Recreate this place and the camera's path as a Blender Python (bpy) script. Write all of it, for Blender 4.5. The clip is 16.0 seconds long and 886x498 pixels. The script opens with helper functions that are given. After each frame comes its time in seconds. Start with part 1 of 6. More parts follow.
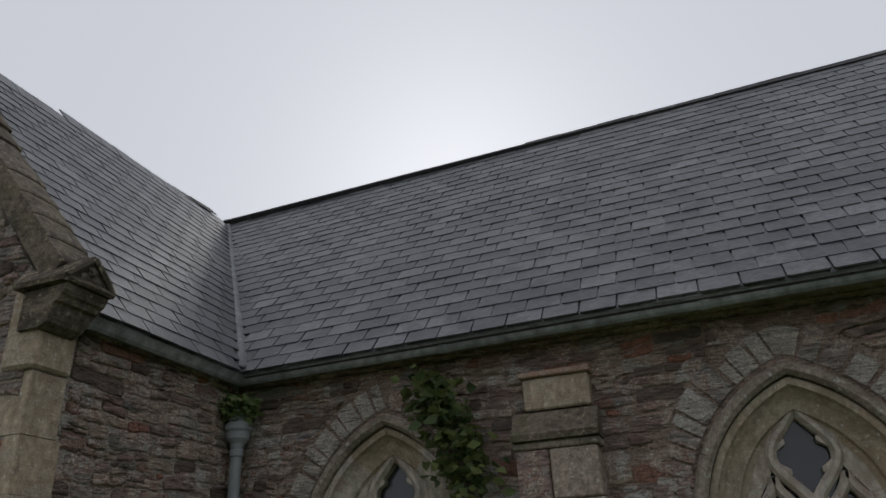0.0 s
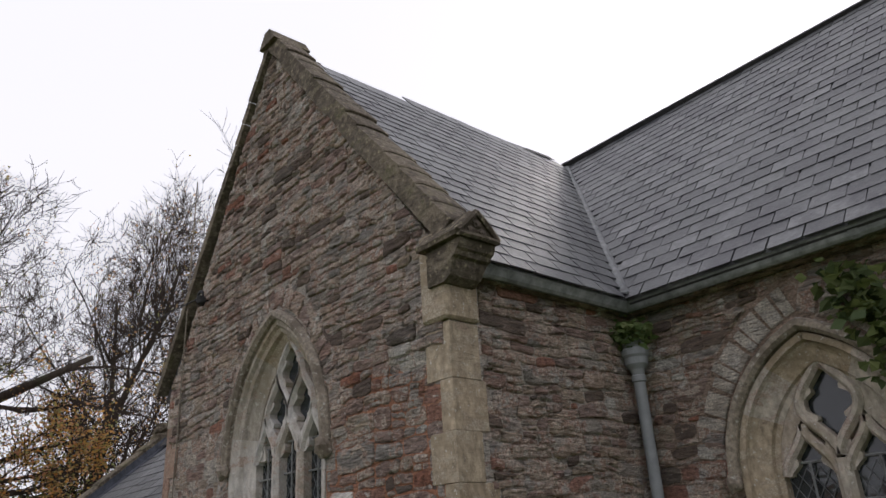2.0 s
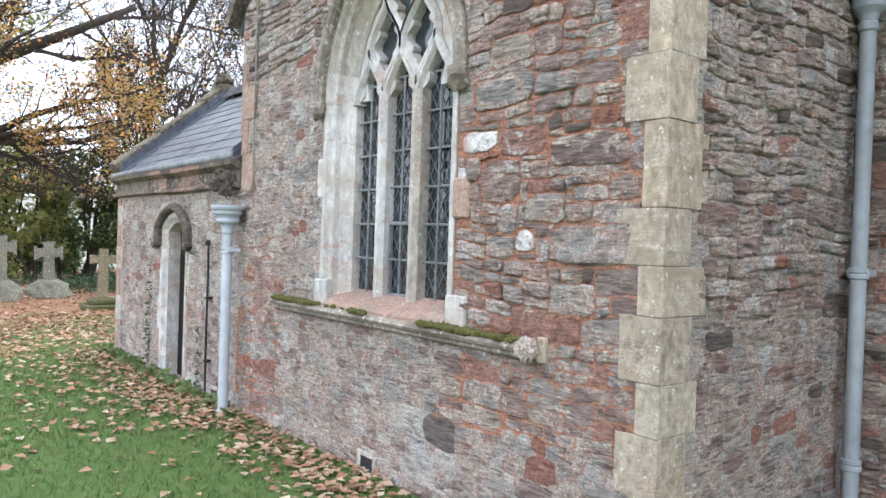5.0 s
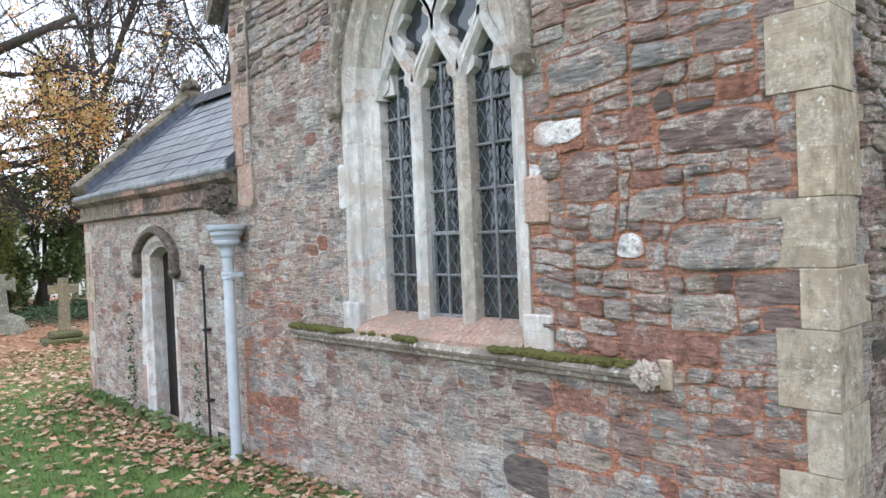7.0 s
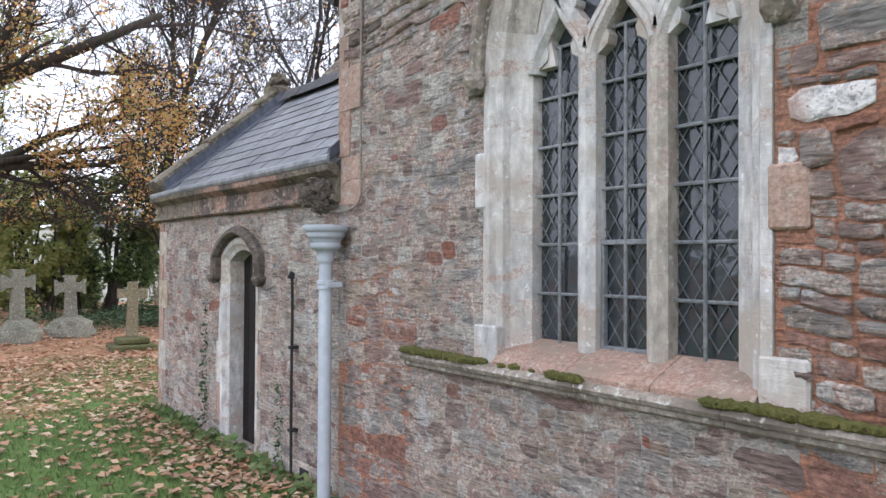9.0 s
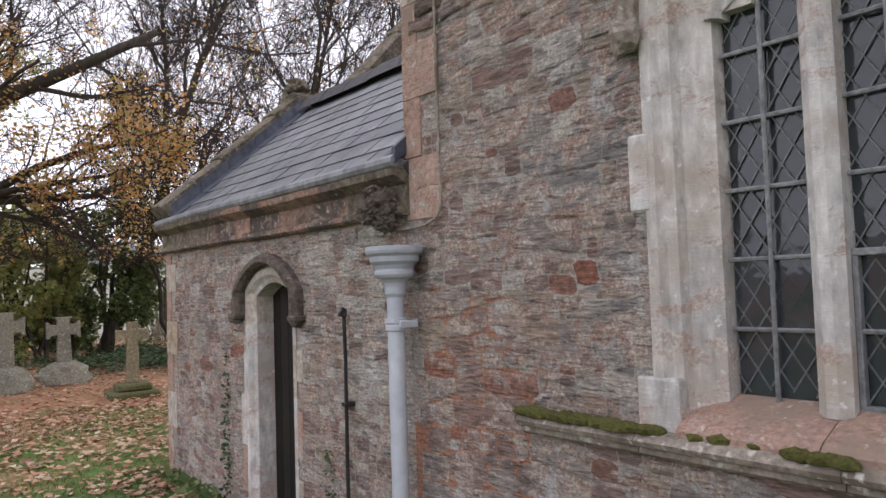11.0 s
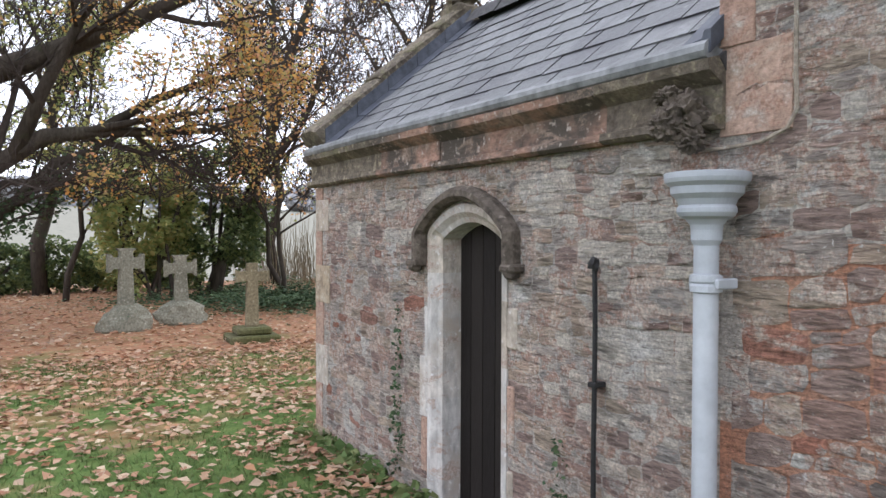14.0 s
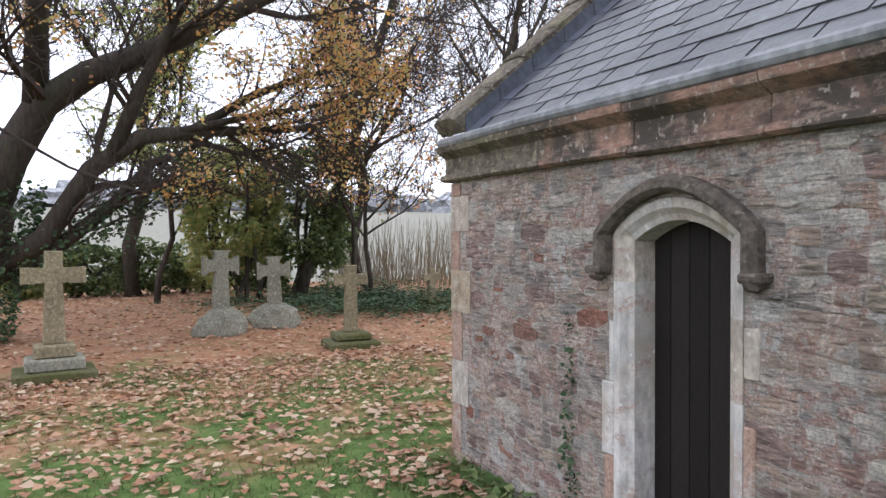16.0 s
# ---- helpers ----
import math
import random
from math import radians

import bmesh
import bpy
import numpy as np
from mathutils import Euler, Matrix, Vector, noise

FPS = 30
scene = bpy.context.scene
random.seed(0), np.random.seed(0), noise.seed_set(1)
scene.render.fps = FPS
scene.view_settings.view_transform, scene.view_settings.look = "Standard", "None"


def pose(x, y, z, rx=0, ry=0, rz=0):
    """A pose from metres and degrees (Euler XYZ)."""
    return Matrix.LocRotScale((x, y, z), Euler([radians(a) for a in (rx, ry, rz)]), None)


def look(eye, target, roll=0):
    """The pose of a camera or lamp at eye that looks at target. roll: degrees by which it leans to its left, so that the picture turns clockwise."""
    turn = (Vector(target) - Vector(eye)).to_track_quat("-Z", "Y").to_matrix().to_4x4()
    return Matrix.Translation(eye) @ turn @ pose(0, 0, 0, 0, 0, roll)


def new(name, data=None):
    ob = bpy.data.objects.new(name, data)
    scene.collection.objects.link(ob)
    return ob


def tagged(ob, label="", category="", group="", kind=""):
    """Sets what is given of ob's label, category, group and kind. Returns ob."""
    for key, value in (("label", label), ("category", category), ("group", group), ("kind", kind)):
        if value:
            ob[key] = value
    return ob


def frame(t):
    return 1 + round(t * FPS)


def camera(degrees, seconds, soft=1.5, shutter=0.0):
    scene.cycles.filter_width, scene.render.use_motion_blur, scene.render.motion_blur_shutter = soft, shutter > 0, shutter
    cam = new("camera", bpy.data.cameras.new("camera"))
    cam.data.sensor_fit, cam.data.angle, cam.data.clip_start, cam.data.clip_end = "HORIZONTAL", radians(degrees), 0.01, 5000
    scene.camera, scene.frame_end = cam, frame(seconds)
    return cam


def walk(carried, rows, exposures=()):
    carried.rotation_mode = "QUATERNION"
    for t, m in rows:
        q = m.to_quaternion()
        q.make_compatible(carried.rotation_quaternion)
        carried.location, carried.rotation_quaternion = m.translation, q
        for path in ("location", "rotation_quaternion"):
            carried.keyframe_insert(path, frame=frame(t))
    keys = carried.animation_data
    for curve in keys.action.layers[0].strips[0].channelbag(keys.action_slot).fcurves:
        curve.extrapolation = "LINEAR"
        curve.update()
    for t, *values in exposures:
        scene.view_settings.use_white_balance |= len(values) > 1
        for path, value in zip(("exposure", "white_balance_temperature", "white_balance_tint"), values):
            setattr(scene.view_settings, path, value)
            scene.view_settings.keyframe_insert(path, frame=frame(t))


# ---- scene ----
cam = camera(62.9, 16.0)

PATH = [
    (0, (3.623, -2.988, 1.901), (3.014, -1.287, 2.759), -2.8),
    (0.5, (3.541, -3.039, 1.919), (2.592, -1.509, 2.79), -3.1),
    (1, (3.466, -3.063, 1.896), (2.288, -1.689, 2.747), -2.6),
    (1.5, (3.418, -3.094, 1.845), (2.123, -1.799, 2.648), -0.8),
    (2, (3.29, -2.984, 1.836), (1.917, -1.744, 2.597), -3.6),
    (2.5, (3.108, -2.861, 1.736), (1.68, -1.577, 2.295), -3.2),
    (3, (2.896, -2.885, 1.68), (1.427, -1.607, 2.135), -3.3),
    (3.5, (2.663, -2.902, 1.66), (1.226, -1.52, 1.822), -1.8),
    (4, (2.418, -2.836, 1.628), (1.001, -1.424, 1.615), -1.4),
    (4.5, (2.194, -2.777, 1.6), (0.721, -1.424, 1.548), -0.5),
    (5, (1.879, -2.804, 1.607), (0.331, -1.539, 1.582), 1.9),
    (5.2, (1.8, -2.903, 1.627), (0.287, -1.596, 1.662), 1.9),
    (7.3, (0.796, -2.81, 1.698), (-0.669, -1.449, 1.655), -2.5),
    (7.5, (0.68, -2.775, 1.688), (-0.788, -1.416, 1.644), -0.9),
    (8, (0.375, -2.646, 1.683), (-1.138, -1.338, 1.657), -1.3),
    (8.5, (0.15, -2.592, 1.662), (-1.46, -1.407, 1.613), -1.5),
    (9, (-0.124, -2.591, 1.625), (-1.69, -1.348, 1.655), 0.3),
    (9.5, (-0.39, -2.502, 1.687), (-1.948, -1.249, 1.637), -1.4),
    (9.7, (-0.518, -2.499, 1.712), (-2.093, -1.267, 1.736), -2.4),
    (11.8, (-1.776, -2.249, 1.613), (-3.32, -0.982, 1.708), -1.4),
    (12, (-1.845, -2.265, 1.611), (-3.392, -1.0, 1.687), -0.7),
    (12.5, (-2.077, -2.321, 1.609), (-3.569, -0.993, 1.692), 1.5),
    (13, (-2.282, -2.373, 1.652), (-3.799, -1.071, 1.679), 1.1),
    (13.5, (-2.545, -2.365, 1.637), (-4.117, -1.13, 1.67), -1.7),
    (14, (-2.784, -2.381, 1.619), (-4.473, -1.31, 1.585), 0.2),
    (14.5, (-3.028, -2.484, 1.633), (-4.684, -1.363, 1.597), -0.1),
    (15, (-3.215, -2.515, 1.643), (-4.867, -1.388, 1.64), 0.1),
    (15.5, (-3.507, -2.507, 1.644), (-5.203, -1.452, 1.743), -0.8),
    (16, (-3.734, -2.531, 1.632), (-5.515, -1.621, 1.596), -0.2),
]
walk(cam, [(t, look(eye, target, roll)) for t, eye, target, roll in PATH],
     exposures=[(0.0, -1.15, 6500, 10), (1.0, -1.1, 6500, 10), (1.5, -0.92, 6600, 12), (2.2, -0.25, 6800, 16), (3.0, 0.4, 7000, 20), (3.5, 0.75, 6600, 14), (4.2, 1.08, 6100, 10), (5.2, 1.33, 5950, 8),
                (7.3, 1.15, 5900, 8), (8.5, 0.98, 5980, 11), (9.7, 0.72, 6200, 14), (11.8, 0.26, 6650, 19), (12.5, 0.28, 6650, 18), (13.0, 0.48, 6550, 16), (14.0, 0.78, 6250, 12), (15.0, 0.76, 6200, 13), (16.0, 0.64, 6150, 13)])

# ---- world and sun: a bright overcast sky ----
world = bpy.data.worlds.new("overcast_sky")
scene.world = world
world.use_nodes = True
wt = world.node_tree
sky = wt.nodes.new("ShaderNodeTexSky")
sky.sky_type = "NISHITA"
sky.sun_disc = False
sky.sun_elevation, sky.sun_rotation = radians(30), radians(-18)
sky.dust_density, sky.air_density = 4.0, 1.0
pale = wt.nodes.new("ShaderNodeHueSaturation")
pale.inputs["Saturation"].default_value = 0.10
cloud = wt.nodes.new("ShaderNodeMix")
cloud.data_type = "RGBA"
cloud.inputs[0].default_value = 0.92
cloud.inputs[7].default_value = (9.6, 10.0, 11.0, 1)
wt.links.new(sky.outputs[0], pale.inputs["Color"])
wt.links.new(pale.outputs[0], cloud.inputs[6])
back = wt.nodes["Background"]
wt.links.new(cloud.outputs[2], back.inputs[0])
back.inputs[1].default_value = 0.14

sun = new("sun", bpy.data.lights.new("sun", "SUN"))
sun.data.energy, sun.data.angle, sun.data.color = 0.9, radians(25), (1.0, 0.97, 0.92)
sun.matrix_world = look((0, 0, 20), (4, -12.5, 12.5))

# ---- materials ----
def node_mat(name):
    m = bpy.data.materials.new(name)
    m.use_nodes = True
    return m, m.node_tree, m.node_tree.nodes["Principled BSDF"]


def add(nt, kind, **values):
    n = nt.nodes.new(kind)
    for k, v in values.items():
        n.inputs[k].default_value = v
    return n


def ramp(nt, fac, stops):
    r = nt.nodes.new("ShaderNodeValToRGB")
    while len(r.color_ramp.elements) < len(stops):
        r.color_ramp.elements.new(0.5)
    for e, (p, c) in zip(r.color_ramp.elements, stops):
        e.position, e.color = p, (*c, 1)
    nt.links.new(fac, r.inputs[0])
    return r.outputs[0]


def mixed(nt, fac, a, b, blend="MIX"):
    m = nt.nodes.new("ShaderNodeMix")
    m.data_type, m.blend_type = "RGBA", blend
    for slot, v in ((0, fac), (6, a), (7, b)):
        if isinstance(v, (int, float)):
            m.inputs[slot].default_value = v
        elif isinstance(v, tuple):
            m.inputs[slot].default_value = (*v, 1)
        else:
            nt.links.new(v, m.inputs[slot])
    return m.outputs[2]


def stone_like(name, tones, grain=18.0, stretch=(1, 1, 1), bump=0.4, rough=0.9, spots=None, spot_amount=0.35,
               stain=None, stain_at=(0.55, 0.75), by="object", vary=0.45, spot_scale=26.0, smear=None, smear_at=(0.5, 0.56),
               crack_shade=0.0, relief=0.9):
    """Stone, mortar or slate: tones varied piece by piece, grain, lichen spots, large stains and shade painted into
    cracks.
    """
    m, nt, p = node_mat(name)
    geo = nt.nodes.new("ShaderNodeNewGeometry")
    mapping = nt.nodes.new("ShaderNodeMapping")
    mapping.inputs["Scale"].default_value = stretch
    nt.links.new(geo.outputs["Position"], mapping.inputs[0])
    if by == "object":
        pick = nt.nodes.new("ShaderNodeObjectInfo").outputs["Random"]
    else:
        pick = geo.outputs["Random Per Island"]
    fine = add(nt, "ShaderNodeTexNoise", Scale=grain, Detail=8.0, Roughness=0.65)
    nt.links.new(mapping.outputs[0], fine.inputs["Vector"])
    broad = add(nt, "ShaderNodeTexNoise", Scale=1.3, Detail=4.0)
    nt.links.new(geo.outputs["Position"], broad.inputs["Vector"])
    if by == "none":
        source = broad.outputs["Fac"]
    else:
        source = pick
    base = ramp(nt, source, [(i / max(1, len(tones) - 1), c) for i, c in enumerate(tones)])
    shade = ramp(nt, fine.outputs["Fac"], [(0.32, (1 - vary,) * 3), (0.68, (1 + vary * 0.7,) * 3)])
    col = mixed(nt, 1.0, base, shade, "MULTIPLY")
    wide = ramp(nt, broad.outputs["Fac"], [(0.3, (0.8, 0.8, 0.8)), (0.7, (1.12, 1.1, 1.08))])
    col = mixed(nt, 1.0, col, wide, "MULTIPLY")
    if stain:
        st = add(nt, "ShaderNodeTexNoise", Scale=2.3, Detail=5.0, Roughness=0.6)
        nt.links.new(geo.outputs["Position"], st.inputs["Vector"])
        f = ramp(nt, st.outputs["Fac"], [(stain_at[0], (0, 0, 0)), (stain_at[1], (1, 1, 1))])
        col = mixed(nt, f, col, stain)
    if spots:
        sp = add(nt, "ShaderNodeTexNoise", Scale=spot_scale, Detail=3.0, Roughness=0.55)
        nt.links.new(geo.outputs["Position"], sp.inputs["Vector"])
        f = ramp(nt, sp.outputs["Fac"], [(0.62 - spot_amount * 0.1, (0, 0, 0)), (0.72 - spot_amount * 0.1, (1, 1, 1))])
        col = mixed(nt, f, col, spots)
    nt.links.new(col, p.inputs["Base Color"])
    p.inputs["Roughness"].default_value = rough
    p.inputs["Specular IOR Level"].default_value = 0.25
    bp = add(nt, "ShaderNodeBump", Strength=bump, Distance=0.02)
    nt.links.new(fine.outputs["Fac"], bp.inputs["Height"])
    if smear:
        lime = add(nt, "ShaderNodeTexNoise", Scale=5.0, Detail=11.0, Roughness=0.74, Distortion=0.5)
        lime_map = nt.nodes.new("ShaderNodeMapping")
        lime_map.inputs["Scale"].default_value = (0.7, 0.7, 1.35)
        nt.links.new(geo.outputs["Position"], lime_map.inputs[0])
        nt.links.new(lime_map.outputs[0], lime.inputs["Vector"])
        hue = add(nt, "ShaderNodeTexNoise", Scale=2.7, Detail=6.0, Roughness=0.7)
        nt.links.new(geo.outputs["Position"], hue.inputs["Vector"])
        tone = ramp(nt, hue.outputs["Fac"], [(0.39 + 0.22 * i / max(1, len(smear) - 1), c) for i, c in enumerate(smear)])
        grit = add(nt, "ShaderNodeTexNoise", Scale=75.0, Detail=4.0, Roughness=0.7)
        nt.links.new(geo.outputs["Position"], grit.inputs["Vector"])
        tone = mixed(nt, 1.0, tone, ramp(nt, grit.outputs["Fac"], [(0.33, (0.62, 0.6, 0.58)), (0.66, (1.3, 1.3, 1.3))]), "MULTIPLY")
        f = ramp(nt, lime.outputs["Fac"], [(smear_at[0], (0, 0, 0)), (smear_at[1], (0.92, 0.92, 0.92))])
        col = mixed(nt, f, col, tone)
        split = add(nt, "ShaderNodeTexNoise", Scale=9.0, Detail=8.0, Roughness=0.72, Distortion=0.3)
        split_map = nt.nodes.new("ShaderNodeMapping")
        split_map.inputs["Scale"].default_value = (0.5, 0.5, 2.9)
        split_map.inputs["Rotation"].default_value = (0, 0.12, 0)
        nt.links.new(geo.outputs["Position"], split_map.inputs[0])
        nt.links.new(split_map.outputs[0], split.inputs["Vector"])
        if crack_shade:
            # Dark earth and crevice shade painted as one brown along the bump's low lines.
            f = ramp(nt, split.outputs["Fac"], [(0.35, (crack_shade,) * 3), (0.43, (0, 0, 0))])
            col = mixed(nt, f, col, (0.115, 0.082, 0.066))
            leaf = add(nt, "ShaderNodeTexNoise", Scale=34.0, Detail=6.0, Roughness=0.7, Distortion=0.6)
            leaf_map = nt.nodes.new("ShaderNodeMapping")
            leaf_map.inputs["Scale"].default_value = (0.32, 0.32, 2.2)
            leaf_map.inputs["Rotation"].default_value = (0.06, -0.1, 0)
            nt.links.new(geo.outputs["Position"], leaf_map.inputs[0])
            nt.links.new(leaf_map.outputs[0], leaf.inputs["Vector"])
            col = mixed(nt, 1.0, col, ramp(nt, leaf.outputs["Fac"], [(0.33, (0.56, 0.54, 0.53)), (0.44, (1.08, 1.08, 1.08)), (0.66, (1.55, 1.53, 1.50))]), "MULTIPLY")
            layers = add(nt, "ShaderNodeBump", Strength=0.9, Distance=0.035)
            nt.links.new(leaf.outputs["Fac"], layers.inputs["Height"])
        nt.links.new(col, p.inputs["Base Color"])
        rough2 = add(nt, "ShaderNodeBump", Strength=relief, Distance=0.06)
        nt.links.new(split.outputs["Fac"], rough2.inputs["Height"])
        if crack_shade:
            nt.links.new(layers.outputs[0], rough2.inputs["Normal"])
        lumps = add(nt, "ShaderNodeBump", Strength=relief * 0.7, Distance=0.05)
        nt.links.new(lime.outputs["Fac"], lumps.inputs["Height"])
        nt.links.new(rough2.outputs[0], lumps.inputs["Normal"])
        nt.links.new(lumps.outputs[0], bp.inputs["Normal"])
    nt.links.new(bp.outputs[0], p.inputs["Normal"])
    return m


LAYERS = (0.32, 0.32, 1.8)
LIME = [(0.56, 0.54, 0.515), (0.42, 0.305, 0.25), (0.57, 0.505, 0.445), (0.36, 0.215, 0.165), (0.49, 0.455, 0.415), (0.35, 0.315, 0.285)]
LIME_PALE = [(0.57, 0.55, 0.52), (0.49, 0.45, 0.405), (0.58, 0.535, 0.475), (0.46, 0.40, 0.35)]
RUBBLE = {}
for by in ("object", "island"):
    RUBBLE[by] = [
        stone_like("grey_slatestone_" + by, [(0.24, 0.205, 0.185), (0.36, 0.31, 0.28), (0.30, 0.28, 0.265), (0.42, 0.365, 0.325)], 24, LAYERS, 1.0, spots=(0.62, 0.6, 0.57), spot_amount=-0.25, spot_scale=48, by=by, smear=LIME, smear_at=(0.46, 0.51), vary=0.6, crack_shade=0.82),
        stone_like("purple_slatestone_" + by, [(0.25, 0.175, 0.155), (0.34, 0.25, 0.22), (0.30, 0.225, 0.20), (0.33, 0.215, 0.18)], 26, LAYERS, 1.0, by=by, spots=(0.6, 0.56, 0.52), spot_amount=-0.3, spot_scale=48, smear=LIME, smear_at=(0.50, 0.555), vary=0.6, crack_shade=0.82),
        stone_like("red_sandstone_rubble_" + by, [(0.32, 0.165, 0.125), (0.38, 0.215, 0.17), (0.33, 0.15, 0.105), (0.31, 0.19, 0.155)], 30, (1, 1, 1), 0.8, by=by, smear=LIME, smear_at=(0.55, 0.6), vary=0.5, crack_shade=0.6),
        stone_like("buff_rubble_" + by, [(0.42, 0.345, 0.275), (0.36, 0.29, 0.23), (0.42, 0.32, 0.255)], 22, LAYERS, 0.9, spots=(0.64, 0.62, 0.58), spot_amount=-0.2, spot_scale=48, by=by, smear=LIME, smear_at=(0.46, 0.51), vary=0.6, crack_shade=0.82),
        stone_like("dark_rubble_" + by, [(0.15, 0.115, 0.10), (0.21, 0.16, 0.135), (0.17, 0.145, 0.13)], 22, LAYERS, 0.9, by=by, smear=LIME, smear_at=(0.58, 0.64), crack_shade=0.6),
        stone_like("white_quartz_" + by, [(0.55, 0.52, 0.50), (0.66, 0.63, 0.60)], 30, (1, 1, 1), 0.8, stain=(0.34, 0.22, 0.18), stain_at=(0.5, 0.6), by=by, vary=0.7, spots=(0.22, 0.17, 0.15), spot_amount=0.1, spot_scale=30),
        stone_like("lime_bleached_rubble_" + by, [(0.42, 0.375, 0.325), (0.36, 0.33, 0.30), (0.44, 0.39, 0.33)], 24, LAYERS, 0.9, by=by, smear=LIME_PALE, smear_at=(0.42, 0.48), vary=0.55, crack_shade=0.8),
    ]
MORTAR = stone_like("lime_mortar", [(0.40, 0.36, 0.32), (0.47, 0.43, 0.39), (0.48, 0.45, 0.41), (0.40, 0.34, 0.295)], 60, (1, 1, 1), 0.6, by="none", stain=(0.40, 0.29, 0.24), stain_at=(0.6, 0.72), smear=LIME, smear_at=(0.45, 0.51), crack_shade=0.7)
MORTAR_RED = stone_like("red_earth_mortar", [(0.54, 0.20, 0.11), (0.58, 0.26, 0.16), (0.42, 0.24, 0.17), (0.55, 0.205, 0.11)], 60, (1, 1, 1), 0.9, by="none", smear=LIME, smear_at=(0.57, 0.64), crack_shade=0.7)
MORTAR_BROWN = stone_like("brown_earth_mortar", [(0.34, 0.235, 0.18), (0.40, 0.30, 0.24), (0.33, 0.25, 0.205), (0.37, 0.225, 0.165)], 60, (1, 1, 1), 0.8, by="none", smear=LIME, smear_at=(0.53, 0.6), crack_shade=0.7)
WORN = [(0.36, 0.29, 0.245), (0.47, 0.42, 0.38), (0.38, 0.285, 0.235), (0.42, 0.375, 0.335)]
LIMESTONE = stone_like("pale_limestone", [(0.40, 0.355, 0.30), (0.46, 0.415, 0.36), (0.39, 0.33, 0.265)], 22, (1, 1, 0.5), 0.45, 0.88, vary=0.42, spots=(0.58, 0.555, 0.515), spot_amount=-0.1, stain=(0.31, 0.26, 0.2), stain_at=(0.54, 0.66), smear=WORN, smear_at=(0.52, 0.58), relief=0.3)
WHITEWASH = stone_like("lime_washed_limestone", [(0.46, 0.44, 0.415), (0.54, 0.525, 0.505), (0.49, 0.45, 0.405)], 20, (1, 1, 0.4), 0.45, 0.88, vary=0.36, stain=(0.40, 0.345, 0.29), stain_at=(0.5, 0.62), spots=(0.66, 0.65, 0.64), spot_amount=-0.2, smear=WORN, smear_at=(0.53, 0.58), relief=0.3)
QUOIN = stone_like("buff_quoin_stone", [(0.38, 0.30, 0.215), (0.42, 0.345, 0.255), (0.35, 0.285, 0.215), (0.41, 0.35, 0.275)], 24, (1, 1, 0.6), 0.5, 0.9, vary=0.45, spots=(0.62, 0.59, 0.53), spot_amount=-0.05, spot_scale=34, stain=(0.28, 0.22, 0.155), stain_at=(0.52, 0.64), smear=[(0.33, 0.25, 0.175), (0.44, 0.38, 0.30), (0.30, 0.235, 0.18)], smear_at=(0.5, 0.57), relief=0.35)
BUFF_DARK = stone_like("weathered_buff_tracery", [(0.27, 0.22, 0.18), (0.32, 0.265, 0.215), (0.24, 0.195, 0.16)], 30, (1, 1, 1), 0.45, 0.9, vary=0.5, spots=(0.5, 0.46, 0.38), spot_amount=0.2, stain=(0.2, 0.155, 0.115), stain_at=(0.54, 0.7))
REDSTONE = stone_like("red_sandstone_dressed", [(0.36, 0.235, 0.18), (0.40, 0.28, 0.22), (0.34, 0.21, 0.16)], 40, (1, 1, 1), 0.45, 0.9, spots=(0.48, 0.40, 0.33), spot_amount=0.0, stain=(0.25, 0.19, 0.145), stain_at=(0.52, 0.64), smear=[(0.38, 0.31, 0.25), (0.33, 0.2, 0.15), (0.44, 0.39, 0.34)], smear_at=(0.5, 0.57), relief=0.35)
CORNICE = stone_like("sooty_red_cornice", [(0.31, 0.185, 0.14), (0.36, 0.225, 0.17), (0.28, 0.17, 0.13)], 34, (0.6, 1, 1.5), 0.6, 0.92, spots=(0.46, 0.39, 0.34), spot_amount=0.15, stain=(0.09, 0.075, 0.062), stain_at=(0.40, 0.54), smear=[(0.13, 0.11, 0.09), (0.34, 0.25, 0.2), (0.10, 0.085, 0.07)], smear_at=(0.52, 0.6), relief=0.4)
WEATHERED = stone_like("lichened_coping_stone", [(0.155, 0.13, 0.105), (0.21, 0.175, 0.135), (0.13, 0.105, 0.085)], 26, (1, 1, 1), 0.8, 0.95, vary=0.55, spots=(0.34, 0.295, 0.2), spot_amount=0.25, stain=(0.085, 0.07, 0.052), stain_at=(0.48, 0.62), smear=[(0.11, 0.09, 0.07), (0.25, 0.21, 0.16), (0.14, 0.13, 0.075)], smear_at=(0.5, 0.58), relief=0.5)
HOOD = stone_like("grey_brown_hood_stone", [(0.26, 0.22, 0.18), (0.32, 0.275, 0.225)], 30, (1, 1, 1), 0.6, 0.92, vary=0.5, spots=(0.45, 0.43, 0.38), spot_amount=0.3, stain=(0.14, 0.115, 0.09), stain_at=(0.5, 0.64))
CARVED = stone_like("blackened_carved_stone", [(0.10, 0.083, 0.068), (0.15, 0.122, 0.10)], 22, (1, 1, 1), 1.0, 0.95, by="none", vary=0.6, spots=(0.2, 0.17, 0.14), spot_amount=0.1)
SLATES = {by: stone_like("roof_slate_" + by, [(0.034, 0.036, 0.040), (0.097, 0.101, 0.107), (0.058, 0.062, 0.066), (0.14, 0.144, 0.15), (0.04, 0.042, 0.047), (0.08, 0.084, 0.088), (0.115, 0.12, 0.122)], 20, (1, 1, 1), 0.35, 0.42, stain=(0.035, 0.035, 0.042), stain_at=(0.5, 0.62), spots=(0.2, 0.215, 0.17), spot_amount=-0.5, by=by, vary=0.4) for by in ("object", "island")}
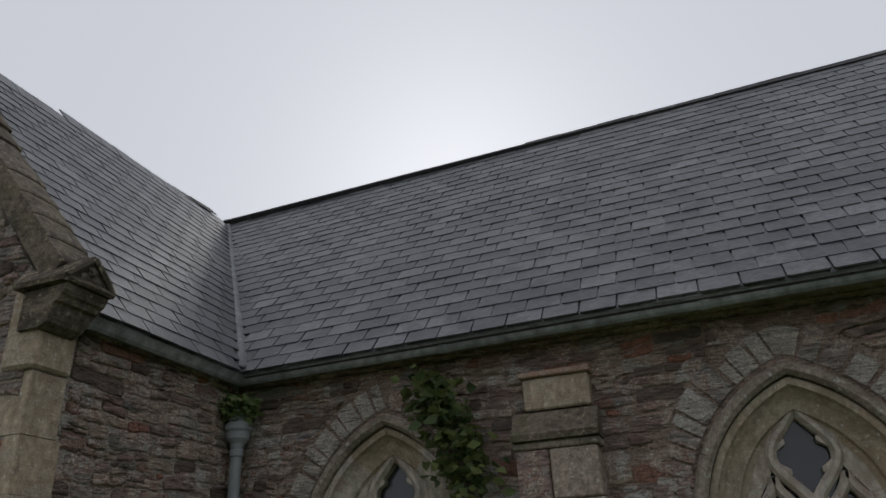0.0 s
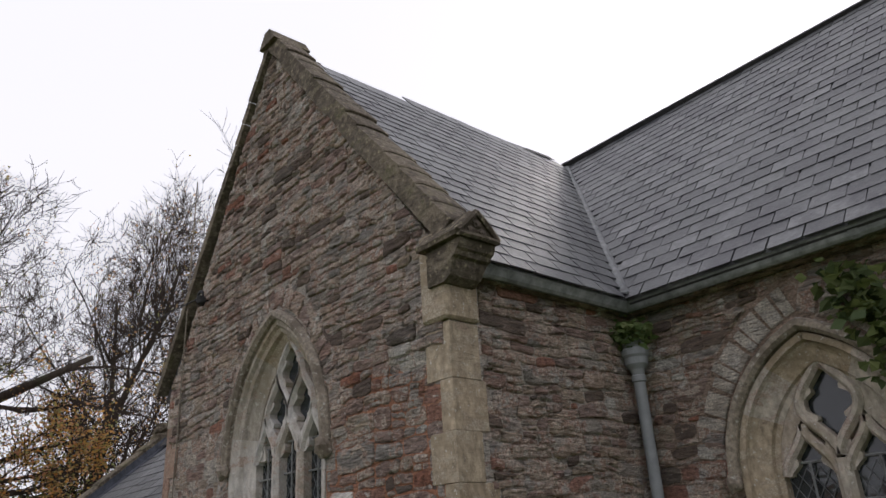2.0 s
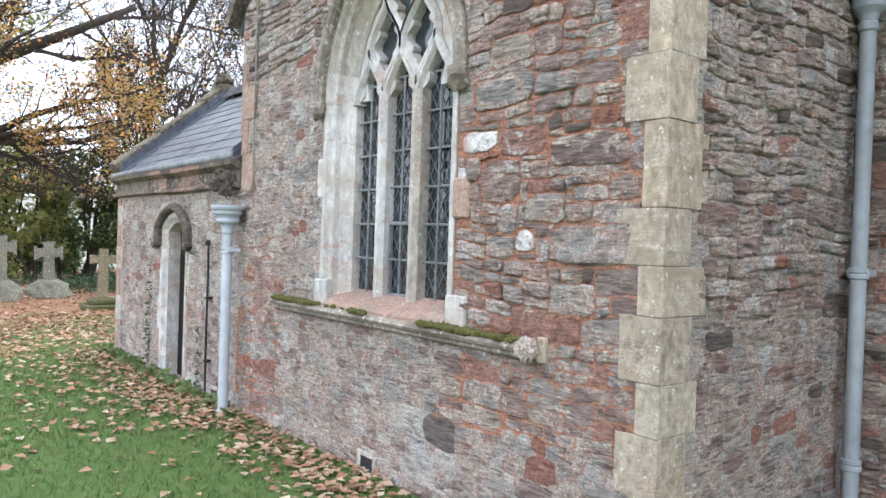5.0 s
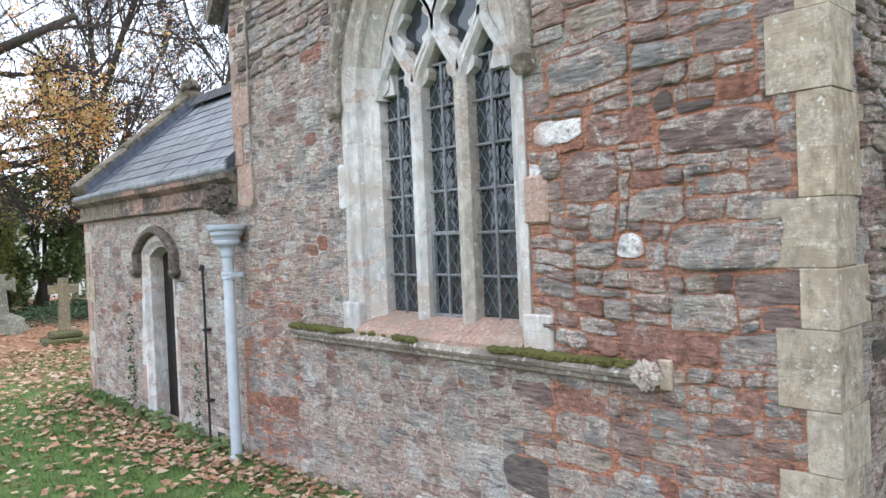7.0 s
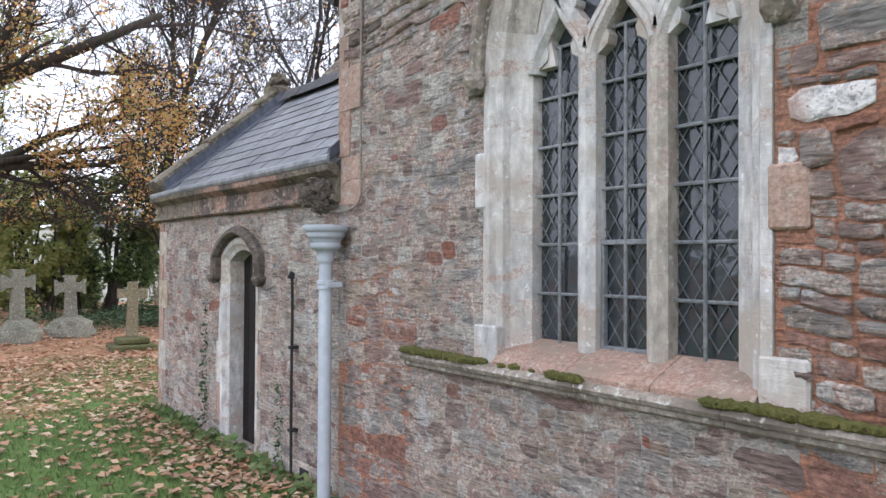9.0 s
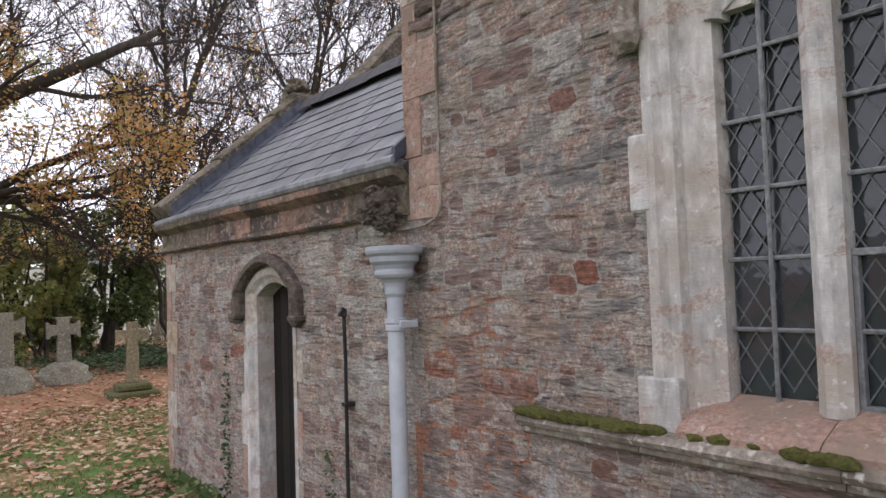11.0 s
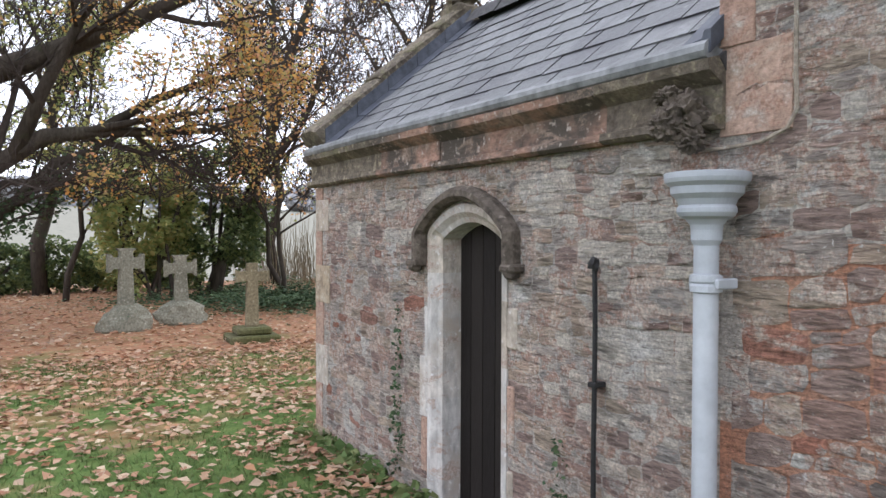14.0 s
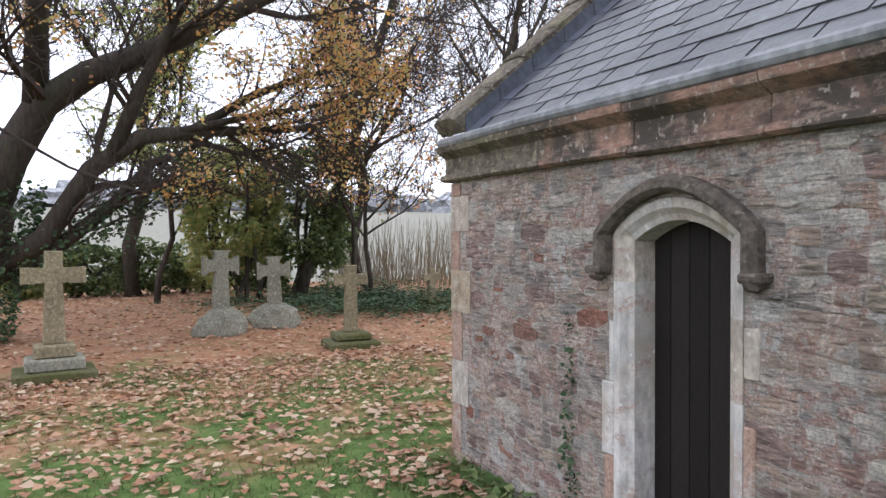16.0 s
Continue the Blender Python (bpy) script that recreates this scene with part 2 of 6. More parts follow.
for m in SLATES.values():
    m.node_tree.nodes["Principled BSDF"].inputs["Specular IOR Level"].default_value = 0.75
LEAD = stone_like("weathered_lead", [(0.17, 0.178, 0.185), (0.24, 0.248, 0.255)], 12, (1, 1, 1), 0.1, 0.45, by="none")
LEAD_DARK = stone_like("dark_lead_flashing", [(0.055, 0.062, 0.08), (0.085, 0.092, 0.115)], 12, (1, 1, 1), 0.1, 0.5, by="none")
RIDGE = stone_like("dark_ridge_tile", [(0.05, 0.048, 0.05), (0.075, 0.07, 0.072)], 20, (1, 1, 1), 0.3, 0.7)
PIPE_GREY = stone_like("grey_painted_iron", [(0.36, 0.385, 0.42), (0.42, 0.445, 0.48)], 10, (1, 1, 1), 0.06, 0.5, by="none", vary=0.12, spots=(0.22, 0.2, 0.18), spot_amount=-0.9)
PIPE_DULL = stone_like("dull_grey_iron", [(0.25, 0.265, 0.28), (0.31, 0.325, 0.34)], 10, (1, 1, 1), 0.08, 0.55, by="none", vary=0.15)
GUTTER_MAT = stone_like("dark_green_grey_iron", [(0.19, 0.203, 0.203), (0.25, 0.262, 0.26)], 12, (1, 1, 1), 0.1, 0.6, by="none")
BLACK_IRON = stone_like("black_iron", [(0.02, 0.02, 0.022), (0.035, 0.033, 0.033)], 30, (1, 1, 1), 0.2, 0.5, by="none")
BAR_IRON = stone_like("grey_window_bar", [(0.16, 0.165, 0.17), (0.24, 0.245, 0.25)], 40, (1, 1, 1), 0.1, 0.55, by="none")
CAME = stone_like("lead_came", [(0.12, 0.125, 0.13), (0.18, 0.185, 0.19)], 30, (1, 1, 1), 0.1, 0.5, by="none")
DOOR_WOOD = stone_like("black_stained_boards", [(0.012, 0.010, 0.0095), (0.024, 0.020, 0.018)], 30, (9, 1, 0.5), 0.4, 0.6)
MOSS = stone_like("moss", [(0.07, 0.085, 0.02), (0.11, 0.105, 0.03), (0.15, 0.12, 0.05)], 70, (1, 1, 1), 0.9, 1.0, by="none")
GRAVE_BUFF = stone_like("lichened_buff_gravestone", [(0.20, 0.17, 0.105), (0.25, 0.21, 0.135)], 26, (1, 1, 1), 0.4, 0.95, by="none", spots=(0.33, 0.3, 0.22), spot_amount=0.0)
GRAVE_GREY = stone_like("lichened_grey_gravestone", [(0.20, 0.195, 0.145), (0.26, 0.25, 0.20)], 26, (1, 1, 1), 0.4, 0.95, by="none", spots=(0.36, 0.35, 0.3), spot_amount=0.0)
MOSS_STONE = stone_like("mossy_stone", [(0.06, 0.07, 0.025), (0.10, 0.10, 0.04), (0.15, 0.14, 0.10)], 30, (1, 1, 1), 0.8, 1.0, by="none")
BARK = stone_like("grey_brown_bark", [(0.035, 0.028, 0.022), (0.06, 0.048, 0.038), (0.045, 0.042, 0.03)], 16, (1, 1, 0.25), 0.9, 0.95, by="none", stain=(0.05, 0.06, 0.03))
TWIG = stone_like("twig_bark", [(0.04, 0.032, 0.028), (0.065, 0.05, 0.042)], 16, (1, 1, 1), 0.2, 0.95, by="none")

DOOR_WOOD.node_tree.nodes["Principled BSDF"].inputs["Specular IOR Level"].default_value = 0.12


def leaf_mat(name, tones, through_light=0.35):
    m, nt, p = node_mat(name)
    geo = nt.nodes.new("ShaderNodeNewGeometry")
    col = ramp(nt, geo.outputs["Random Per Island"], [(i / (len(tones) - 1), c) for i, c in enumerate(tones)])
    nt.links.new(col, p.inputs["Base Color"])
    p.inputs["Roughness"].default_value = 0.75
    p.inputs["Specular IOR Level"].default_value = 0.3
    tr = nt.nodes.new("ShaderNodeBsdfTranslucent")
    nt.links.new(col, tr.inputs[0])
    mx = nt.nodes.new("ShaderNodeMixShader")
    mx.inputs[0].default_value = through_light
    nt.links.new(p.outputs[0], mx.inputs[1])
    nt.links.new(tr.outputs[0], mx.inputs[2])
    nt.links.new(mx.outputs[0], nt.nodes["Material Output"].inputs["Surface"])
    return m


ORANGE_LEAVES = leaf_mat("orange_autumn_leaves", [(0.58, 0.26, 0.07), (0.66, 0.38, 0.11), (0.50, 0.38, 0.14), (0.34, 0.36, 0.14), (0.56, 0.28, 0.17), (0.64, 0.42, 0.20)], 0.72)
YELLOW_LEAVES = leaf_mat("yellow_green_leaves", [(0.24, 0.30, 0.10), (0.38, 0.38, 0.13), (0.18, 0.25, 0.09), (0.44, 0.36, 0.13), (0.30, 0.37, 0.15)], 0.6)
GREEN_LEAVES = leaf_mat("dark_evergreen_leaves", [(0.06, 0.09, 0.04), (0.11, 0.15, 0.06), (0.22, 0.26, 0.09), (0.08, 0.11, 0.05)], 0.45)
IVY_LEAVES = leaf_mat("ivy_leaves", [(0.03, 0.06, 0.03), (0.06, 0.1, 0.045), (0.09, 0.13, 0.06)], 0.15)
FALLEN_LEAVES = leaf_mat("fallen_leaves", [(0.34, 0.18, 0.11), (0.45, 0.30, 0.19), (0.28, 0.13, 0.08), (0.52, 0.41, 0.29), (0.21, 0.115, 0.075), (0.40, 0.21, 0.11)], 0.1)
GRASS = leaf_mat("grass_blades", [(0.075, 0.125, 0.04), (0.115, 0.17, 0.055), (0.165, 0.19, 0.075), (0.1, 0.145, 0.05)], 0.25)


def ground_mat():
    m, nt, p = node_mat("grass_and_leaf_litter")
    geo = nt.nodes.new("ShaderNodeNewGeometry")
    sep = nt.nodes.new("ShaderNodeSeparateXYZ")
    nt.links.new(geo.outputs["Position"], sep.inputs[0])
    fine = add(nt, "ShaderNodeTexNoise", Scale=14.0, Detail=9.0, Roughness=0.7)
    nt.links.new(geo.outputs["Position"], fine.inputs["Vector"])
    broad = add(nt, "ShaderNodeTexNoise", Scale=0.9, Detail=5.0)
    nt.links.new(geo.outputs["Position"], broad.inputs["Vector"])
    grass = ramp(nt, fine.outputs["Fac"], [(0.3, (0.05, 0.085, 0.025)), (0.5, (0.09, 0.14, 0.04)), (0.75, (0.14, 0.17, 0.06))])
    vor = add(nt, "ShaderNodeTexVoronoi", Scale=13.0)
    nt.links.new(geo.outputs["Position"], vor.inputs["Vector"])
    litter = ramp(nt, vor.outputs["Color"], [(0.1, (0.24, 0.11, 0.06)), (0.4, (0.34, 0.17, 0.1)), (0.7, (0.27, 0.17, 0.1)), (0.95, (0.42, 0.29, 0.17))])
    reach = nt.nodes.new("ShaderNodeMapRange")
    for k, v in (("From Min", -7.0), ("From Max", -17.0), ("To Min", 0.0), ("To Max", 0.5)):
        reach.inputs[k].default_value = v
    nt.links.new(sep.outputs["X"], reach.inputs["Value"])
    both = nt.nodes.new("ShaderNodeMath")
    both.operation = "ADD"
    nt.links.new(reach.outputs[0], both.inputs[0])
    nt.links.new(broad.outputs["Fac"], both.inputs[1])
    f = ramp(nt, both.outputs[0], [(0.62, (0, 0, 0)), (0.88, (1, 1, 1))])
    near = mixed(nt, f, grass, litter)
    far = nt.nodes.new("ShaderNodeMapRange")
    for k, v in (("From Min", -31.0), ("From Max", -33.0)):
        far.inputs[k].default_value = v
    nt.links.new(sep.outputs["X"], far.inputs["Value"])
    field = ramp(nt, broad.outputs["Fac"], [(0.3, (0.20, 0.195, 0.16)), (0.7, (0.245, 0.235, 0.195))])
    nt.links.new(mixed(nt, far.outputs[0], near, field), p.inputs["Base Color"])
    p.inputs["Roughness"].default_value = 1.0
    p.inputs["Specular IOR Level"].default_value = 0.1
    bp = add(nt, "ShaderNodeBump", Strength=0.6, Distance=0.03)
    nt.links.new(fine.outputs["Fac"], bp.inputs["Height"])
    nt.links.new(bp.outputs[0], p.inputs["Normal"])
    return m


GROUND = ground_mat()


def glass_mat():
    m, nt, p = node_mat("old_leaded_glass")
    p.inputs["Base Color"].default_value = (0.06, 0.07, 0.08, 1)
    p.inputs["Roughness"].default_value = 0.04
    p.inputs["Transmission Weight"].default_value = 0.5
    p.inputs["IOR"].default_value = 1.52
    n = add(nt, "ShaderNodeTexNoise", Scale=9.0, Detail=2.0)
    geo = nt.nodes.new("ShaderNodeNewGeometry")
    nt.links.new(geo.outputs["Position"], n.inputs["Vector"])
    bp = add(nt, "ShaderNodeBump", Strength=0.25, Distance=0.02)
    nt.links.new(n.outputs["Fac"], bp.inputs["Height"])
    nt.links.new(bp.outputs[0], p.inputs["Normal"])
    return m


GLASS = glass_mat()
# Darkness of the unlit, unseen rooms behind the glass is put into this tone.
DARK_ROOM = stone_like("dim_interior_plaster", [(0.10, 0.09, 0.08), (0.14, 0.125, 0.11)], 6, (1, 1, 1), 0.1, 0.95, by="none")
# Far-off haze is mixed into this pale grey of the woods.
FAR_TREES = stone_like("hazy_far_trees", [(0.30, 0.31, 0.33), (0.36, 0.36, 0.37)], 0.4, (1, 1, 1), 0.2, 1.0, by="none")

# ---- mesh tools ----
rng = random.Random(7)


class Build:
    """Gathers vertices and faces for one mesh."""

    def __init__(self):
        self.v, self.f, self.m = [], [], []

    def face(self, pts, mat=0):
        i = len(self.v)
        self.v += [tuple(p) for p in pts]
        self.f.append(tuple(range(i, i + len(pts))))
        self.m.append(mat)

    def block(self, v, f, mat=0):
        i = len(self.v)
        self.v += [tuple(p) for p in v]
        self.f += [tuple(i + k for k in q) for q in f]
        self.m += [mat] * len(f)

    def box(self, x0, x1, y0, y1, z0, z1, bevel=0.0, mat=0):
        b = min(bevel, (x1 - x0) * 0.4, (y1 - y0) * 0.4, (z1 - z0) * 0.4)
        if b <= 0:
            v = [(x, y, z) for z in (z0, z1) for y in (y0, y1) for x in (x0, x1)]
            self.block(v, [(0, 2, 3, 1), (4, 5, 7, 6), (0, 1, 5, 4), (2, 6, 7, 3), (0, 4, 6, 2), (1, 3, 7, 5)], mat)
            return
        bm = bmesh.new()
        bmesh.ops.create_cube(bm, size=1.0)
        for q in bm.verts:
            q.co = ((x0 + x1) / 2 + q.co.x * (x1 - x0), (y0 + y1) / 2 + q.co.y * (y1 - y0), (z0 + z1) / 2 + q.co.z * (z1 - z0))
        bmesh.ops.bevel(bm, geom=bm.edges[:], offset=b, segments=1, affect="EDGES")
        bm.verts.index_update()
        self.block([q.co[:] for q in bm.verts], [[q.index for q in f.verts] for f in bm.faces], mat)
        bm.free()

    def loft(self, rings, closed=True, caps=True, mat=0):
        """Joins rings of equal length."""
        n, i = len(rings[0]), len(self.v)
        for r in rings:
            self.v += [tuple(p) for p in r]
        for a in range(len(rings) - 1):
            for k in range(n if closed else n - 1):
                j = (k + 1) % n
                self.f.append((i + a * n + k, i + a * n + j, i + (a + 1) * n + j, i + (a + 1) * n + k))
                self.m.append(mat)
        if caps and closed:
            self.f += [tuple(i + k for k in reversed(range(n))), tuple(i + (len(rings) - 1) * n + k for k in range(n))]
            self.m += [mat, mat]

    def tube(self, pts, radii, n=8, caps=True, mat=0):
        pts = [Vector(p) for p in pts]
        rings = []
        side = None
        for k, p in enumerate(pts):
            d = (pts[min(k + 1, len(pts) - 1)] - pts[max(k - 1, 0)]).normalized()
            if side is None:
                side = d.orthogonal().normalized()
            side = (side - d * side.dot(d)).normalized()
            up = d.cross(side)
            r = radii[k] if isinstance(radii, (list, tuple)) else radii
            rings.append([p + (side * math.cos(a) + up * math.sin(a)) * r for a in (2 * math.pi * j / n for j in range(n))])
        self.loft(rings, True, caps, mat)

    def lathe(self, x, y, profile, n=16, mat=0, turn=0.0):
        rings = [[(x + r * math.cos(turn + 2 * math.pi * j / n), y + r * math.sin(turn + 2 * math.pi * j / n), z) for j in range(n)] for r, z in profile]
        self.loft(rings, True, True, mat)

    def prism(self, poly, y0, y1, mat=0):
        """A polygon in x, z pushed from y0 to y1."""
        self.loft([[(x, y0, z) for x, z in poly], [(x, y1, z) for x, z in poly]], True, True, mat)


def make(name, b, mats, parent=None, label="", smooth=False):
    mesh = bpy.data.meshes.new(name)
    mesh.from_pydata(b.v, [], b.f)
    mats = mats if isinstance(mats, (list, tuple)) else [mats]
    for m in mats:
        mesh.materials.append(m)
    if len(mats) > 1:
        mesh.polygons.foreach_set("material_index", b.m)
    if smooth:
        mesh.polygons.foreach_set("use_smooth", [True] * len(mesh.polygons))
    bm = bmesh.new()
    bm.from_mesh(mesh)
    if len(bm.faces) < 60000:
        bmesh.ops.recalc_face_normals(bm, faces=bm.faces[:])
    bm.to_mesh(mesh)
    bm.free()
    ob = new(name, mesh)
    if parent is not None:
        ob.parent = parent
    if label:
        tagged(ob, label)
    return ob


def empty(name, at=(0, 0, 0)):
    ob = new(name)
    ob.matrix_basis = Matrix.Translation(at)
    ob.empty_display_size = 0.1
    return ob


def blob(b, centre, size, seed=0, rough=0.25, sub=2, mat=0, freq=4.0):
    """A lumpy carved or natural knob."""
    bm = bmesh.new()
    bmesh.ops.create_icosphere(bm, subdivisions=sub, radius=1.0)
    off = Vector((seed * 7.3, seed * 3.1, seed * 1.7))
    for q in bm.verts:
        k = 1 + rough * noise.noise(q.co * freq * 0.5 + off) + rough * 0.5 * noise.noise(q.co * freq + off)
        q.co = Vector((centre[0] + q.co.x * size[0] * k, centre[1] + q.co.y * size[1] * k, centre[2] + q.co.z * size[2] * k))
    bm.verts.index_update()
    b.block([q.co[:] for q in bm.verts], [[q.index for q in f.verts] for f in bm.faces], mat)
    bm.free()


# ---- the plan ----
GX0, GX1 = -4.55, 0.0          # gable wall of the transept, front face at y = 0
NAVE_Y = 1.98                  # nave wall
VX0 = -8.52                    # outer corner of the vestry
EAVE_Z, RIDGE_Z = 3.50, 6.88
APEX = (-2.48, 7.08)
NAVE_X1 = 11.0


def ground_z(x, y):
    z = -0.02 - 0.012 * max(0.0, -x - 2) + 0.05 * noise.noise(Vector((x * 0.22, y * 0.22, 0.3))) * min(1.0, max(0.0, (-y + 0.2) / 2))
    if x < -9:
        z = -0.1 + 0.06 * noise.noise(Vector((x * 0.2, y * 0.2, 0.3)))
    if x < -30:
        z -= 0.3 * min(1.0, (-30 - x) / 8)
    if x < -60:
        z += min(15.0, (-60 - x) * 0.055)
    return z


def arch_half(dz, w, h, kind="gothic"):
    """Half-width of an arch at height dz above its spring."""
    if dz <= 0:
        return w
    if dz >= h:
        return 0.0
    if kind == "tudor":
        return w * (1 - dz / h) ** (1 / 1.95)
    r = (w * w + h * h) / (2 * w)
    return max(0.0, math.sqrt(max(0, r * r - dz * dz)) - (r - w))


class Opening:
    def __init__(self, cx, w, z0, spring, rise, kind="gothic"):
        self.cx, self.w, self.z0, self.spring, self.rise, self.kind = cx, w, z0, spring, rise, kind
        self.crown, self.crown_from = 0.0, 0.38

    def half(self, z, grow=0.0):
        if z > self.spring + self.crown_from and grow > 0.03:
            grow += self.crown
        if z < self.z0 - grow:
            return -1.0
        if z > self.spring + self.rise + grow * 1.3:
            return -1.0
        return arch_half(z - self.spring, self.w + grow, self.rise + grow * 1.3, self.kind)

    def outline(self, grow=0.0, steps=12, from_z=None):
        """Points up the left jamb, over the arch and down the right one."""
        z0 = self.z0 if from_z is None else from_z
        w, h = self.w + grow, self.rise + grow * (1.0 if self.kind == "tudor" else 1.3)
        left = [(-w, z0)] if z0 < self.spring else []
        for k in range(steps + 1):
            a = k / steps
            dz = h * (1 - (1 - a) ** 1.6) if self.kind == "tudor" else h * math.sin(a * math.pi / 2) ** 0.9
            left.append((-arch_half(dz, w, h, self.kind), self.spring + dz))
        left[-1] = (0.0, self.spring + h)
        return [(self.cx + x, z) for x, z in left] + [(self.cx - x, z) for x, z in reversed(left[:-1])]


GW = Opening(-2.235, 0.775, 1.08, 2.62, 1.14)
NW1 = Opening(1.33, 0.60, 1.12, 2.16, 0.86)
NW2 = Opening(4.10, 0.60, 1.12, 2.16, 0.86)
NW1.crown = NW2.crown = 0.26
GW.crown, GW.crown_from = 0.22, 0.75
DOOR = Opening(-6.29, 0.365, -0.3, 1.635, 0.13, "tudor")


def gable_limits(z):
    x0 = GX0 if z < 3.45 else -4.62 + (z - 3.45) / (APEX[1] - 0.18 - 3.45) * (APEX[0] + 4.62)
    x1 = GX1 if z < 3.45 else 0.12 + (z - 3.45) / (APEX[1] - 0.18 - 3.45) * (APEX[0] - 0.12)
    return max(GX0, x0), min(GX1, x1)


def spans(lo, hi, holes, z0, z1, grow):
    """The stretches of wall between lo and hi that are clear of the openings."""
    cut = []
    for o in holes:
        hs = [o.half(z, grow) for z in (z0, (z0 + z1) / 2, z1)]
        if max(hs) > 0:
            cut.append((o.cx - max(hs), o.cx + max(hs)))
    out, a = [], lo
    for c0, c1 in sorted(cut):
        if c0 > a:
            out.append((a, min(c0, hi)))
        a = max(a, c1)
    if a < hi:
        out.append((a, hi))
    return [(p, q) for p, q in out if q - p > 0.015]


def red_earth(u, z):
    """Where the gable wall is bedded in red earth mortar."""
    d = noise.noise(Vector((u * 1.4, z * 1.4, 2.0))) * 0.5
    return 1 if (u + d > -1.5 and 0.45 < z + d * 0.6 < 3.0) or (-4.5 < u + d * 0.6 < -3.75 and z + d < 1.75) else 0


def backing(name, put, limits, z_top, holes, mat, label, thick=0.55, step=0.04):
    """The mortar core of a wall with its openings; put(u, depth, z) gives a point."""
    b = Build()
    z = -0.6
    while z < z_top:
        z1 = min(z + step, z_top)
        lo, hi = limits((z + z1) / 2)
        for p, q in spans(lo, hi, holes, z, z1, 0.02):
            c = [put(u, d, w) for u in (p, q) for d in (0.0, thick) for w in (z, z1)]
            b.block(c[:0] + c, [(2, 6, 7, 3), (0, 2, 3, 1), (4, 5, 7, 6)])
            n = max(1, int((q - p) / 0.12))
            for k in range(n):
                u0, u1 = p + (q - p) * k / n, p + (q - p) * (k + 1) / n
                b.face([put(u0, 0, z), put(u0, 0, z1), put(u1, 0, z1), put(u1, 0, z)], red_earth((u0 + u1) / 2, z) if len(mat) > 1 else 0)
        z = z1
    return tagged(make(name, b, mat), label, "wall", kind="structure")


def front(u, d, z):
    return (u, d, z)


def nave_front(u, d, z):
    return (u, NAVE_Y + d, z)


def side_face(u, d, z):
    return (-d, u, z)


wall_gable = backing("wall_gable", front, gable_limits, APEX[1] - 0.2, [GW], [MORTAR, MORTAR_RED], "random rubble gable wall of purple-grey slatestone and red mortar")
wall_vestry = backing("wall_vestry", front, lambda z: (VX0, GX0 - 0.003), 2.05, [DOOR], [MORTAR], "low rubble vestry wall of grey slatestone with patchy lime pointing")
wall_side = backing("wall_transept_side", side_face, lambda z: (0.56, NAVE_Y), EAVE_Z - 0.02, [], [MORTAR], "rubble side wall of the transept in brown slatestone")
wall_nave = backing("wall_nave", nave_front, lambda z: (0.003, NAVE_X1), EAVE_Z - 0.02, [NW1, NW2], [MORTAR_BROWN], "rubble nave wall of brown and red stone under the eaves")


def plain_wall(name, x0, x1, y0, y1, z0, z1, label, mat=MORTAR):
    b = Build()
    b.box(x0, x1, y0, y1, z0, z1)
    return tagged(make(name, b, mat), label, "wall", kind="structure")


# Closing walls, out of sight behind the fronts.
plain_wall("wall_transept_west", GX0 + 0.003, GX0 + 0.5, 0.56, 7.4, -0.5, EAVE_Z - 0.02, "plain rubble west wall of the transept")
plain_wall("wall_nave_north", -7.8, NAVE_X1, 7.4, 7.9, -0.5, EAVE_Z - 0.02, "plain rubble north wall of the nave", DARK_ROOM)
plain_wall("wall_nave_east", NAVE_X1 - 0.5, NAVE_X1 - 0.003, NAVE_Y + 0.56, 7.39, -0.5, EAVE_Z - 0.02, "plain rubble end wall of the nave")
plain_wall("wall_vestry_west", VX0 + 0.003, VX0 + 0.45, 0.56, 2.7, -0.5, 2.05, "plain rubble end wall of the vestry")
plain_wall("wall_vestry_north", VX0 + 0.003, -7.81, 2.7, 3.1, -0.5, 2.05, "plain rubble rear wall of the vestry")
plain_wall("wall_chancel", -7.8, GX0, 1.98, 2.4, -0.5, EAVE_Z - 0.02, "plain rubble chancel wall behind the vestry")
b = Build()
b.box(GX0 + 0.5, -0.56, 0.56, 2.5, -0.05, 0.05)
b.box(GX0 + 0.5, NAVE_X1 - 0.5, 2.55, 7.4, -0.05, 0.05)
tagged(make("floor_interior", b, DARK_ROOM), "unseen stone floor inside the church, darkened in its colour", "floor", kind="structure")

# ---- ground ----
b = Build()
xs = [-900, -500, -300, -180, -120, -80, -60] + [-50 + k * 1.0 for k in range(70)] + [24, 40, 80, 200, 500, 900]
ys = [-900, -400, -200, -100, -60, -40, -30] + [-24 + k * 1.0 for k in range(50)] + [30, 45, 80, 150, 300, 600, 900]
for j, y in enumerate(ys):
    for i, x in enumerate(xs):
        b.v.append((x, y, ground_z(x, y)))
for j in range(len(ys) - 1):
    for i in range(len(xs) - 1):
        a = j * len(xs) + i
        b.f.append((a, a + 1, a + len(xs) + 1, a + len(xs)))
        b.m.append(0)
tagged(make("ground", b, GROUND, smooth=True), "churchyard lawn strewn with fallen autumn leaves", "ground", kind="structure")

# ---- roofs ----
def roof_deck(name, quads, label):
    b = Build()
    for q in quads:
        n = (Vector(q[1]) - Vector(q[0])).cross(Vector(q[-1]) - Vector(q[0])).normalized()
        if n.z < 0:
            n = -n
        lo = [Vector(p) - n * 0.10 for p in q]
        hi = [Vector(p) - n * 0.02 for p in q]
        b.loft([lo, hi])
    return tagged(make(name, b, RIDGE), label, "roof", kind="structure")


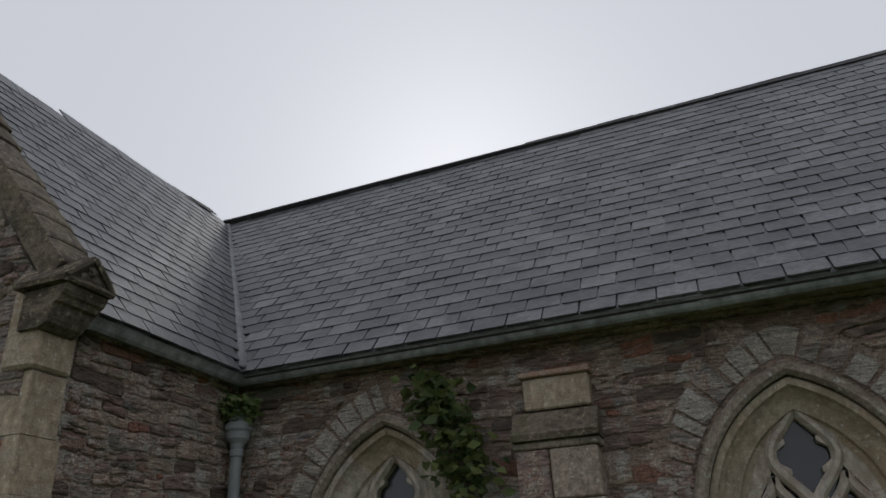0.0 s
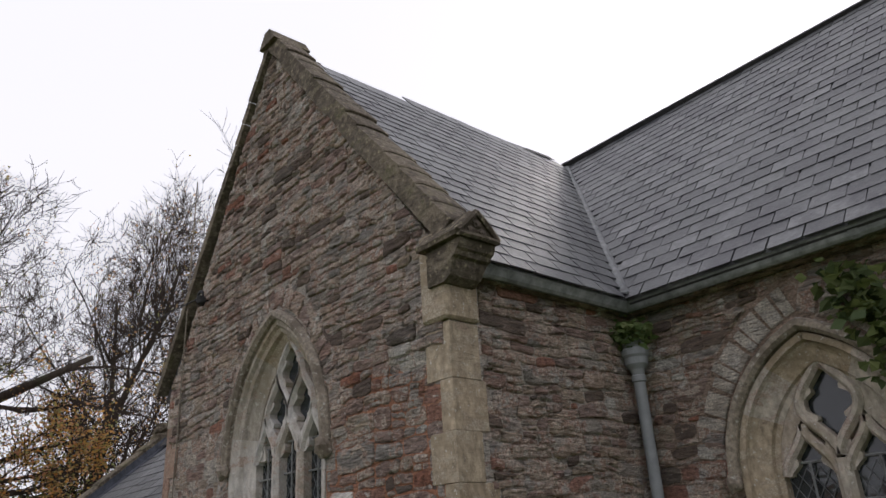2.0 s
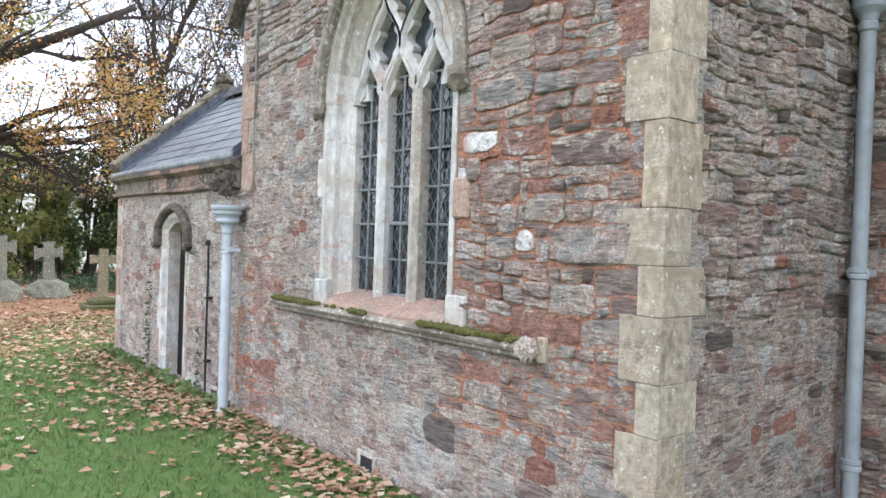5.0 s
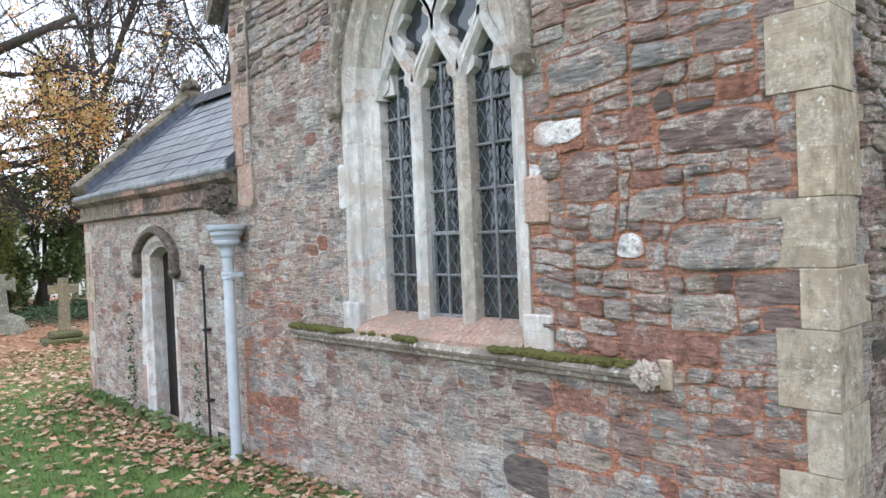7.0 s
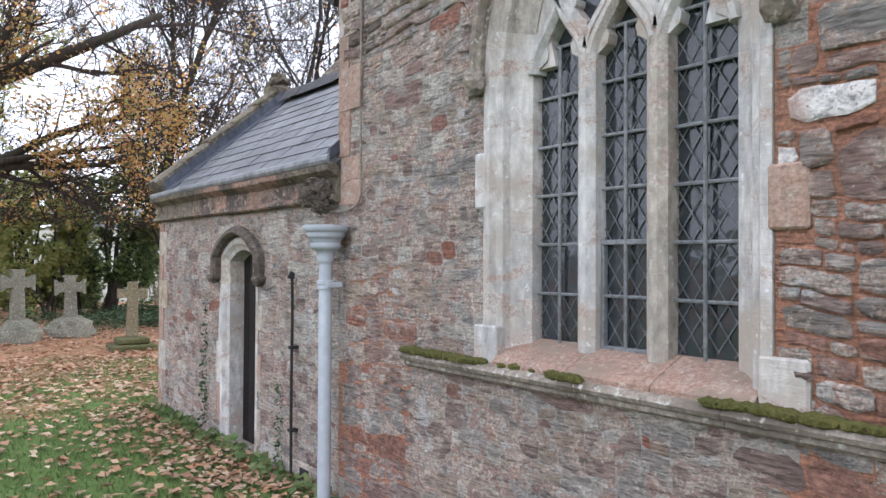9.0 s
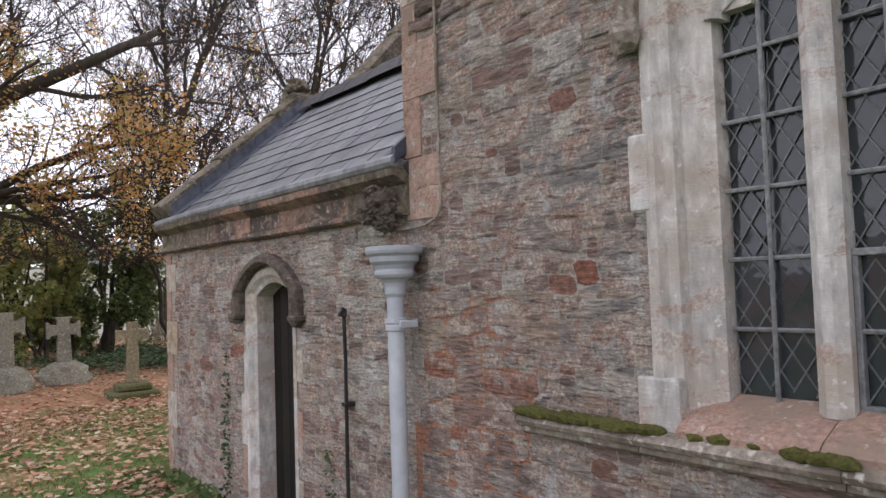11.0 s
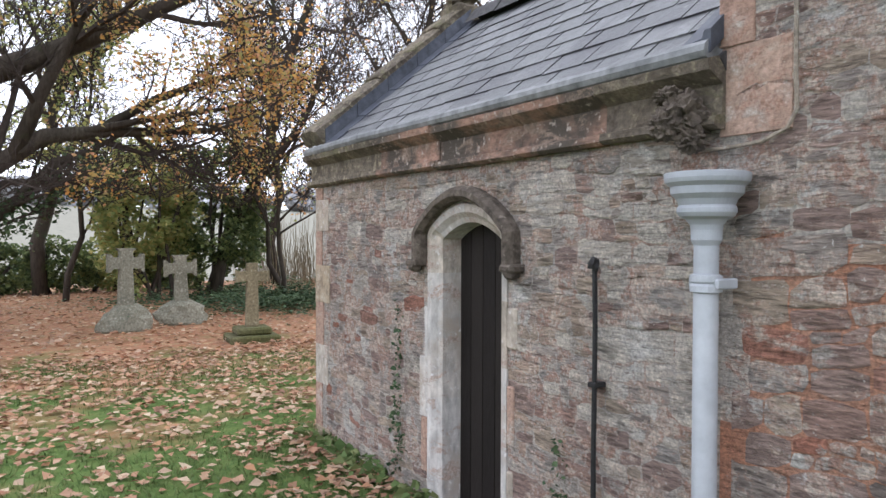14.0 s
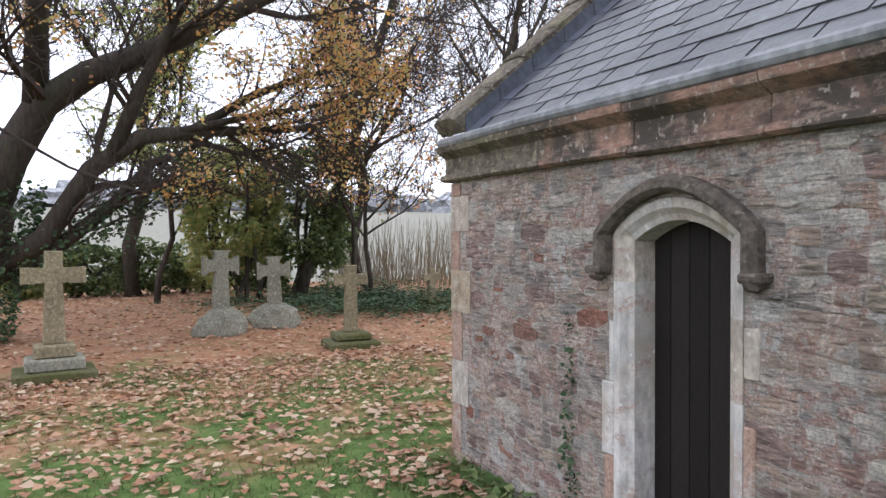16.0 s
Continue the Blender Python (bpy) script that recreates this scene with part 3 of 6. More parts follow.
RX, RY = -2.42, 4.70           # ridge lines of transept and nave
EX, EY = 0.175, 1.755            # slate edge above the gutters
EZ = 3.545
SKEW = -0.03                   # the nave roof runs a little out of square
RIDGE_Y1 = RY + SKEW * (11.0 - RX)
EY1 = EY + SKEW * (11.0 - EX)
roof_transept = roof_deck("roof_transept", [[(EX, 0.05, EZ), (EX, EY, EZ), (RX, RY, RIDGE_Z), (RX, 0.05, RIDGE_Z - 0.24)], [(-4.85, 0.05, EZ), (-4.85, 6.0, EZ), (RX, 6.0, RIDGE_Z), (RX, 0.05, RIDGE_Z - 0.24)]], "steep grey slate roof of the transept")
roof_nave = roof_deck("roof_nave", [[(EX, EY, EZ), (NAVE_X1, EY1, EZ), (NAVE_X1, RIDGE_Y1, RIDGE_Z), (RX, RY, RIDGE_Z)], [(-7.8, 7.85, EZ), (NAVE_X1, 7.85, EZ), (NAVE_X1, RIDGE_Y1, RIDGE_Z), (-7.8, RY, RIDGE_Z)], [(-7.8, EY, EZ), (-5.0, EY, EZ), (RX, RY, RIDGE_Z), (-7.8, RY, RIDGE_Z)]], "steep grey slate roof of the nave")
VR = (1.36, 3.52)              # vestry ridge y, z
VE = (-0.06, 2.31)
roof_vestry = roof_deck("roof_vestry", [[(-8.3, VE[0], VE[1]), (GX0 + 0.02, VE[0], VE[1]), (GX0 + 0.02, VR[0], VR[1]), (-8.3, VR[0], VR[1])], [(-8.3, 2.8, VE[1]), (GX0 + 0.02, 2.8, VE[1]), (GX0 + 0.02, VR[0], VR[1]), (-8.3, VR[0], VR[1])]], "small grey slate roof of the vestry")


# ---- slates ----
def slate_mesh(w, l, by):
    """One slate lying along x, its tail at y = 0, with a chipped corner and thin edges."""
    b = Build()
    c = rng.uniform(0.004, 0.02)
    t = 0.012
    poly = [(-w / 2 + c, 0), (w / 2 - c * 0.5, rng.uniform(0, 0.006)), (w / 2, c), (w / 2, l), (-w / 2, l), (-w / 2, c * 0.7)]
    b.loft([[(x, y, -0.001) for x, y in poly], [(x, y, t) for x, y in poly]])
    mesh = bpy.data.meshes.new("slate")
    mesh.from_pydata(b.v, [], b.f)
    mesh.materials.append(SLATES[by])
    return mesh


SLATE_KINDS = {w: [slate_mesh(w - g, 0.30, "object") for g in (0.008, 0.013, 0.019)] for w in (0.26, 0.31)}


def slating(roof, origin, along, up, length, height, inside, gauge, width, lift=0.02, first=300, near=None):
    """Courses of overlapping slates on a roof plane."""
    along, up = Vector(along).normalized(), Vector(up).normalized()
    n = along.cross(up)
    if n.z < 0:
        n = -n
    rest = Build()
    made = 0
    rows = int(height / gauge)
    for r in range(rows):
        u = -width if r % 2 else -width / 2
        while u < length:
            c = u + width / 2
            v = r * gauge
            if inside(c, v + gauge * 0.5):
                tilt = 0.034 + rng.uniform(-0.006, 0.012)
                yd = (up * math.cos(tilt) - n * math.sin(tilt)).normalized()
                zd = along.cross(yd)
                if zd.z < 0:
                    zd = -zd
                spin = rng.gauss(0, 0.006)
                xd = (along * math.cos(spin) + yd * math.sin(spin)).normalized()
                yd2 = (yd * math.cos(spin) - along * math.sin(spin)).normalized()
                slip = rng.gauss(0, 0.003) - (0.03 if rng.random() < 0.006 else 0)
                at = Vector(origin) + along * c + up * (v + slip) + n * (lift + rng.uniform(0, 0.003))
                m = Matrix((xd, yd2, zd)).transposed().to_4x4()
                m.translation = at
                kinds = SLATE_KINDS[width]
                mesh = kinds[rng.randrange(3)]
                if made < first and (near is None or near(c, v)):
                    ob = new("slate", mesh)
                    ob.parent = roof
                    ob.matrix_basis = m
                    made += 1
                else:
                    rest.block([m @ q.co for q in mesh.vertices], [tuple(p.vertices) for p in mesh.polygons])
            u += width
    if rest.f:
        ob = make("slate_courses", rest, SLATES["island"], roof)
        tagged(ob, kind="stuff")


def slope_len(a, b):
    return (Vector(b) - Vector(a)).length


T_UP = Vector((RX - EX, 0, RIDGE_Z - EZ))
N_UP = Vector((0, RY - EY + SKEW * (EX - RX), RIDGE_Z - EZ))
W_UP = Vector((0, RY - EY, RIDGE_Z - EZ))
valley = (RY - EY)
# transept, the slope facing the nave: along y, widening to the ridge as the valley runs back
slating(roof_transept, (EX, 0.28, EZ), (0, 1, 0), T_UP, 4.5, T_UP.length, lambda c, v: -0.15 < c < 1.475 + valley * v / T_UP.length + 0.02 and v + 0.17 < T_UP.length * (0.941 + 0.0134 * c), 0.165, 0.26)
# nave: along x from the valley
run = EX - RX
slating(roof_nave, (RX, EY - SKEW * run, EZ), (1, SKEW, 0), N_UP, 12.6, N_UP.length, lambda c, v: run - run * v / N_UP.length - 0.02 < c < 12.4, 0.165, 0.26, near=lambda c, v: 2.6 < c < 7.0 and v < 2.6)
slating(roof_nave, (-7.72, EY, EZ), (1, 0, 0), W_UP, 4.0, W_UP.length, lambda c, v: 0 < c < 2.9, 0.165, 0.26, first=0)
V_UP = Vector((0, VR[0] - VE[0], VR[1] - VE[1]))
slating(roof_vestry, (-8.18, VE[0], VE[1]), (1, 0, 0), V_UP, 3.62, V_UP.length, lambda c, v: 0.05 < c < 3.6, 0.19, 0.31)

# the doubled slates at the eaves
for roof, a, c, up in ((roof_transept, (EX, 0.28, EZ), (EX, EY, EZ), T_UP), (roof_nave, (EX, EY, EZ), (NAVE_X1, EY1, EZ), N_UP), (roof_vestry, (-8.18, VE[0], VE[1]), (GX0, VE[0], VE[1]), V_UP)):
    a, c, up = Vector(a), Vector(c), up.normalized()
    b = Build()
    n = int((c - a).length / 0.28)
    for k in range(n):
        p, q = a.lerp(c, (k + 0.01) / n), a.lerp(c, (k + 0.99) / n)
        b.loft([[p + up * 0.004, q + up * 0.004, q + up * 0.2, p + up * 0.2], [e + Vector((0, 0, 0.016)) for e in (p + up * 0.004, q + up * 0.004, q + up * 0.2, p + up * 0.2)]])
    tagged(make("eaves_slates", b, SLATES["island"], roof), kind="stuff")

# valley lead, ridge tiles and flashings
b = Build()
va, vb = Vector((EX + 0.01, EY - 0.01, EZ + 0.06)), Vector((RX, RY, RIDGE_Z + 0.06))
for k in range(6):
    p, q = va.lerp(vb, k / 6), va.lerp(vb, (k + 0.985) / 6)
    b.loft([[p + Vector((-0.085, 0.0, 0.03)), p + Vector((0, 0, 0.02)), p + Vector((0, 0.085, 0.03)), p + Vector((0, 0, 0.0))],
            [q + Vector((-0.085, 0.0, 0.03)), q + Vector((0, 0, 0.02)), q + Vector((0, 0.085, 0.03)), q + Vector((0, 0, 0.0))]])
make("valley_lead", b, LEAD, roof_transept, "pale grey lead valley")


def ridge_tiles(roof, a, c, step, mat=RIDGE, size=0.11):
    a, c = Vector(a), Vector(c)
    d = (c - a).normalized()
    s = d.cross(Vector((0, 0, 1)))
    n = int((c - a).length / step)
    for k in range(n):
        p, q = a + d * (k * step), a + d * ((k + 0.985) * step)
        b = Build()
        jig = Vector((0, 0, rng.gauss(0, 0.006)))
        prof = [(-size, -0.12), (-0.035, 0.0), (0.0, 0.035), (0.035, 0.0), (size, -0.12), (0.0, -0.02)]
        b.loft([[e + jig + s * u + Vector((0, 0, w)) for u, w in prof] for e in (p, q)])
        make("ridge_tile", b, mat, roof)


ridge_tiles(roof_transept, (RX, 0.25, RIDGE_Z - 0.20), (RX, RY, RIDGE_Z + 0.02), 0.45, RIDGE, 0.15)
ridge_tiles(roof_nave, (RX, RY, RIDGE_Z + 0.02), (NAVE_X1, RIDGE_Y1, RIDGE_Z + 0.02), 0.45)
ridge_tiles(roof_nave, (-7.7, RY, RIDGE_Z + 0.02), (RX - 0.1, RY, RIDGE_Z + 0.02), 0.45)
ridge_tiles(roof_vestry, (-8.15, VR[0], VR[1] + 0.11), (GX0, VR[0], VR[1] + 0.11), 0.45, RIDGE, 0.13)


# ---- coping stones ----
def coping(name, foot, top, depth_dir, width, thick, count, label, mat=WEATHERED, drop=0.05):
    """Overlapping sloped coping stones from foot to top; depth_dir points across the wall."""
    thing = empty(name, foot)
    foot, top, dd = Vector(foot), Vector(top), Vector(depth_dir).normalized()
    d = (top - foot).normalized()
    n = d.cross(dd)
    if n.z < 0:
        n = -n
    ln = (top - foot).length / count
    for k in range(count):
        b = Build()
        p, q = foot + d * (ln * k), foot + d * (ln * (k + 0.985))
        lift = n * rng.gauss(0.0, 0.006)
        hw = width / 2
        rings = []
        for e, up in ((p, 0.0), (p + d * 0.02, 0.008), (q, -0.006)):
            rings.append([e + lift + dd * s * hw + n * (h + up * (h > 0)) for s, h in ((-1, -drop), (-1, thick * 0.72), (-0.55, thick), (0.55, thick), (1, thick * 0.72), (1, -drop))])
        b.loft(rings)
        ob = make("coping_stone", b, mat, thing)
        ob.matrix_parent_inverse = Matrix.Translation(-foot)
    return tagged(thing, label, "coping", kind="structure")


AX, AZ = APEX
coping("coping_east", (0.10, 0.11, 3.79), (AX, 0.11, AZ - 0.10), (0, 1, 0), 0.33, 0.05, 15, "stepped dark lichen-spotted coping stones on the gable", drop=0.13)
coping("coping_west", (-4.88, 0.11, 3.60), (AX, 0.11, AZ - 0.10), (0, 1, 0), 0.33, 0.05, 17, "dark weathered coping stones on the gable")
b = Build()
b.loft([[(AX - 0.16, -0.10, AZ - 0.22), (AX + 0.16, -0.10, AZ - 0.22), (AX + 0.05, -0.10, AZ - 0.055), (AX - 0.05, -0.10, AZ - 0.055)],
        [(AX - 0.16, 0.34, AZ - 0.22), (AX + 0.16, 0.34, AZ - 0.22), (AX + 0.05, 0.34, AZ - 0.055), (AX - 0.05, 0.34, AZ - 0.055)]])
tagged(make("apex_stone", b, WEATHERED), "saddle-shaped apex stone capping the gable coping", "apex stone", kind="structure")


def kneeler(name, x, y, z, label):
    """A gablet facing outwards, dark lobes standing in for a shaded sunk trefoil, on a moulded corbel."""
    thing = empty(name, (x, y, z))
    c = Build()
    face = [(-0.18, 0.0), (0.19, 0.0), (0.20, 0.03), (0.03, 0.205), (-0.03, 0.205), (-0.19, 0.03)]
    rings = [(-0.14, 1.0), (0.24, 1.0), (0.265, 0.93)]
    c.loft([[(e, d * k, w * k + 0.01) for d, w in face] for e, k in rings])
    make("kneeler_head", c, WEATHERED, thing)
    for d0, d1 in (((-0.175, 0.03), (0.0, 0.20)), ((0.185, 0.03), (0.0, 0.20)), ((-0.17, 0.02), (0.18, 0.02))):
        c = Build()
        c.tube([(0.272, d0[0], d0[1]), (0.278, (d0[0] + d1[0]) / 2, (d0[1] + d1[1]) / 2), (0.272, d1[0], d1[1])], 0.022, 6)
        make("gablet_moulding", c, WEATHERED, thing)
    # Low black lobes paint the shade of a trefoil sunk in the face.
    for d, w in ((0.0, 0.115), (-0.05, 0.06), (0.05, 0.06)):
        c = Build()
        blob(c, (0.262, d, w), (0.02, 0.032, 0.032), int(d * 100) + 7, 0.4, 2)
        make("trefoil_leaf", c, CARVED, thing)
    c = Build()
    prof = [(-0.10, -0.24), (0.06, -0.24), (0.12, -0.21), (0.16, -0.15), (0.17, -0.11), (0.20, -0.10), (0.215, -0.07), (0.235, -0.06), (0.255, -0.02), (0.26, 0.0), (-0.10, 0.0)]
    c.loft([[(u, d * (0.86 if k < 4 or k == 10 else 1.0), w) for k, (u, w) in enumerate(prof)] for d in (-0.15, 0.165)])
    make("kneeler_corbel", c, WEATHERED, thing)
    c = Build()
    c.box(-0.22, 0.035, -0.10, 0.2, -0.46, 0.16, 0.02)
    make("springer", c, QUOIN, thing)
    return tagged(thing, label, "kneeler", kind="structure")


kneeler("kneeler_east", 0.0, 0.05, 3.64, "carved gabled kneeler on a moulded corbel at the gable foot")

# chancel gable coping seen over the vestry ridge
coping("coping_chancel", (-7.9, 1.5, 3.42), (-7.9, RY, RIDGE_Z + 0.08), (1, 0, 0), 0.36, 0.12, 11, "weathered coping of the far chancel gable")
coping("coping_vestry", (-8.39, -0.10, 2.40), (-8.39, VR[0], VR[1] + 0.14), (1, 0, 0), 0.34, 0.085, 5, "mossy brown coping stones on the vestry gable")
coping("coping_vestry_rear", (-8.39, 2.75, 2.40), (-8.39, VR[0], VR[1] + 0.15), (1, 0, 0), 0.36, 0.13, 5, "mossy brown coping stones on the vestry gable")
b = Build()
blob(b, (-8.39, VR[0], VR[1] + 0.27), (0.14, 0.13, 0.12), 3, 0.6, 3)
b.box(-8.55, -8.23, VR[0] - 0.14, VR[0] + 0.14, VR[1] + 0.08, VR[1] + 0.22, 0.03)
tagged(make("finial_stump", b, WEATHERED), "broken stone finial on the vestry gable", "finial", kind="structure")
# gable end fill under the copings
b = Build()
b.loft([[(x, 0.05, 2.05), (x, VR[0], VR[1] + 0.05), (x, 2.7, 2.05)] for x in (VX0 + 0.003, -8.25)])
tagged(make("wall_vestry_gable", b, MORTAR), "rubble gable end of the vestry", "wall", kind="structure")
b = Build()
b.loft([[(x, 1.7, EAVE_Z - 0.02), (x, RY, RIDGE_Z - 0.03), (x, 7.7, EAVE_Z - 0.02)] for x in (-8.05, -7.78)])
b.box(-8.05, -7.81, 1.75, 7.7, -0.5, EAVE_Z - 0.02)
tagged(make("wall_chancel_gable", b, MORTAR), "rubble gable end of the chancel", "wall", kind="structure")
# lead along the vestry coping and at its abutment
b = Build()
for k in range(5):
    p, q = k / 5, (k + 0.98) / 5
    ya, yb = VE[0] + (VR[0] - VE[0]) * p, VE[0] + (VR[0] - VE[0]) * q
    za, zb = VE[1] + (VR[1] - VE[1]) * p, VE[1] + (VR[1] - VE[1]) * q
    b.loft([[(-8.24, ya, za + 0.02), (-8.24, ya, za + 0.17), (-8.215, ya, za + 0.17), (-8.20, ya, za + 0.06), (-8.06, ya, za + 0.045), (-8.06, ya, za + 0.02)],
            [(-8.24, yb, zb + 0.02), (-8.24, yb, zb + 0.165), (-8.215, yb, zb + 0.165), (-8.20, yb, zb + 0.055), (-8.06, yb, zb + 0.04), (-8.06, yb, zb + 0.02)]])
make("coping_flashing", b, LEAD_DARK, roof_vestry, "blue-grey lead flashing")
b = Build()
for k in range(5):
    p, q = k / 5, (k + 0.98) / 5
    ends = []
    for f in (p, q):
        ya, za = VE[0] - 0.03 + (VR[0] - VE[0]) * f, VE[1] + (VR[1] - VE[1]) * f
        ends.append([(GX0 + 0.01, ya, za), (GX0 + 0.01, ya, za + 0.09), (GX0 - 0.02, ya, za + 0.09), (GX0 - 0.03, ya, za + 0.06), (GX0 - 0.13, ya, za + 0.045), (GX0 - 0.13, ya, za)])
    b.loft(ends)
make("abutment_flashing", b, LEAD_DARK, roof_vestry, "blue-grey lead flashing")

# ---- gutters, fascia and pipes ----
def gutter(name, a, c, out, label, size=0.075):
    a, c, o = Vector(a), Vector(c), Vector(out)
    thing = empty(name, a)
    d = (c - a).normalized()
    prof = [(0.0, 0.02), (0.0, -0.06), (0.02, -0.085), (0.075, -0.095), (0.10, -0.07), (0.125, -0.02), (0.14, 0.0), (0.14, 0.015), (0.12, 0.015), (0.10, -0.04), (0.03, -0.06), (0.015, 0.02)]
    prof = [(u * 0.75, w * 0.72) for u, w in prof]
    n = max(1, int((c - a).length / 1.8))
    step = (c - a).length / n
    for k in range(n):
        g = Build()
        p, q = a + d * (k * step), a + d * ((k + 0.996) * step)
        g.loft([[e + o * u + Vector((0, 0, w)) for u, w in prof] for e in (p, q)])
        ob = make("gutter_length", g, GUTTER_MAT, thing)
        ob.matrix_parent_inverse = Matrix.Translation(-a)
        g = Build()
        g.loft([[e + o * (u * 1.06 - 0.004) + Vector((0, 0, w * 1.1)) for u, w in prof[:8]] for e in (p - d * 0.03, p + d * 0.03)])
        ob = make("gutter_joint", g, GUTTER_MAT, thing)
        ob.matrix_parent_inverse = Matrix.Translation(-a)
    g = Build()
    g.loft([[e + o * u + Vector((0, 0, w)) for u, w in ((-0.16, 0.0), (-0.16, -0.045), (-0.02, -0.05), (-0.004, -0.04), (-0.004, 0.0))] for e in (a, c)])
    ob = make("eaves_board", g, HOOD, thing)
    ob.matrix_parent_inverse = Matrix.Translation(-a)
    return tagged(thing, label, "gutter")


gutter("gutter", (0.065, 0.22, 3.545), (0.065, 1.855, 3.545), (1, 0, 0), "dark grey-green iron gutter under the transept eaves")
gutter("gutter", (0.065, 1.875, 3.545), (NAVE_X1, 1.875 + SKEW * 10.9, 3.545), (0, -1, 0), "dark grey-green iron gutter under the nave eaves")
b = Build()
b.box(0.0, 0.06, 0.30, 1.98, 3.482, 3.50)
b.box(0.06, NAVE_X1, 1.87, 1.98, 3.482, 3.50)
tagged(make("eaves_soffit", b, RUBBLE["island"][1]), "weathered stone eaves course under the gutters", "eaves", kind="structure")


def downpipe(name, x, y, top, bottom, head, mat, label, r=0.045):
    thing = empty(name, (x, y, bottom))
    inv = Matrix.Translation((-x, -y, -bottom))
    p = Build()
    p.lathe(x, y, [(r, bottom), (r, top)], 32)
    make("pipe", p, mat, thing, smooth=False).matrix_parent_inverse = inv
    p = Build()
    if head == "octagon":
        prof = [(r, top - 0.02), (r * 1.1 * 1.12, top), (r * 1.1 * 1.12, top + 0.75 * 0.05), (r * 1.1 * 1.2, top + 0.75 * 0.075), (r * 1.1 * 1.5, top + 0.75 * 0.10), (r * 1.1 * 1.95, top + 0.75 * 0.115), (r * 1.1 * 2.15, top + 0.75 * 0.135), (r * 1.1 * 2.15, top + 0.75 * 0.155), (r * 1.1 * 2.0, top + 0.75 * 0.17), (r * 1.1 * 2.2, top + 0.75 * 0.20), (r * 1.1 * 2.6, top + 0.75 * 0.225), (r * 1.1 * 2.65, top + 0.75 * 0.26), (r * 1.1 * 3.0, top + 0.75 * 0.28), (r * 1.1 * 3.1, top + 0.75 * 0.30), (r * 1.1 * 3.1, top + 0.75 * 0.325), (r * 1.1 * 2.9, top + 0.75 * 0.33), (r * 1.1 * 2.5, top + 0.75 * 0.25)]
        p.lathe(x, y, prof, 40)
    else:
        prof = [(r, top - 0.14), (r * 1.25, top - 0.13), (r * 1.25, top - 0.09), (r * 1.05, top - 0.08), (r * 1.3, top - 0.04), (r * 2.0, top), (r * 2.1, top + 0.05), (r * 2.4, top + 0.07), (r * 2.4, top + 0.11), (r * 2.0, top + 0.13), (r * 2.2, top + 0.22)]
        p.lathe(x, y, prof, 28)
    make("hopper", p, mat, thing).matrix_parent_inverse = inv
    z = top - 0.1
    zs = [top - 0.16] if head == "octagon" else [1.49, 0.35]
    for z in zs:
        p = Build()
        p.lathe(x, y, [(r * 1.02, z - 0.035), (r * 1.3, z - 0.03), (r * 1.3, z - 0.008), (r * 1.12, z), (r * 1.3, z + 0.008), (r * 1.3, z + 0.03), (r * 1.02, z + 0.035)], 16)
        make("collar", p, mat, thing).matrix_parent_inverse = inv
    for z in ([top - 0.16] if head == "octagon" else [1.49]):
        for s in (-1, 1):
            p = Build()
            p.box(x + s * r * 1.2 - 0.012, x + s * r * 1.2 + 0.012, y - 0.02, y + 0.10, z - 0.02, z + 0.02, 0.006)
            make("bracket", p, mat, thing).matrix_parent_inverse = inv
    p = Build()
    p.lathe(x, y, [(r * 1.25, bottom - 0.02), (r * 1.3, bottom + 0.03), (r * 1.05, bottom + 0.05)], 16)
    make("shoe", p, mat, thing).matrix_parent_inverse = inv
    return tagged(thing, label, "downpipe")


downpipe("downpipe", -4.52, -0.13, 1.61, -0.06, "octagon", PIPE_GREY, "light grey painted iron downpipe with moulded hopper head", 0.045)
downpipe("downpipe", 0.11, 1.84, 3.06, -0.03, "bell", PIPE_DULL, "dull grey iron downpipe in the corner of two walls", 0.044)
thing = empty("vent_pipe", (-5.18, -0.05, -0.1))
b = Build()
b.tube([(-5.18, -0.045, -0.12), (-5.18, -0.05, 0.6), (-5.178, -0.046, 1.2), (-5.18, -0.05, 1.50)], [0.012, 0.012, 0.0115, 0.012], 8)
make("pipe", b, BLACK_IRON, thing).matrix_parent_inverse = Matrix.Translation((5.18, 0.05, 0.1))
b = Build()
blob(b, (-5.18, -0.055, 1.50), (0.027, 0.025, 0.034), 5, 0.5, 2)
make("cap", b, BLACK_IRON, thing).matrix_parent_inverse = Matrix.Translation((5.18, 0.05, 0.1))
for z in (0.32, 0.95):
    b = Build()
    b.box(-5.205, -5.155, -0.068, 0.01, z - 0.012, z + 0.012, 0.004)
    make("clip", b, BLACK_IRON, thing).matrix_parent_inverse = Matrix.Translation((5.18, 0.05, 0.1))
tagged(thing, "thin black iron pipe with a capped top on the vestry wall", "pipe")
b = Build()
pts = [(-4.235, -0.03, 6.0), (-4.245, -0.028, 3.0), (-4.24, -0.03, 2.2), (-4.235, -0.03, 2.06), (-4.27, -0.03, 2.0), (-4.36, -0.03, 1.965), (-4.5, -0.03, 1.955), (-4.72, -0.03, 1.96)]
b.tube(pts, 0.008, 6)
tagged(make("cable_conduit", b, HOOD), "thin brown cable run fixed down the gable wall", "cable")

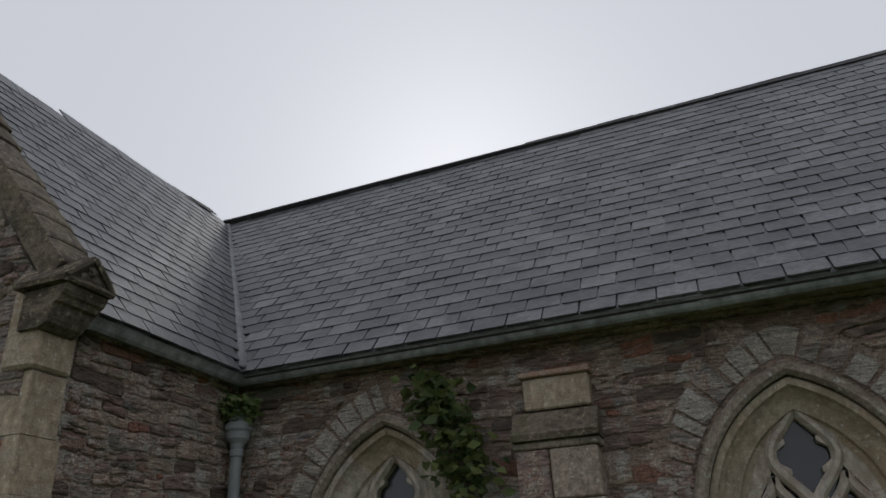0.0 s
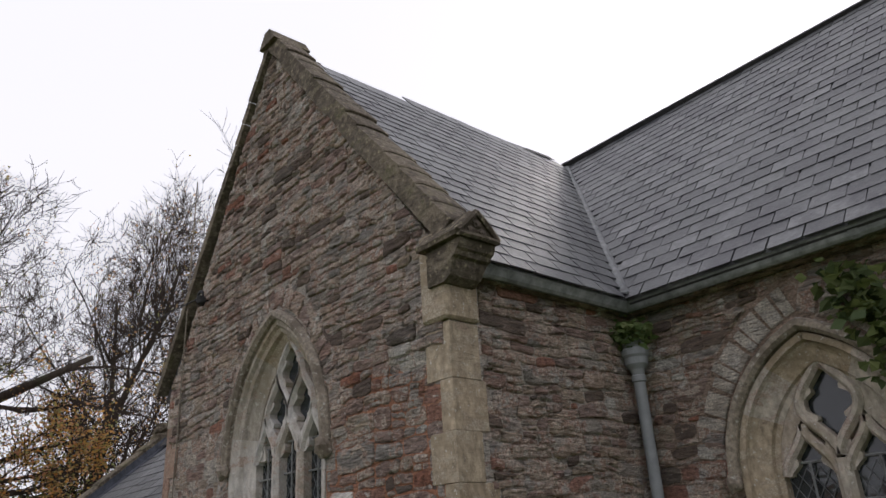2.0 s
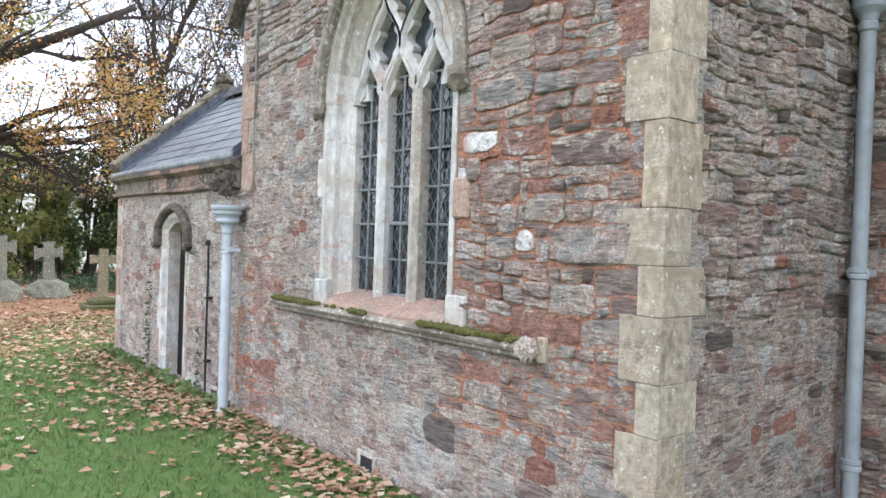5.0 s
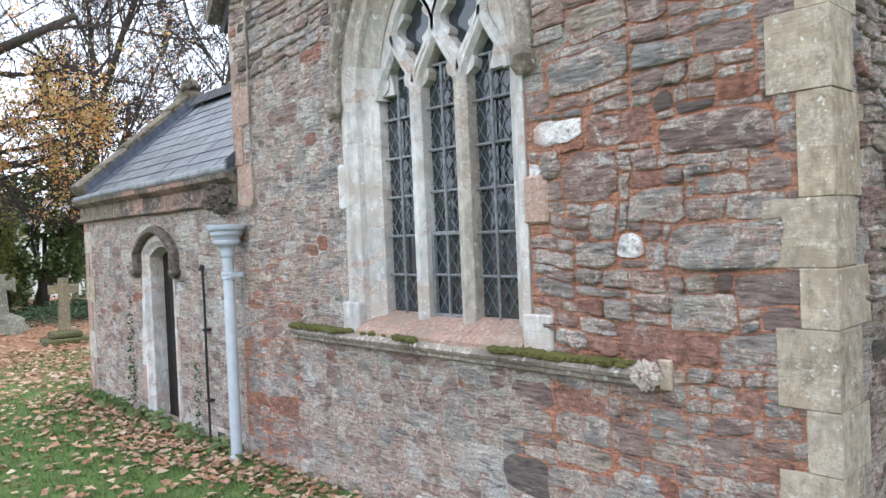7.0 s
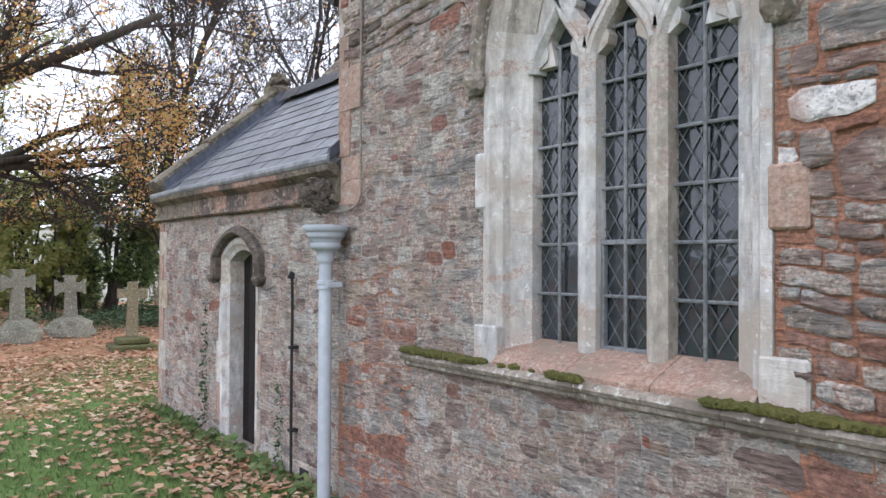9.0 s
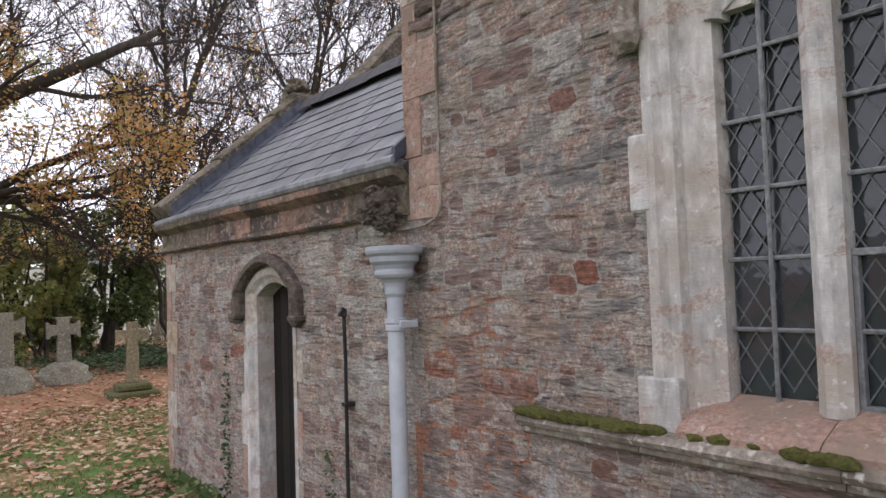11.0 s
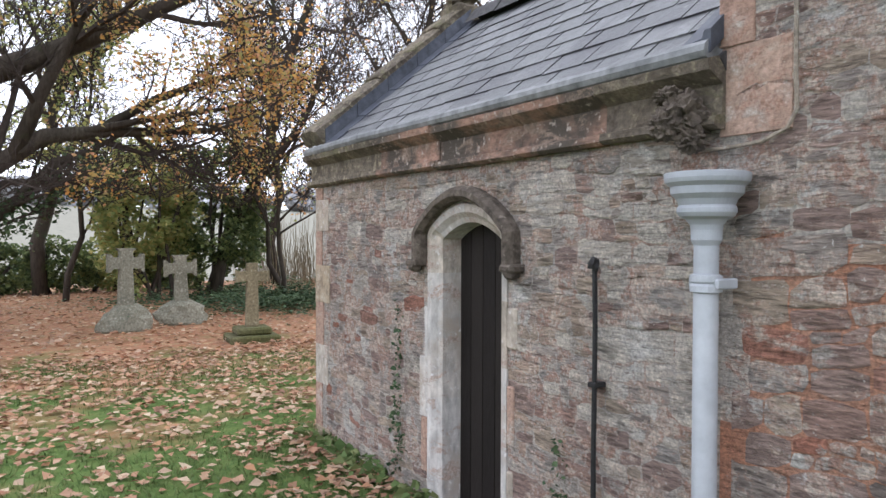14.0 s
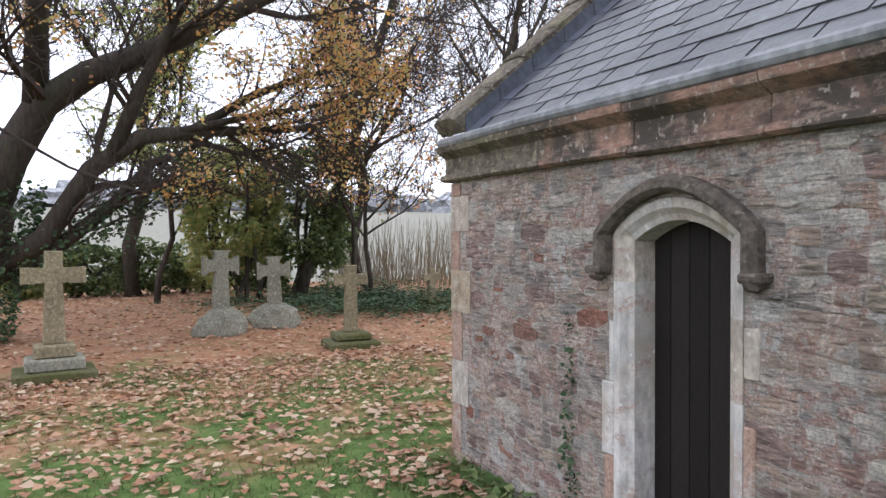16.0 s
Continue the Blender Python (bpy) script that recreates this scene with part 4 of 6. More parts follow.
# ---- dressed stone: quoins ----
def quoin_stack(name, x, y, sx, sy, z0, z1, fronts, sides, mats, label, heights=(0.19, 0.33)):
    """Corner stones; sx, sy: the ways in which the two faces run from the corner."""
    thing = empty(name, (x, y, z0))
    z, k = z0, 0
    while z < z1 - 0.08:
        h = min(rng.uniform(*heights), z1 - z)
        lf, ls = fronts[k % 2] * rng.uniform(0.85, 1.15), sides[k % 2] * rng.uniform(0.9, 1.1)
        e = 0.008 + rng.uniform(0, 0.006)
        b = Build()
        xa, xb = sorted((x - sx * e, x + sx * lf))
        ya, yb = sorted((y - sy * e, y + sy * ls))
        b.box(xa, xb, ya, yb, z + 0.0008, z + h - 0.0008, rng.uniform(0.002, 0.0045))
        ob = make("quoin", b, mats[rng.randrange(len(mats))], thing)
        ob.matrix_parent_inverse = Matrix.Translation((-x, -y, -z0))
        z += h
        k += 1
    return tagged(thing, label, "quoins", kind="structure")


quoin_stack("quoins_gable_east", 0.0, 0.0, -1, 1, -0.15, 3.17, (0.25, 0.12), (0.22, 0.31), [QUOIN], "buff limestone quoins with white lichen at the gable corner", (0.22, 0.40))
quoin_stack("quoins_gable_west", GX0, 0.0, 1, 1, 2.0, 3.5, (0.27, 0.12), (0.3, 0.3), [REDSTONE, REDSTONE, LIMESTONE], "weathered red and white quoins above the vestry roof", (0.22, 0.36))
quoin_stack("quoins_vestry", VX0, 0.0, 1, 1, -0.2, 2.02, (0.26, 0.13), (0.3, 0.4), [REDSTONE, QUOIN, REDSTONE, LIMESTONE], "pink and buff sandstone quoins at the vestry corner", (0.2, 0.36))

# ---- vestry cornice ----
thing = empty("cornice", (-6.5, 0, 2.03))
inv = Matrix.Translation((6.5, 0, -2.03))
prof = [(0.06, 2.03), (-0.05, 2.03), (-0.075, 2.045), (-0.07, 2.075), (-0.03, 2.085), (-0.025, 2.20), (-0.05, 2.215), (-0.105, 2.245), (-0.115, 2.285), (-0.06, 2.30), (0.06, 2.30)]
x = VX0 - 0.08
while x < GX0 - 0.02:
    x1 = min(GX0 + 0.02, x + rng.uniform(0.55, 0.95))
    b = Build()
    jy, jz = rng.gauss(0, 0.004), rng.gauss(0, 0.003)
    b.loft([[(e, d + jy, z + jz) for d, z in prof] for e in (x + 0.003, x1 - 0.003)])
    make("cornice_stone", b, CORNICE if -7.9 < x < -5.0 and rng.random() < 0.8 else WEATHERED, thing).matrix_parent_inverse = inv
    x = x1
b = Build()
b.tube([(VX0 - 0.05, -0.075, 2.315), (-7.5, -0.08, 2.325), (-6.5, -0.075, 2.322), (-5.5, -0.08, 2.322), (GX0 + 0.0, -0.075, 2.325)], [0.036, 0.04, 0.038, 0.04, 0.04], 10)
b.box(VX0 - 0.05, GX0, -0.075, 0.02, 2.30, 2.335)
make("lead_roll", b, LEAD, thing, "pale grey lead roll").matrix_parent_inverse = inv
tagged(thing, "moulded red sandstone cornice blackened with age under lead roll", "cornice", kind="structure")
thing = empty("gargoyle", (-4.645, 0.0, 2.08))
for name, at, size, seed in (("body", (-4.645, -0.10, 2.08), (0.072, 0.11, 0.085), 1), ("head", (-4.66, -0.20, 2.04), (0.052, 0.055, 0.055), 2),
                             ("crest", (-4.69, -0.14, 2.16), (0.05, 0.06, 0.035), 4), ("claw", (-4.60, -0.12, 1.985), (0.04, 0.06, 0.045), 6)):
    b = Build()
    blob(b, at, size, seed, 0.5, 4, freq=7)
    make(name, b, CARVED, thing).matrix_parent_inverse = Matrix.Translation((4.645, 0.0, -2.08))
tagged(thing, "worn dark carved stone boss at the cornice end", "gargoyle")

# ---- windows and the door ----
def swept(b, path, prof, y0, normals=None, mat=0):
    """Sweeps a profile of (outwards, depth) along a path in the x, z plane."""
    rings = []
    n = len(path)
    for k, (x, z) in enumerate(path):
        a, c = path[max(0, k - 1)], path[min(n - 1, k + 1)]
        t = Vector((c[0] - a[0], c[1] - a[1])).normalized()
        nx, nz = -t.y, t.x
        rings.append([(x + nx * u, y0 + d, z + nz * u) for u, d in prof])
    b.loft(rings, True, True, mat)


def stones_along(path, length):
    """Cuts a path into runs of about the length given."""
    dense = []
    for (x0, z0), (x1, z1) in zip(path, path[1:]):
        k = max(1, int(math.hypot(x1 - x0, z1 - z0) / 0.06))
        dense += [(x0 + (x1 - x0) * j / k, z0 + (z1 - z0) * j / k) for j in range(k)]
    dense.append(path[-1])
    runs, cur, ln, want = [], [dense[0]], 0.0, length * rng.uniform(0.8, 1.2)
    for p, q in zip(dense, dense[1:]):
        ln += math.hypot(q[0] - p[0], q[1] - p[1])
        cur.append(q)
        if ln >= want:
            runs.append(cur)
            cur, ln, want = [q], 0.0, length * rng.uniform(0.8, 1.2)
    if len(cur) > 1:
        runs.append(cur)
    return runs


def bar(b, path, w, y0, y1, chamfer=0.02):
    """A tracery bar, chamfered towards the front."""
    h = w / 2
    swept(b, path, [(-h, y1), (-h, y0 + chamfer * 1.5), (-h * 0.35, y0), (h * 0.35, y0), (h, y0 + chamfer * 1.5), (h, y1)], 0.0)


def lights(thing, inv, y, cells, o, glass_y, saddle, pitch):
    """Glazing for each light: panes, lead lattice, saddle bars and a stanchion."""
    for x0, x1, z0, z1, head in cells:
        zs = [z0 + (z1 - z0) * k / saddle for k in range(saddle + 1)]
        mid = (x0 + x1) / 2
        for k in range(saddle):
            for xa, xb in ((x0, mid), (mid, x1)):
                b = Build()
                t = [rng.gauss(0, 0.003) for _ in range(3)]
                c = [(xa, t[0], zs[k]), (xb, t[1], zs[k]), (xb, t[1] + t[2], zs[k + 1]), (xa, t[0] + t[2], zs[k + 1])]
                b.loft([[(p[0], glass_y + p[1], p[2]) for p in c], [(p[0], glass_y + p[1] + 0.004, p[2]) for p in c]])
                make("pane", b, GLASS, thing).matrix_parent_inverse = inv
        b = Build()
        w = x1 - x0
        lean = pitch * 1.55
        for sgn in (1, -1):
            for j in range(-12, 40):
                base = z0 + j * lean
                u0, u1 = x0, x1
                za = base if sgn > 0 else base + w * lean / pitch
                zb = base + w * lean / pitch if sgn > 0 else base
                pts = []
                for q in range(9):
                    f = q / 8
                    zz = za + (zb - za) * f
                    if z0 <= zz <= z1:
                        pts.append((x0 + w * f, glass_y - 0.004, zz))
                if len(pts) > 1:
                    b.tube([pts[0], pts[-1]], 0.0035, 4)
        if b.f:
            make("lead_lattice", b, CAME, thing).matrix_parent_inverse = inv
        for z in zs[1:]:
            b = Build()
            b.tube([(x0 - 0.02, glass_y - 0.025, z), (x1 + 0.02, glass_y - 0.025, z)], 0.009, 6)
            make("saddle_bar", b, BAR_IRON, thing).matrix_parent_inverse = inv
        b = Build()
        b.tube([(mid, glass_y - 0.035, z0), (mid, glass_y - 0.035, z1)], 0.009, 6)
        make("stanchion", b, BAR_IRON, thing).matrix_parent_inverse = inv


def ogee(cx, half, z0, z1, sgn, steps=10):
    return [(cx + sgn * half * 0.5 * (1 + math.cos(math.pi * k / steps)), z0 + (z1 - z0) * k / steps) for k in range(steps + 1)]


def cell(cx, half, z0, z1, sgn, steps=16):
    return [(cx + sgn * half * 0.5 * (1 - math.cos(2 * math.pi * k / steps)), z0 + (z1 - z0) * k / steps) for k in range(steps + 1)]


def surround(thing, inv, o, y, prof, mat, length=0.33, from_z=None, name="jamb_stone", arch=None):
    for run in stones_along(o.outline(0.0, 14, from_z), length):
        b = Build()
        swept(b, run, prof, y)
        pool = mat if run[len(run) // 2][1] < o.spring + 0.1 or arch is None else arch
        make(name, b, pool[rng.randrange(len(pool))], thing).matrix_parent_inverse = inv


def hood(thing, inv, o, y, grow, drop, prof, mat, stop_size):
    path = o.outline(grow, 14, o.spring - drop)
    for run in stones_along(path, 0.42):
        b = Build()
        swept(b, run, prof, y)
        make("hood_stone", b, mat, thing).matrix_parent_inverse = inv
    for s, (x, z) in ((-1, path[0]), (1, path[-1])):
        b = Build()
        blob(b, (x + s * 0.03, y - 0.05, z - stop_size * 0.5), (stop_size * 0.75, 0.06, stop_size), 11 + s, 0.5, 2, freq=5)
        make("label_stop", b, mat, thing, "worn carved label stop").matrix_parent_inverse = inv


# swept profiles: first number to the outside of the opening (positive), second the depth
JAMB = [(0.015, -0.012), (-0.03, -0.012), (-0.05, 0.02), (-0.085, 0.035), (-0.10, 0.075), (-0.16, 0.12), (-0.20, 0.14), (-0.205, 0.24), (0.015, 0.24)]
NAVE_JAMB = [(0.015, -0.012), (-0.03, -0.012), (-0.042, 0.025), (-0.075, 0.06), (-0.12, 0.085), (-0.155, 0.10), (-0.165, 0.135), (-0.20, 0.145), (-0.205, 0.24), (0.015, 0.24)]
HOODP = [(-0.01, 0.01), (-0.01, -0.045), (0.015, -0.075), (0.05, -0.075), (0.075, -0.03), (0.075, 0.01)]

# the gable window, three lights with flowing tracery
thing = empty("window_1", (GW.cx, 0, GW.z0))
inv = Matrix.Translation((-GW.cx, 0, -GW.z0))
surround(thing, inv, GW, 0.0, JAMB, [WHITEWASH], 0.36, arch=[LIMESTONE, LIMESTONE, QUOIN])
hood(thing, inv, GW, 0.0, 0.02, -0.05, HOODP, HOOD, 0.085)
gx = GW.cx
for s in (-1, 1):
    b = Build()
    bar(b, [(gx + s * 0.2, 1.18), (gx + s * 0.2, 2.0), (gx + s * 0.2, 2.62)], 0.11, 0.10, 0.24)
    make("mullion", b, LIMESTONE if s > 0 else WHITEWASH, thing).matrix_parent_inverse = inv
TR0, TR1 = 0.11, 0.23
for c0, hw in ((gx - 0.39, 0.18), (gx, 0.18), (gx + 0.39, 0.18)):
    for s in (-1, 1):
        b = Build()
        bar(b, ogee(c0, hw, 2.60, 2.98, s), 0.07, TR0, TR1)
        make("light_head", b, WHITEWASH, thing).matrix_parent_inverse = inv
        b = Build()
        b.prism([(c0 + s * 0.17, 2.60), (c0 + s * 0.085, 2.655), (c0 + s * 0.075, 2.70), (c0 + s * 0.14, 2.82), (c0 + s * 0.18, 2.80)], TR0 + 0.03, TR1 - 0.02)
        make("cusp", b, WHITEWASH, thing).matrix_parent_inverse = inv
for c0, z0, z1, hw in ((gx - 0.2, 2.66, 3.34, 0.19), (gx + 0.2, 2.66, 3.34, 0.19), (gx, 2.98, 3.68, 0.19)):
    for s in (-1, 1):
        b = Build()
        bar(b, cell(c0, hw, z0, z1, s), 0.07, TR0, TR1)
        make("tracery_bar", b, WHITEWASH, thing).matrix_parent_inverse = inv
        for zc in (0.36, 0.62):
            z = z0 + (z1 - z0) * zc
            w = hw * 0.5 * (1 - math.cos(2 * math.pi * zc))
            b = Build()
            b.prism([(c0 + s * w, z - 0.07), (c0 + s * (w - 0.075), z - 0.012), (c0 + s * (w - 0.08), z + 0.014), (c0 + s * w, z + 0.075)], TR0 + 0.03, TR1 - 0.02)
            make("cusp", b, WHITEWASH, thing).matrix_parent_inverse = inv
for s in (-1, 1):
    b = Build()
    b.prism([(gx + s * 0.42, 2.62), (gx + s * 0.60, 2.62), (gx + s * 0.55, 2.95), (gx + s * 0.40, 3.22), (gx + s * 0.33, 3.28), (gx + s * 0.36, 3.12), (gx + s * 0.42, 2.98), (gx + s * 0.39, 2.95), (gx + s * 0.47, 2.80)], TR0 + 0.04, TR1)
    make("spandrel", b, WHITEWASH, thing).matrix_parent_inverse = inv
lights(thing, inv, 0.0, [(gx - 0.565, gx - 0.255, 1.20, 2.72, 0), (gx - 0.145, gx + 0.145, 1.20, 2.74, 0), (gx + 0.255, gx + 0.565, 1.20, 2.72, 0)], GW, 0.205, 6, 0.085)
for part_of, (x0, x1, z0, z1) in (("casement_stile", (gx - 0.145, gx - 0.125, 1.21, 1.70)), ("casement_stile", (gx + 0.125, gx + 0.145, 1.21, 1.70)), ("casement_rail", (gx - 0.145, gx + 0.145, 1.70, 1.725)), ("casement_rail", (gx - 0.145, gx + 0.145, 1.20, 1.22))):
    b = Build()
    b.box(x0, x1, 0.165, 0.20, z0, z1, 0.004)
    make(part_of, b, BAR_IRON, thing).matrix_parent_inverse = inv
b = Build()
b.prism([(gx - 0.56, 2.725), (gx + 0.56, 2.725), (gx + 0.50, 3.0), (gx + 0.36, 3.3), (gx + 0.18, 3.55), (gx, 3.70), (gx - 0.18, 3.55), (gx - 0.36, 3.3), (gx - 0.50, 3.0)], 0.212, 0.216)
make("tracery_glass", b, GLASS, thing).matrix_parent_inverse = inv
for k, (x0, x1) in enumerate(((-2.92, -2.42), (-2.42, -1.95), (-1.95, -1.50))):
    b = Build()
    b.loft([[(e, 0.25, 1.21), (e, 0.19, 1.215), (e, -0.015, 1.125), (e, -0.045, 1.10), (e, -0.045, 1.06), (e, 0.25, 1.06)] for e in (x0 + 0.002, x1 - 0.002)])
    make("sill", b, REDSTONE, thing, "sloping red sandstone sill").matrix_parent_inverse = inv
for x0, x1 in ((-3.10, -2.92), (-1.50, -1.31)):
    b = Build()
    b.box(x0, x1, -0.02, 0.2, 1.07, 1.28, 0.01)
    make("sill_end", b, WHITEWASH, thing).matrix_parent_inverse = inv
b = Build()
b.box(-1.46, -1.31, -0.022, 0.2, 1.74, 1.98, 0.01)
make("jamb_block", b, REDSTONE, thing, "pink-buff stone jamb block").matrix_parent_inverse = inv
b = Build()
b.box(-3.10, -3.0, -0.016, 0.2, 1.9, 2.2, 0.01)
make("jamb_block", b, WHITEWASH, thing).matrix_parent_inverse = inv
tagged(thing, "three-light pointed window with white stone tracery and leaded glass", "window", kind="structure")

for run in stones_along(GW.outline(0.11, 18, GW.spring + 0.75), 0.085):
    b = Build()
    deep = rng.uniform(0.10, 0.2)
    mid = run[len(run) // 2]
    swept(b, [(p[0] + (mid[0] - p[0]) * 0.14, p[1] + (mid[1] - p[1]) * 0.14) for p in run], [(0.0, 0.01), (0.005, -0.018), (deep * 0.5, -0.022), (deep, -0.012), (deep, 0.01)], 0.0)
    make("voussoir", b, RUBBLE["object"][rng.choice((0, 1, 3))], thing).matrix_parent_inverse = inv

# string course under the gable window
thing = empty("string_course", (-2.2, 0, 1.0))
inv = Matrix.Translation((2.2, 0, -1.0))
x = -3.70
while x < -0.82:
    x1 = min(-0.80, x + rng.uniform(0.5, 0.8))
    b = Build()
    b.loft([[(e, d, z) for d, z in ((0.05, 0.985), (-0.03, 0.985), (-0.05, 1.0), (-0.045, 1.02), (-0.075, 1.03), (-0.085, 1.05), (-0.06, 1.075), (0.05, 1.105))] for e in (x + 0.002, x1 - 0.002)])
    make("moulding", b, HOOD, thing).matrix_parent_inverse = inv
    x = x1
b = Build()
blob(b, (-0.765, -0.06, 1.05), (0.06, 0.052, 0.06), 21, 0.5, 4, freq=9)
make("carved_stop", b, LIMESTONE, thing, "worn carved foliage stop").matrix_parent_inverse = inv
b = Build()
b.box(-0.72, -0.66, -0.03, 0.05, 0.985, 1.12, 0.006)
make("end_block", b, QUOIN, thing).matrix_parent_inverse = inv
b = Build()
for k in range(640):
    u = -3.70 + 2.85 * rng.random()
    if rng.random() < max(0.0, min(1.0, 0.2 + 1.5 * noise.noise(Vector((u * 2.2, 0.5, 3.0))) + (0.65 if u < -3.0 or u > -1.6 else 0))):
        r = rng.uniform(0.012, 0.038)
        blob(b, (u, rng.uniform(-0.075, -0.01), 1.085), (r * 1.6, r, r * 0.7), k, 0.4, 1)
make("moss", b, MOSS, thing, "cushions of yellow-green moss").matrix_parent_inverse = inv
tagged(thing, "moulded stone string course thick with moss under the window", "string course", kind="structure")

# nave windows, two lights with a quatrefoil
def nave_window(name, o):
    thing = empty(name, (o.cx, NAVE_Y, o.z0))
    inv = Matrix.Translation((-o.cx, -NAVE_Y, -o.z0))
    c, y = o.cx, NAVE_Y
    surround(thing, inv, o, y, NAVE_JAMB, [QUOIN, LIMESTONE, QUOIN], 0.34)
    hood(thing, inv, o, y, 0.03, 0.0, HOODP, HOOD, 0.07)
    b = Build()
    bar(b, [(c, 1.2), (c, 1.7), (c, 2.22)], 0.11, y + 0.10, y + 0.24)
    make("mullion", b, LIMESTONE, thing).matrix_parent_inverse = inv
    for s in (-1, 1):
        for t in (-1, 1):
            b = Build()
            bar(b, ogee(c + s * 0.205, 0.17, 2.14, 2.46, t), 0.065, y + TR0, y + TR1)
            make("light_head", b, LIMESTONE, thing).matrix_parent_inverse = inv
            b = Build()
            q = c + s * 0.205
            b.prism([(q + t * 0.16, 2.13), (q + t * 0.08, 2.20), (q + t * 0.075, 2.23), (q + t * 0.13, 2.33), (q + t * 0.165, 2.30)], y + TR0 + 0.03, y + TR1 - 0.02)
            make("cusp", b, LIMESTONE, thing).matrix_parent_inverse = inv
        b = Build()
        bar(b, cell(c, 0.19, 2.24, 2.92, s), 0.07, y + TR0, y + TR1)
        make("tracery_bar", b, LIMESTONE, thing).matrix_parent_inverse = inv
        for zc in (0.36, 0.63):
            z = 2.24 + 0.68 * zc
            w = 0.095 * (1 - math.cos(2 * math.pi * zc))
            b = Build()
            b.prism([(c + s * w, z - 0.06), (c + s * (w - 0.07), z - 0.012), (c + s * (w - 0.07), z + 0.014), (c + s * w, z + 0.06)], y + TR0 + 0.03, y + TR1 - 0.02)
            make("cusp", b, LIMESTONE, thing).matrix_parent_inverse = inv
        b = Build()
        b.prism([(c + s * 0.37, 2.14), (c + s * 0.43, 2.16), (c + s * 0.38, 2.45), (c + s * 0.22, 2.72), (c + s * 0.17, 2.62), (c + s * 0.20, 2.5), (c + s * 0.3, 2.35)], y + TR0 + 0.04, y + TR1)
        make("spandrel", b, LIMESTONE, thing).matrix_parent_inverse = inv
    lights(thing, inv, y, [(c - 0.39, c - 0.05, 1.20, 2.22, 0), (c + 0.05, c + 0.39, 1.20, 2.22, 0)], o, y + 0.205, 4, 0.085)
    b = Build()
    b.prism([(c - 0.42, 2.225), (c + 0.42, 2.225), (c + 0.36, 2.45), (c + 0.22, 2.7), (c, 2.92), (c - 0.22, 2.7), (c - 0.36, 2.45)], y + 0.212, y + 0.216)
    make("tracery_glass", b, GLASS, thing).matrix_parent_inverse = inv
    b = Build()
    b.loft([[(e, y + d, z) for d, z in ((0.25, 1.20), (0.19, 1.205), (-0.01, 1.12), (-0.03, 1.10), (-0.03, 1.06), (0.25, 1.06))] for e in (c - 0.62, c + 0.62)])
    make("sill", b, REDSTONE, thing).matrix_parent_inverse = inv
    for s in (-1, 1):
        b = Build()
        xa, xb = sorted((c + s * 0.60, c + s * 0.78))
        b.box(xa, xb, y - 0.016, y + 0.15, 1.62, 1.92, 0.01)
        make("jamb_block", b, REDSTONE, thing).matrix_parent_inverse = inv
    # relieving arch of rough voussoirs over the hood
    path = o.outline(0.125, 18, o.spring + 0.3)
    runs = stones_along(path, 0.085)
    for k, run in enumerate(runs):
        b = Build()
        deep = rng.uniform(0.15, 0.24)
        shrink = [(p[0] + (run[len(run) // 2][0] - p[0]) * 0.16, p[1] + (run[len(run) // 2][1] - p[1]) * 0.16) for p in run]
        swept(b, shrink, [(0.0, 0.01), (0.005, -0.016), (deep * 0.5, -0.02), (deep, -0.01), (deep, 0.01)], y)
        make("voussoir", b, RUBBLE["object"][rng.choice((0, 6, 6))], thing).matrix_parent_inverse = inv
    return tagged(thing, "two-light pointed nave window with buff tracery and rough arch stones", "window", kind="structure")


nave_window("window_2", NW1)
nave_window("window_3", NW2)
b = Build()
b.loft([[(e, NAVE_Y + d, z) for d, z in ((0.05, 1.0), (-0.03, 1.0), (-0.05, 1.02), (-0.07, 1.035), (-0.07, 1.055), (0.05, 1.10))] for e in (0.02, NAVE_X1)])
tagged(make("string_course_nave", b, HOOD), "dark moulded string course along the nave wall", "string course", kind="structure")

# buttress strip between the nave windows
thing = empty("buttress", (2.64, NAVE_Y, 0))
inv = Matrix.Translation((-2.64, -NAVE_Y, 0))
z = -0.15
k = 0
while z < 2.76:
    h = rng.uniform(0.2, 0.34)
    h = min(h, 2.78 - z)
    cut = 2.62 + rng.uniform(-0.08, 0.08)
    for x0, x1 in (((2.35, cut), (cut, 2.90)) if k % 2 else ((2.33, 2.92),)):
        b = Build()
        b.box(x0 + 0.004, x1 - 0.004, NAVE_Y - 0.20, NAVE_Y + 0.02, z + 0.004, z + h - 0.004, 0.01)
        make("buttress_stone", b, (BUFF_DARK, HOOD, RUBBLE["object"][1])[rng.randrange(3)], thing).matrix_parent_inverse = inv
    z += h
    k += 1
b = Build()
b.loft([[(e, NAVE_Y + d, z) for d, z in ((0.02, 2.78), (-0.24, 2.78), (-0.25, 2.82), (-0.22, 2.84), (-0.13, 2.98), (0.02, 3.0))] for e in (2.34, 2.92)])
make("weathering", b, WEATHERED, thing).matrix_parent_inverse = inv
b = Build()
b.box(2.42, 2.88, NAVE_Y - 0.12, NAVE_Y + 0.02, 3.0, 3.22, 0.012)
make("buttress_stone", b, QUOIN, thing).matrix_parent_inverse = inv
b = Build()
b.box(2.40, 2.90, NAVE_Y - 0.15, NAVE_Y + 0.02, 3.222, 3.262, 0.008)
make("cap", b, REDSTONE, thing).matrix_parent_inverse = inv
tagged(thing, "flat buttress of yellow and grey dressed stone between nave windows", "buttress", kind="structure")

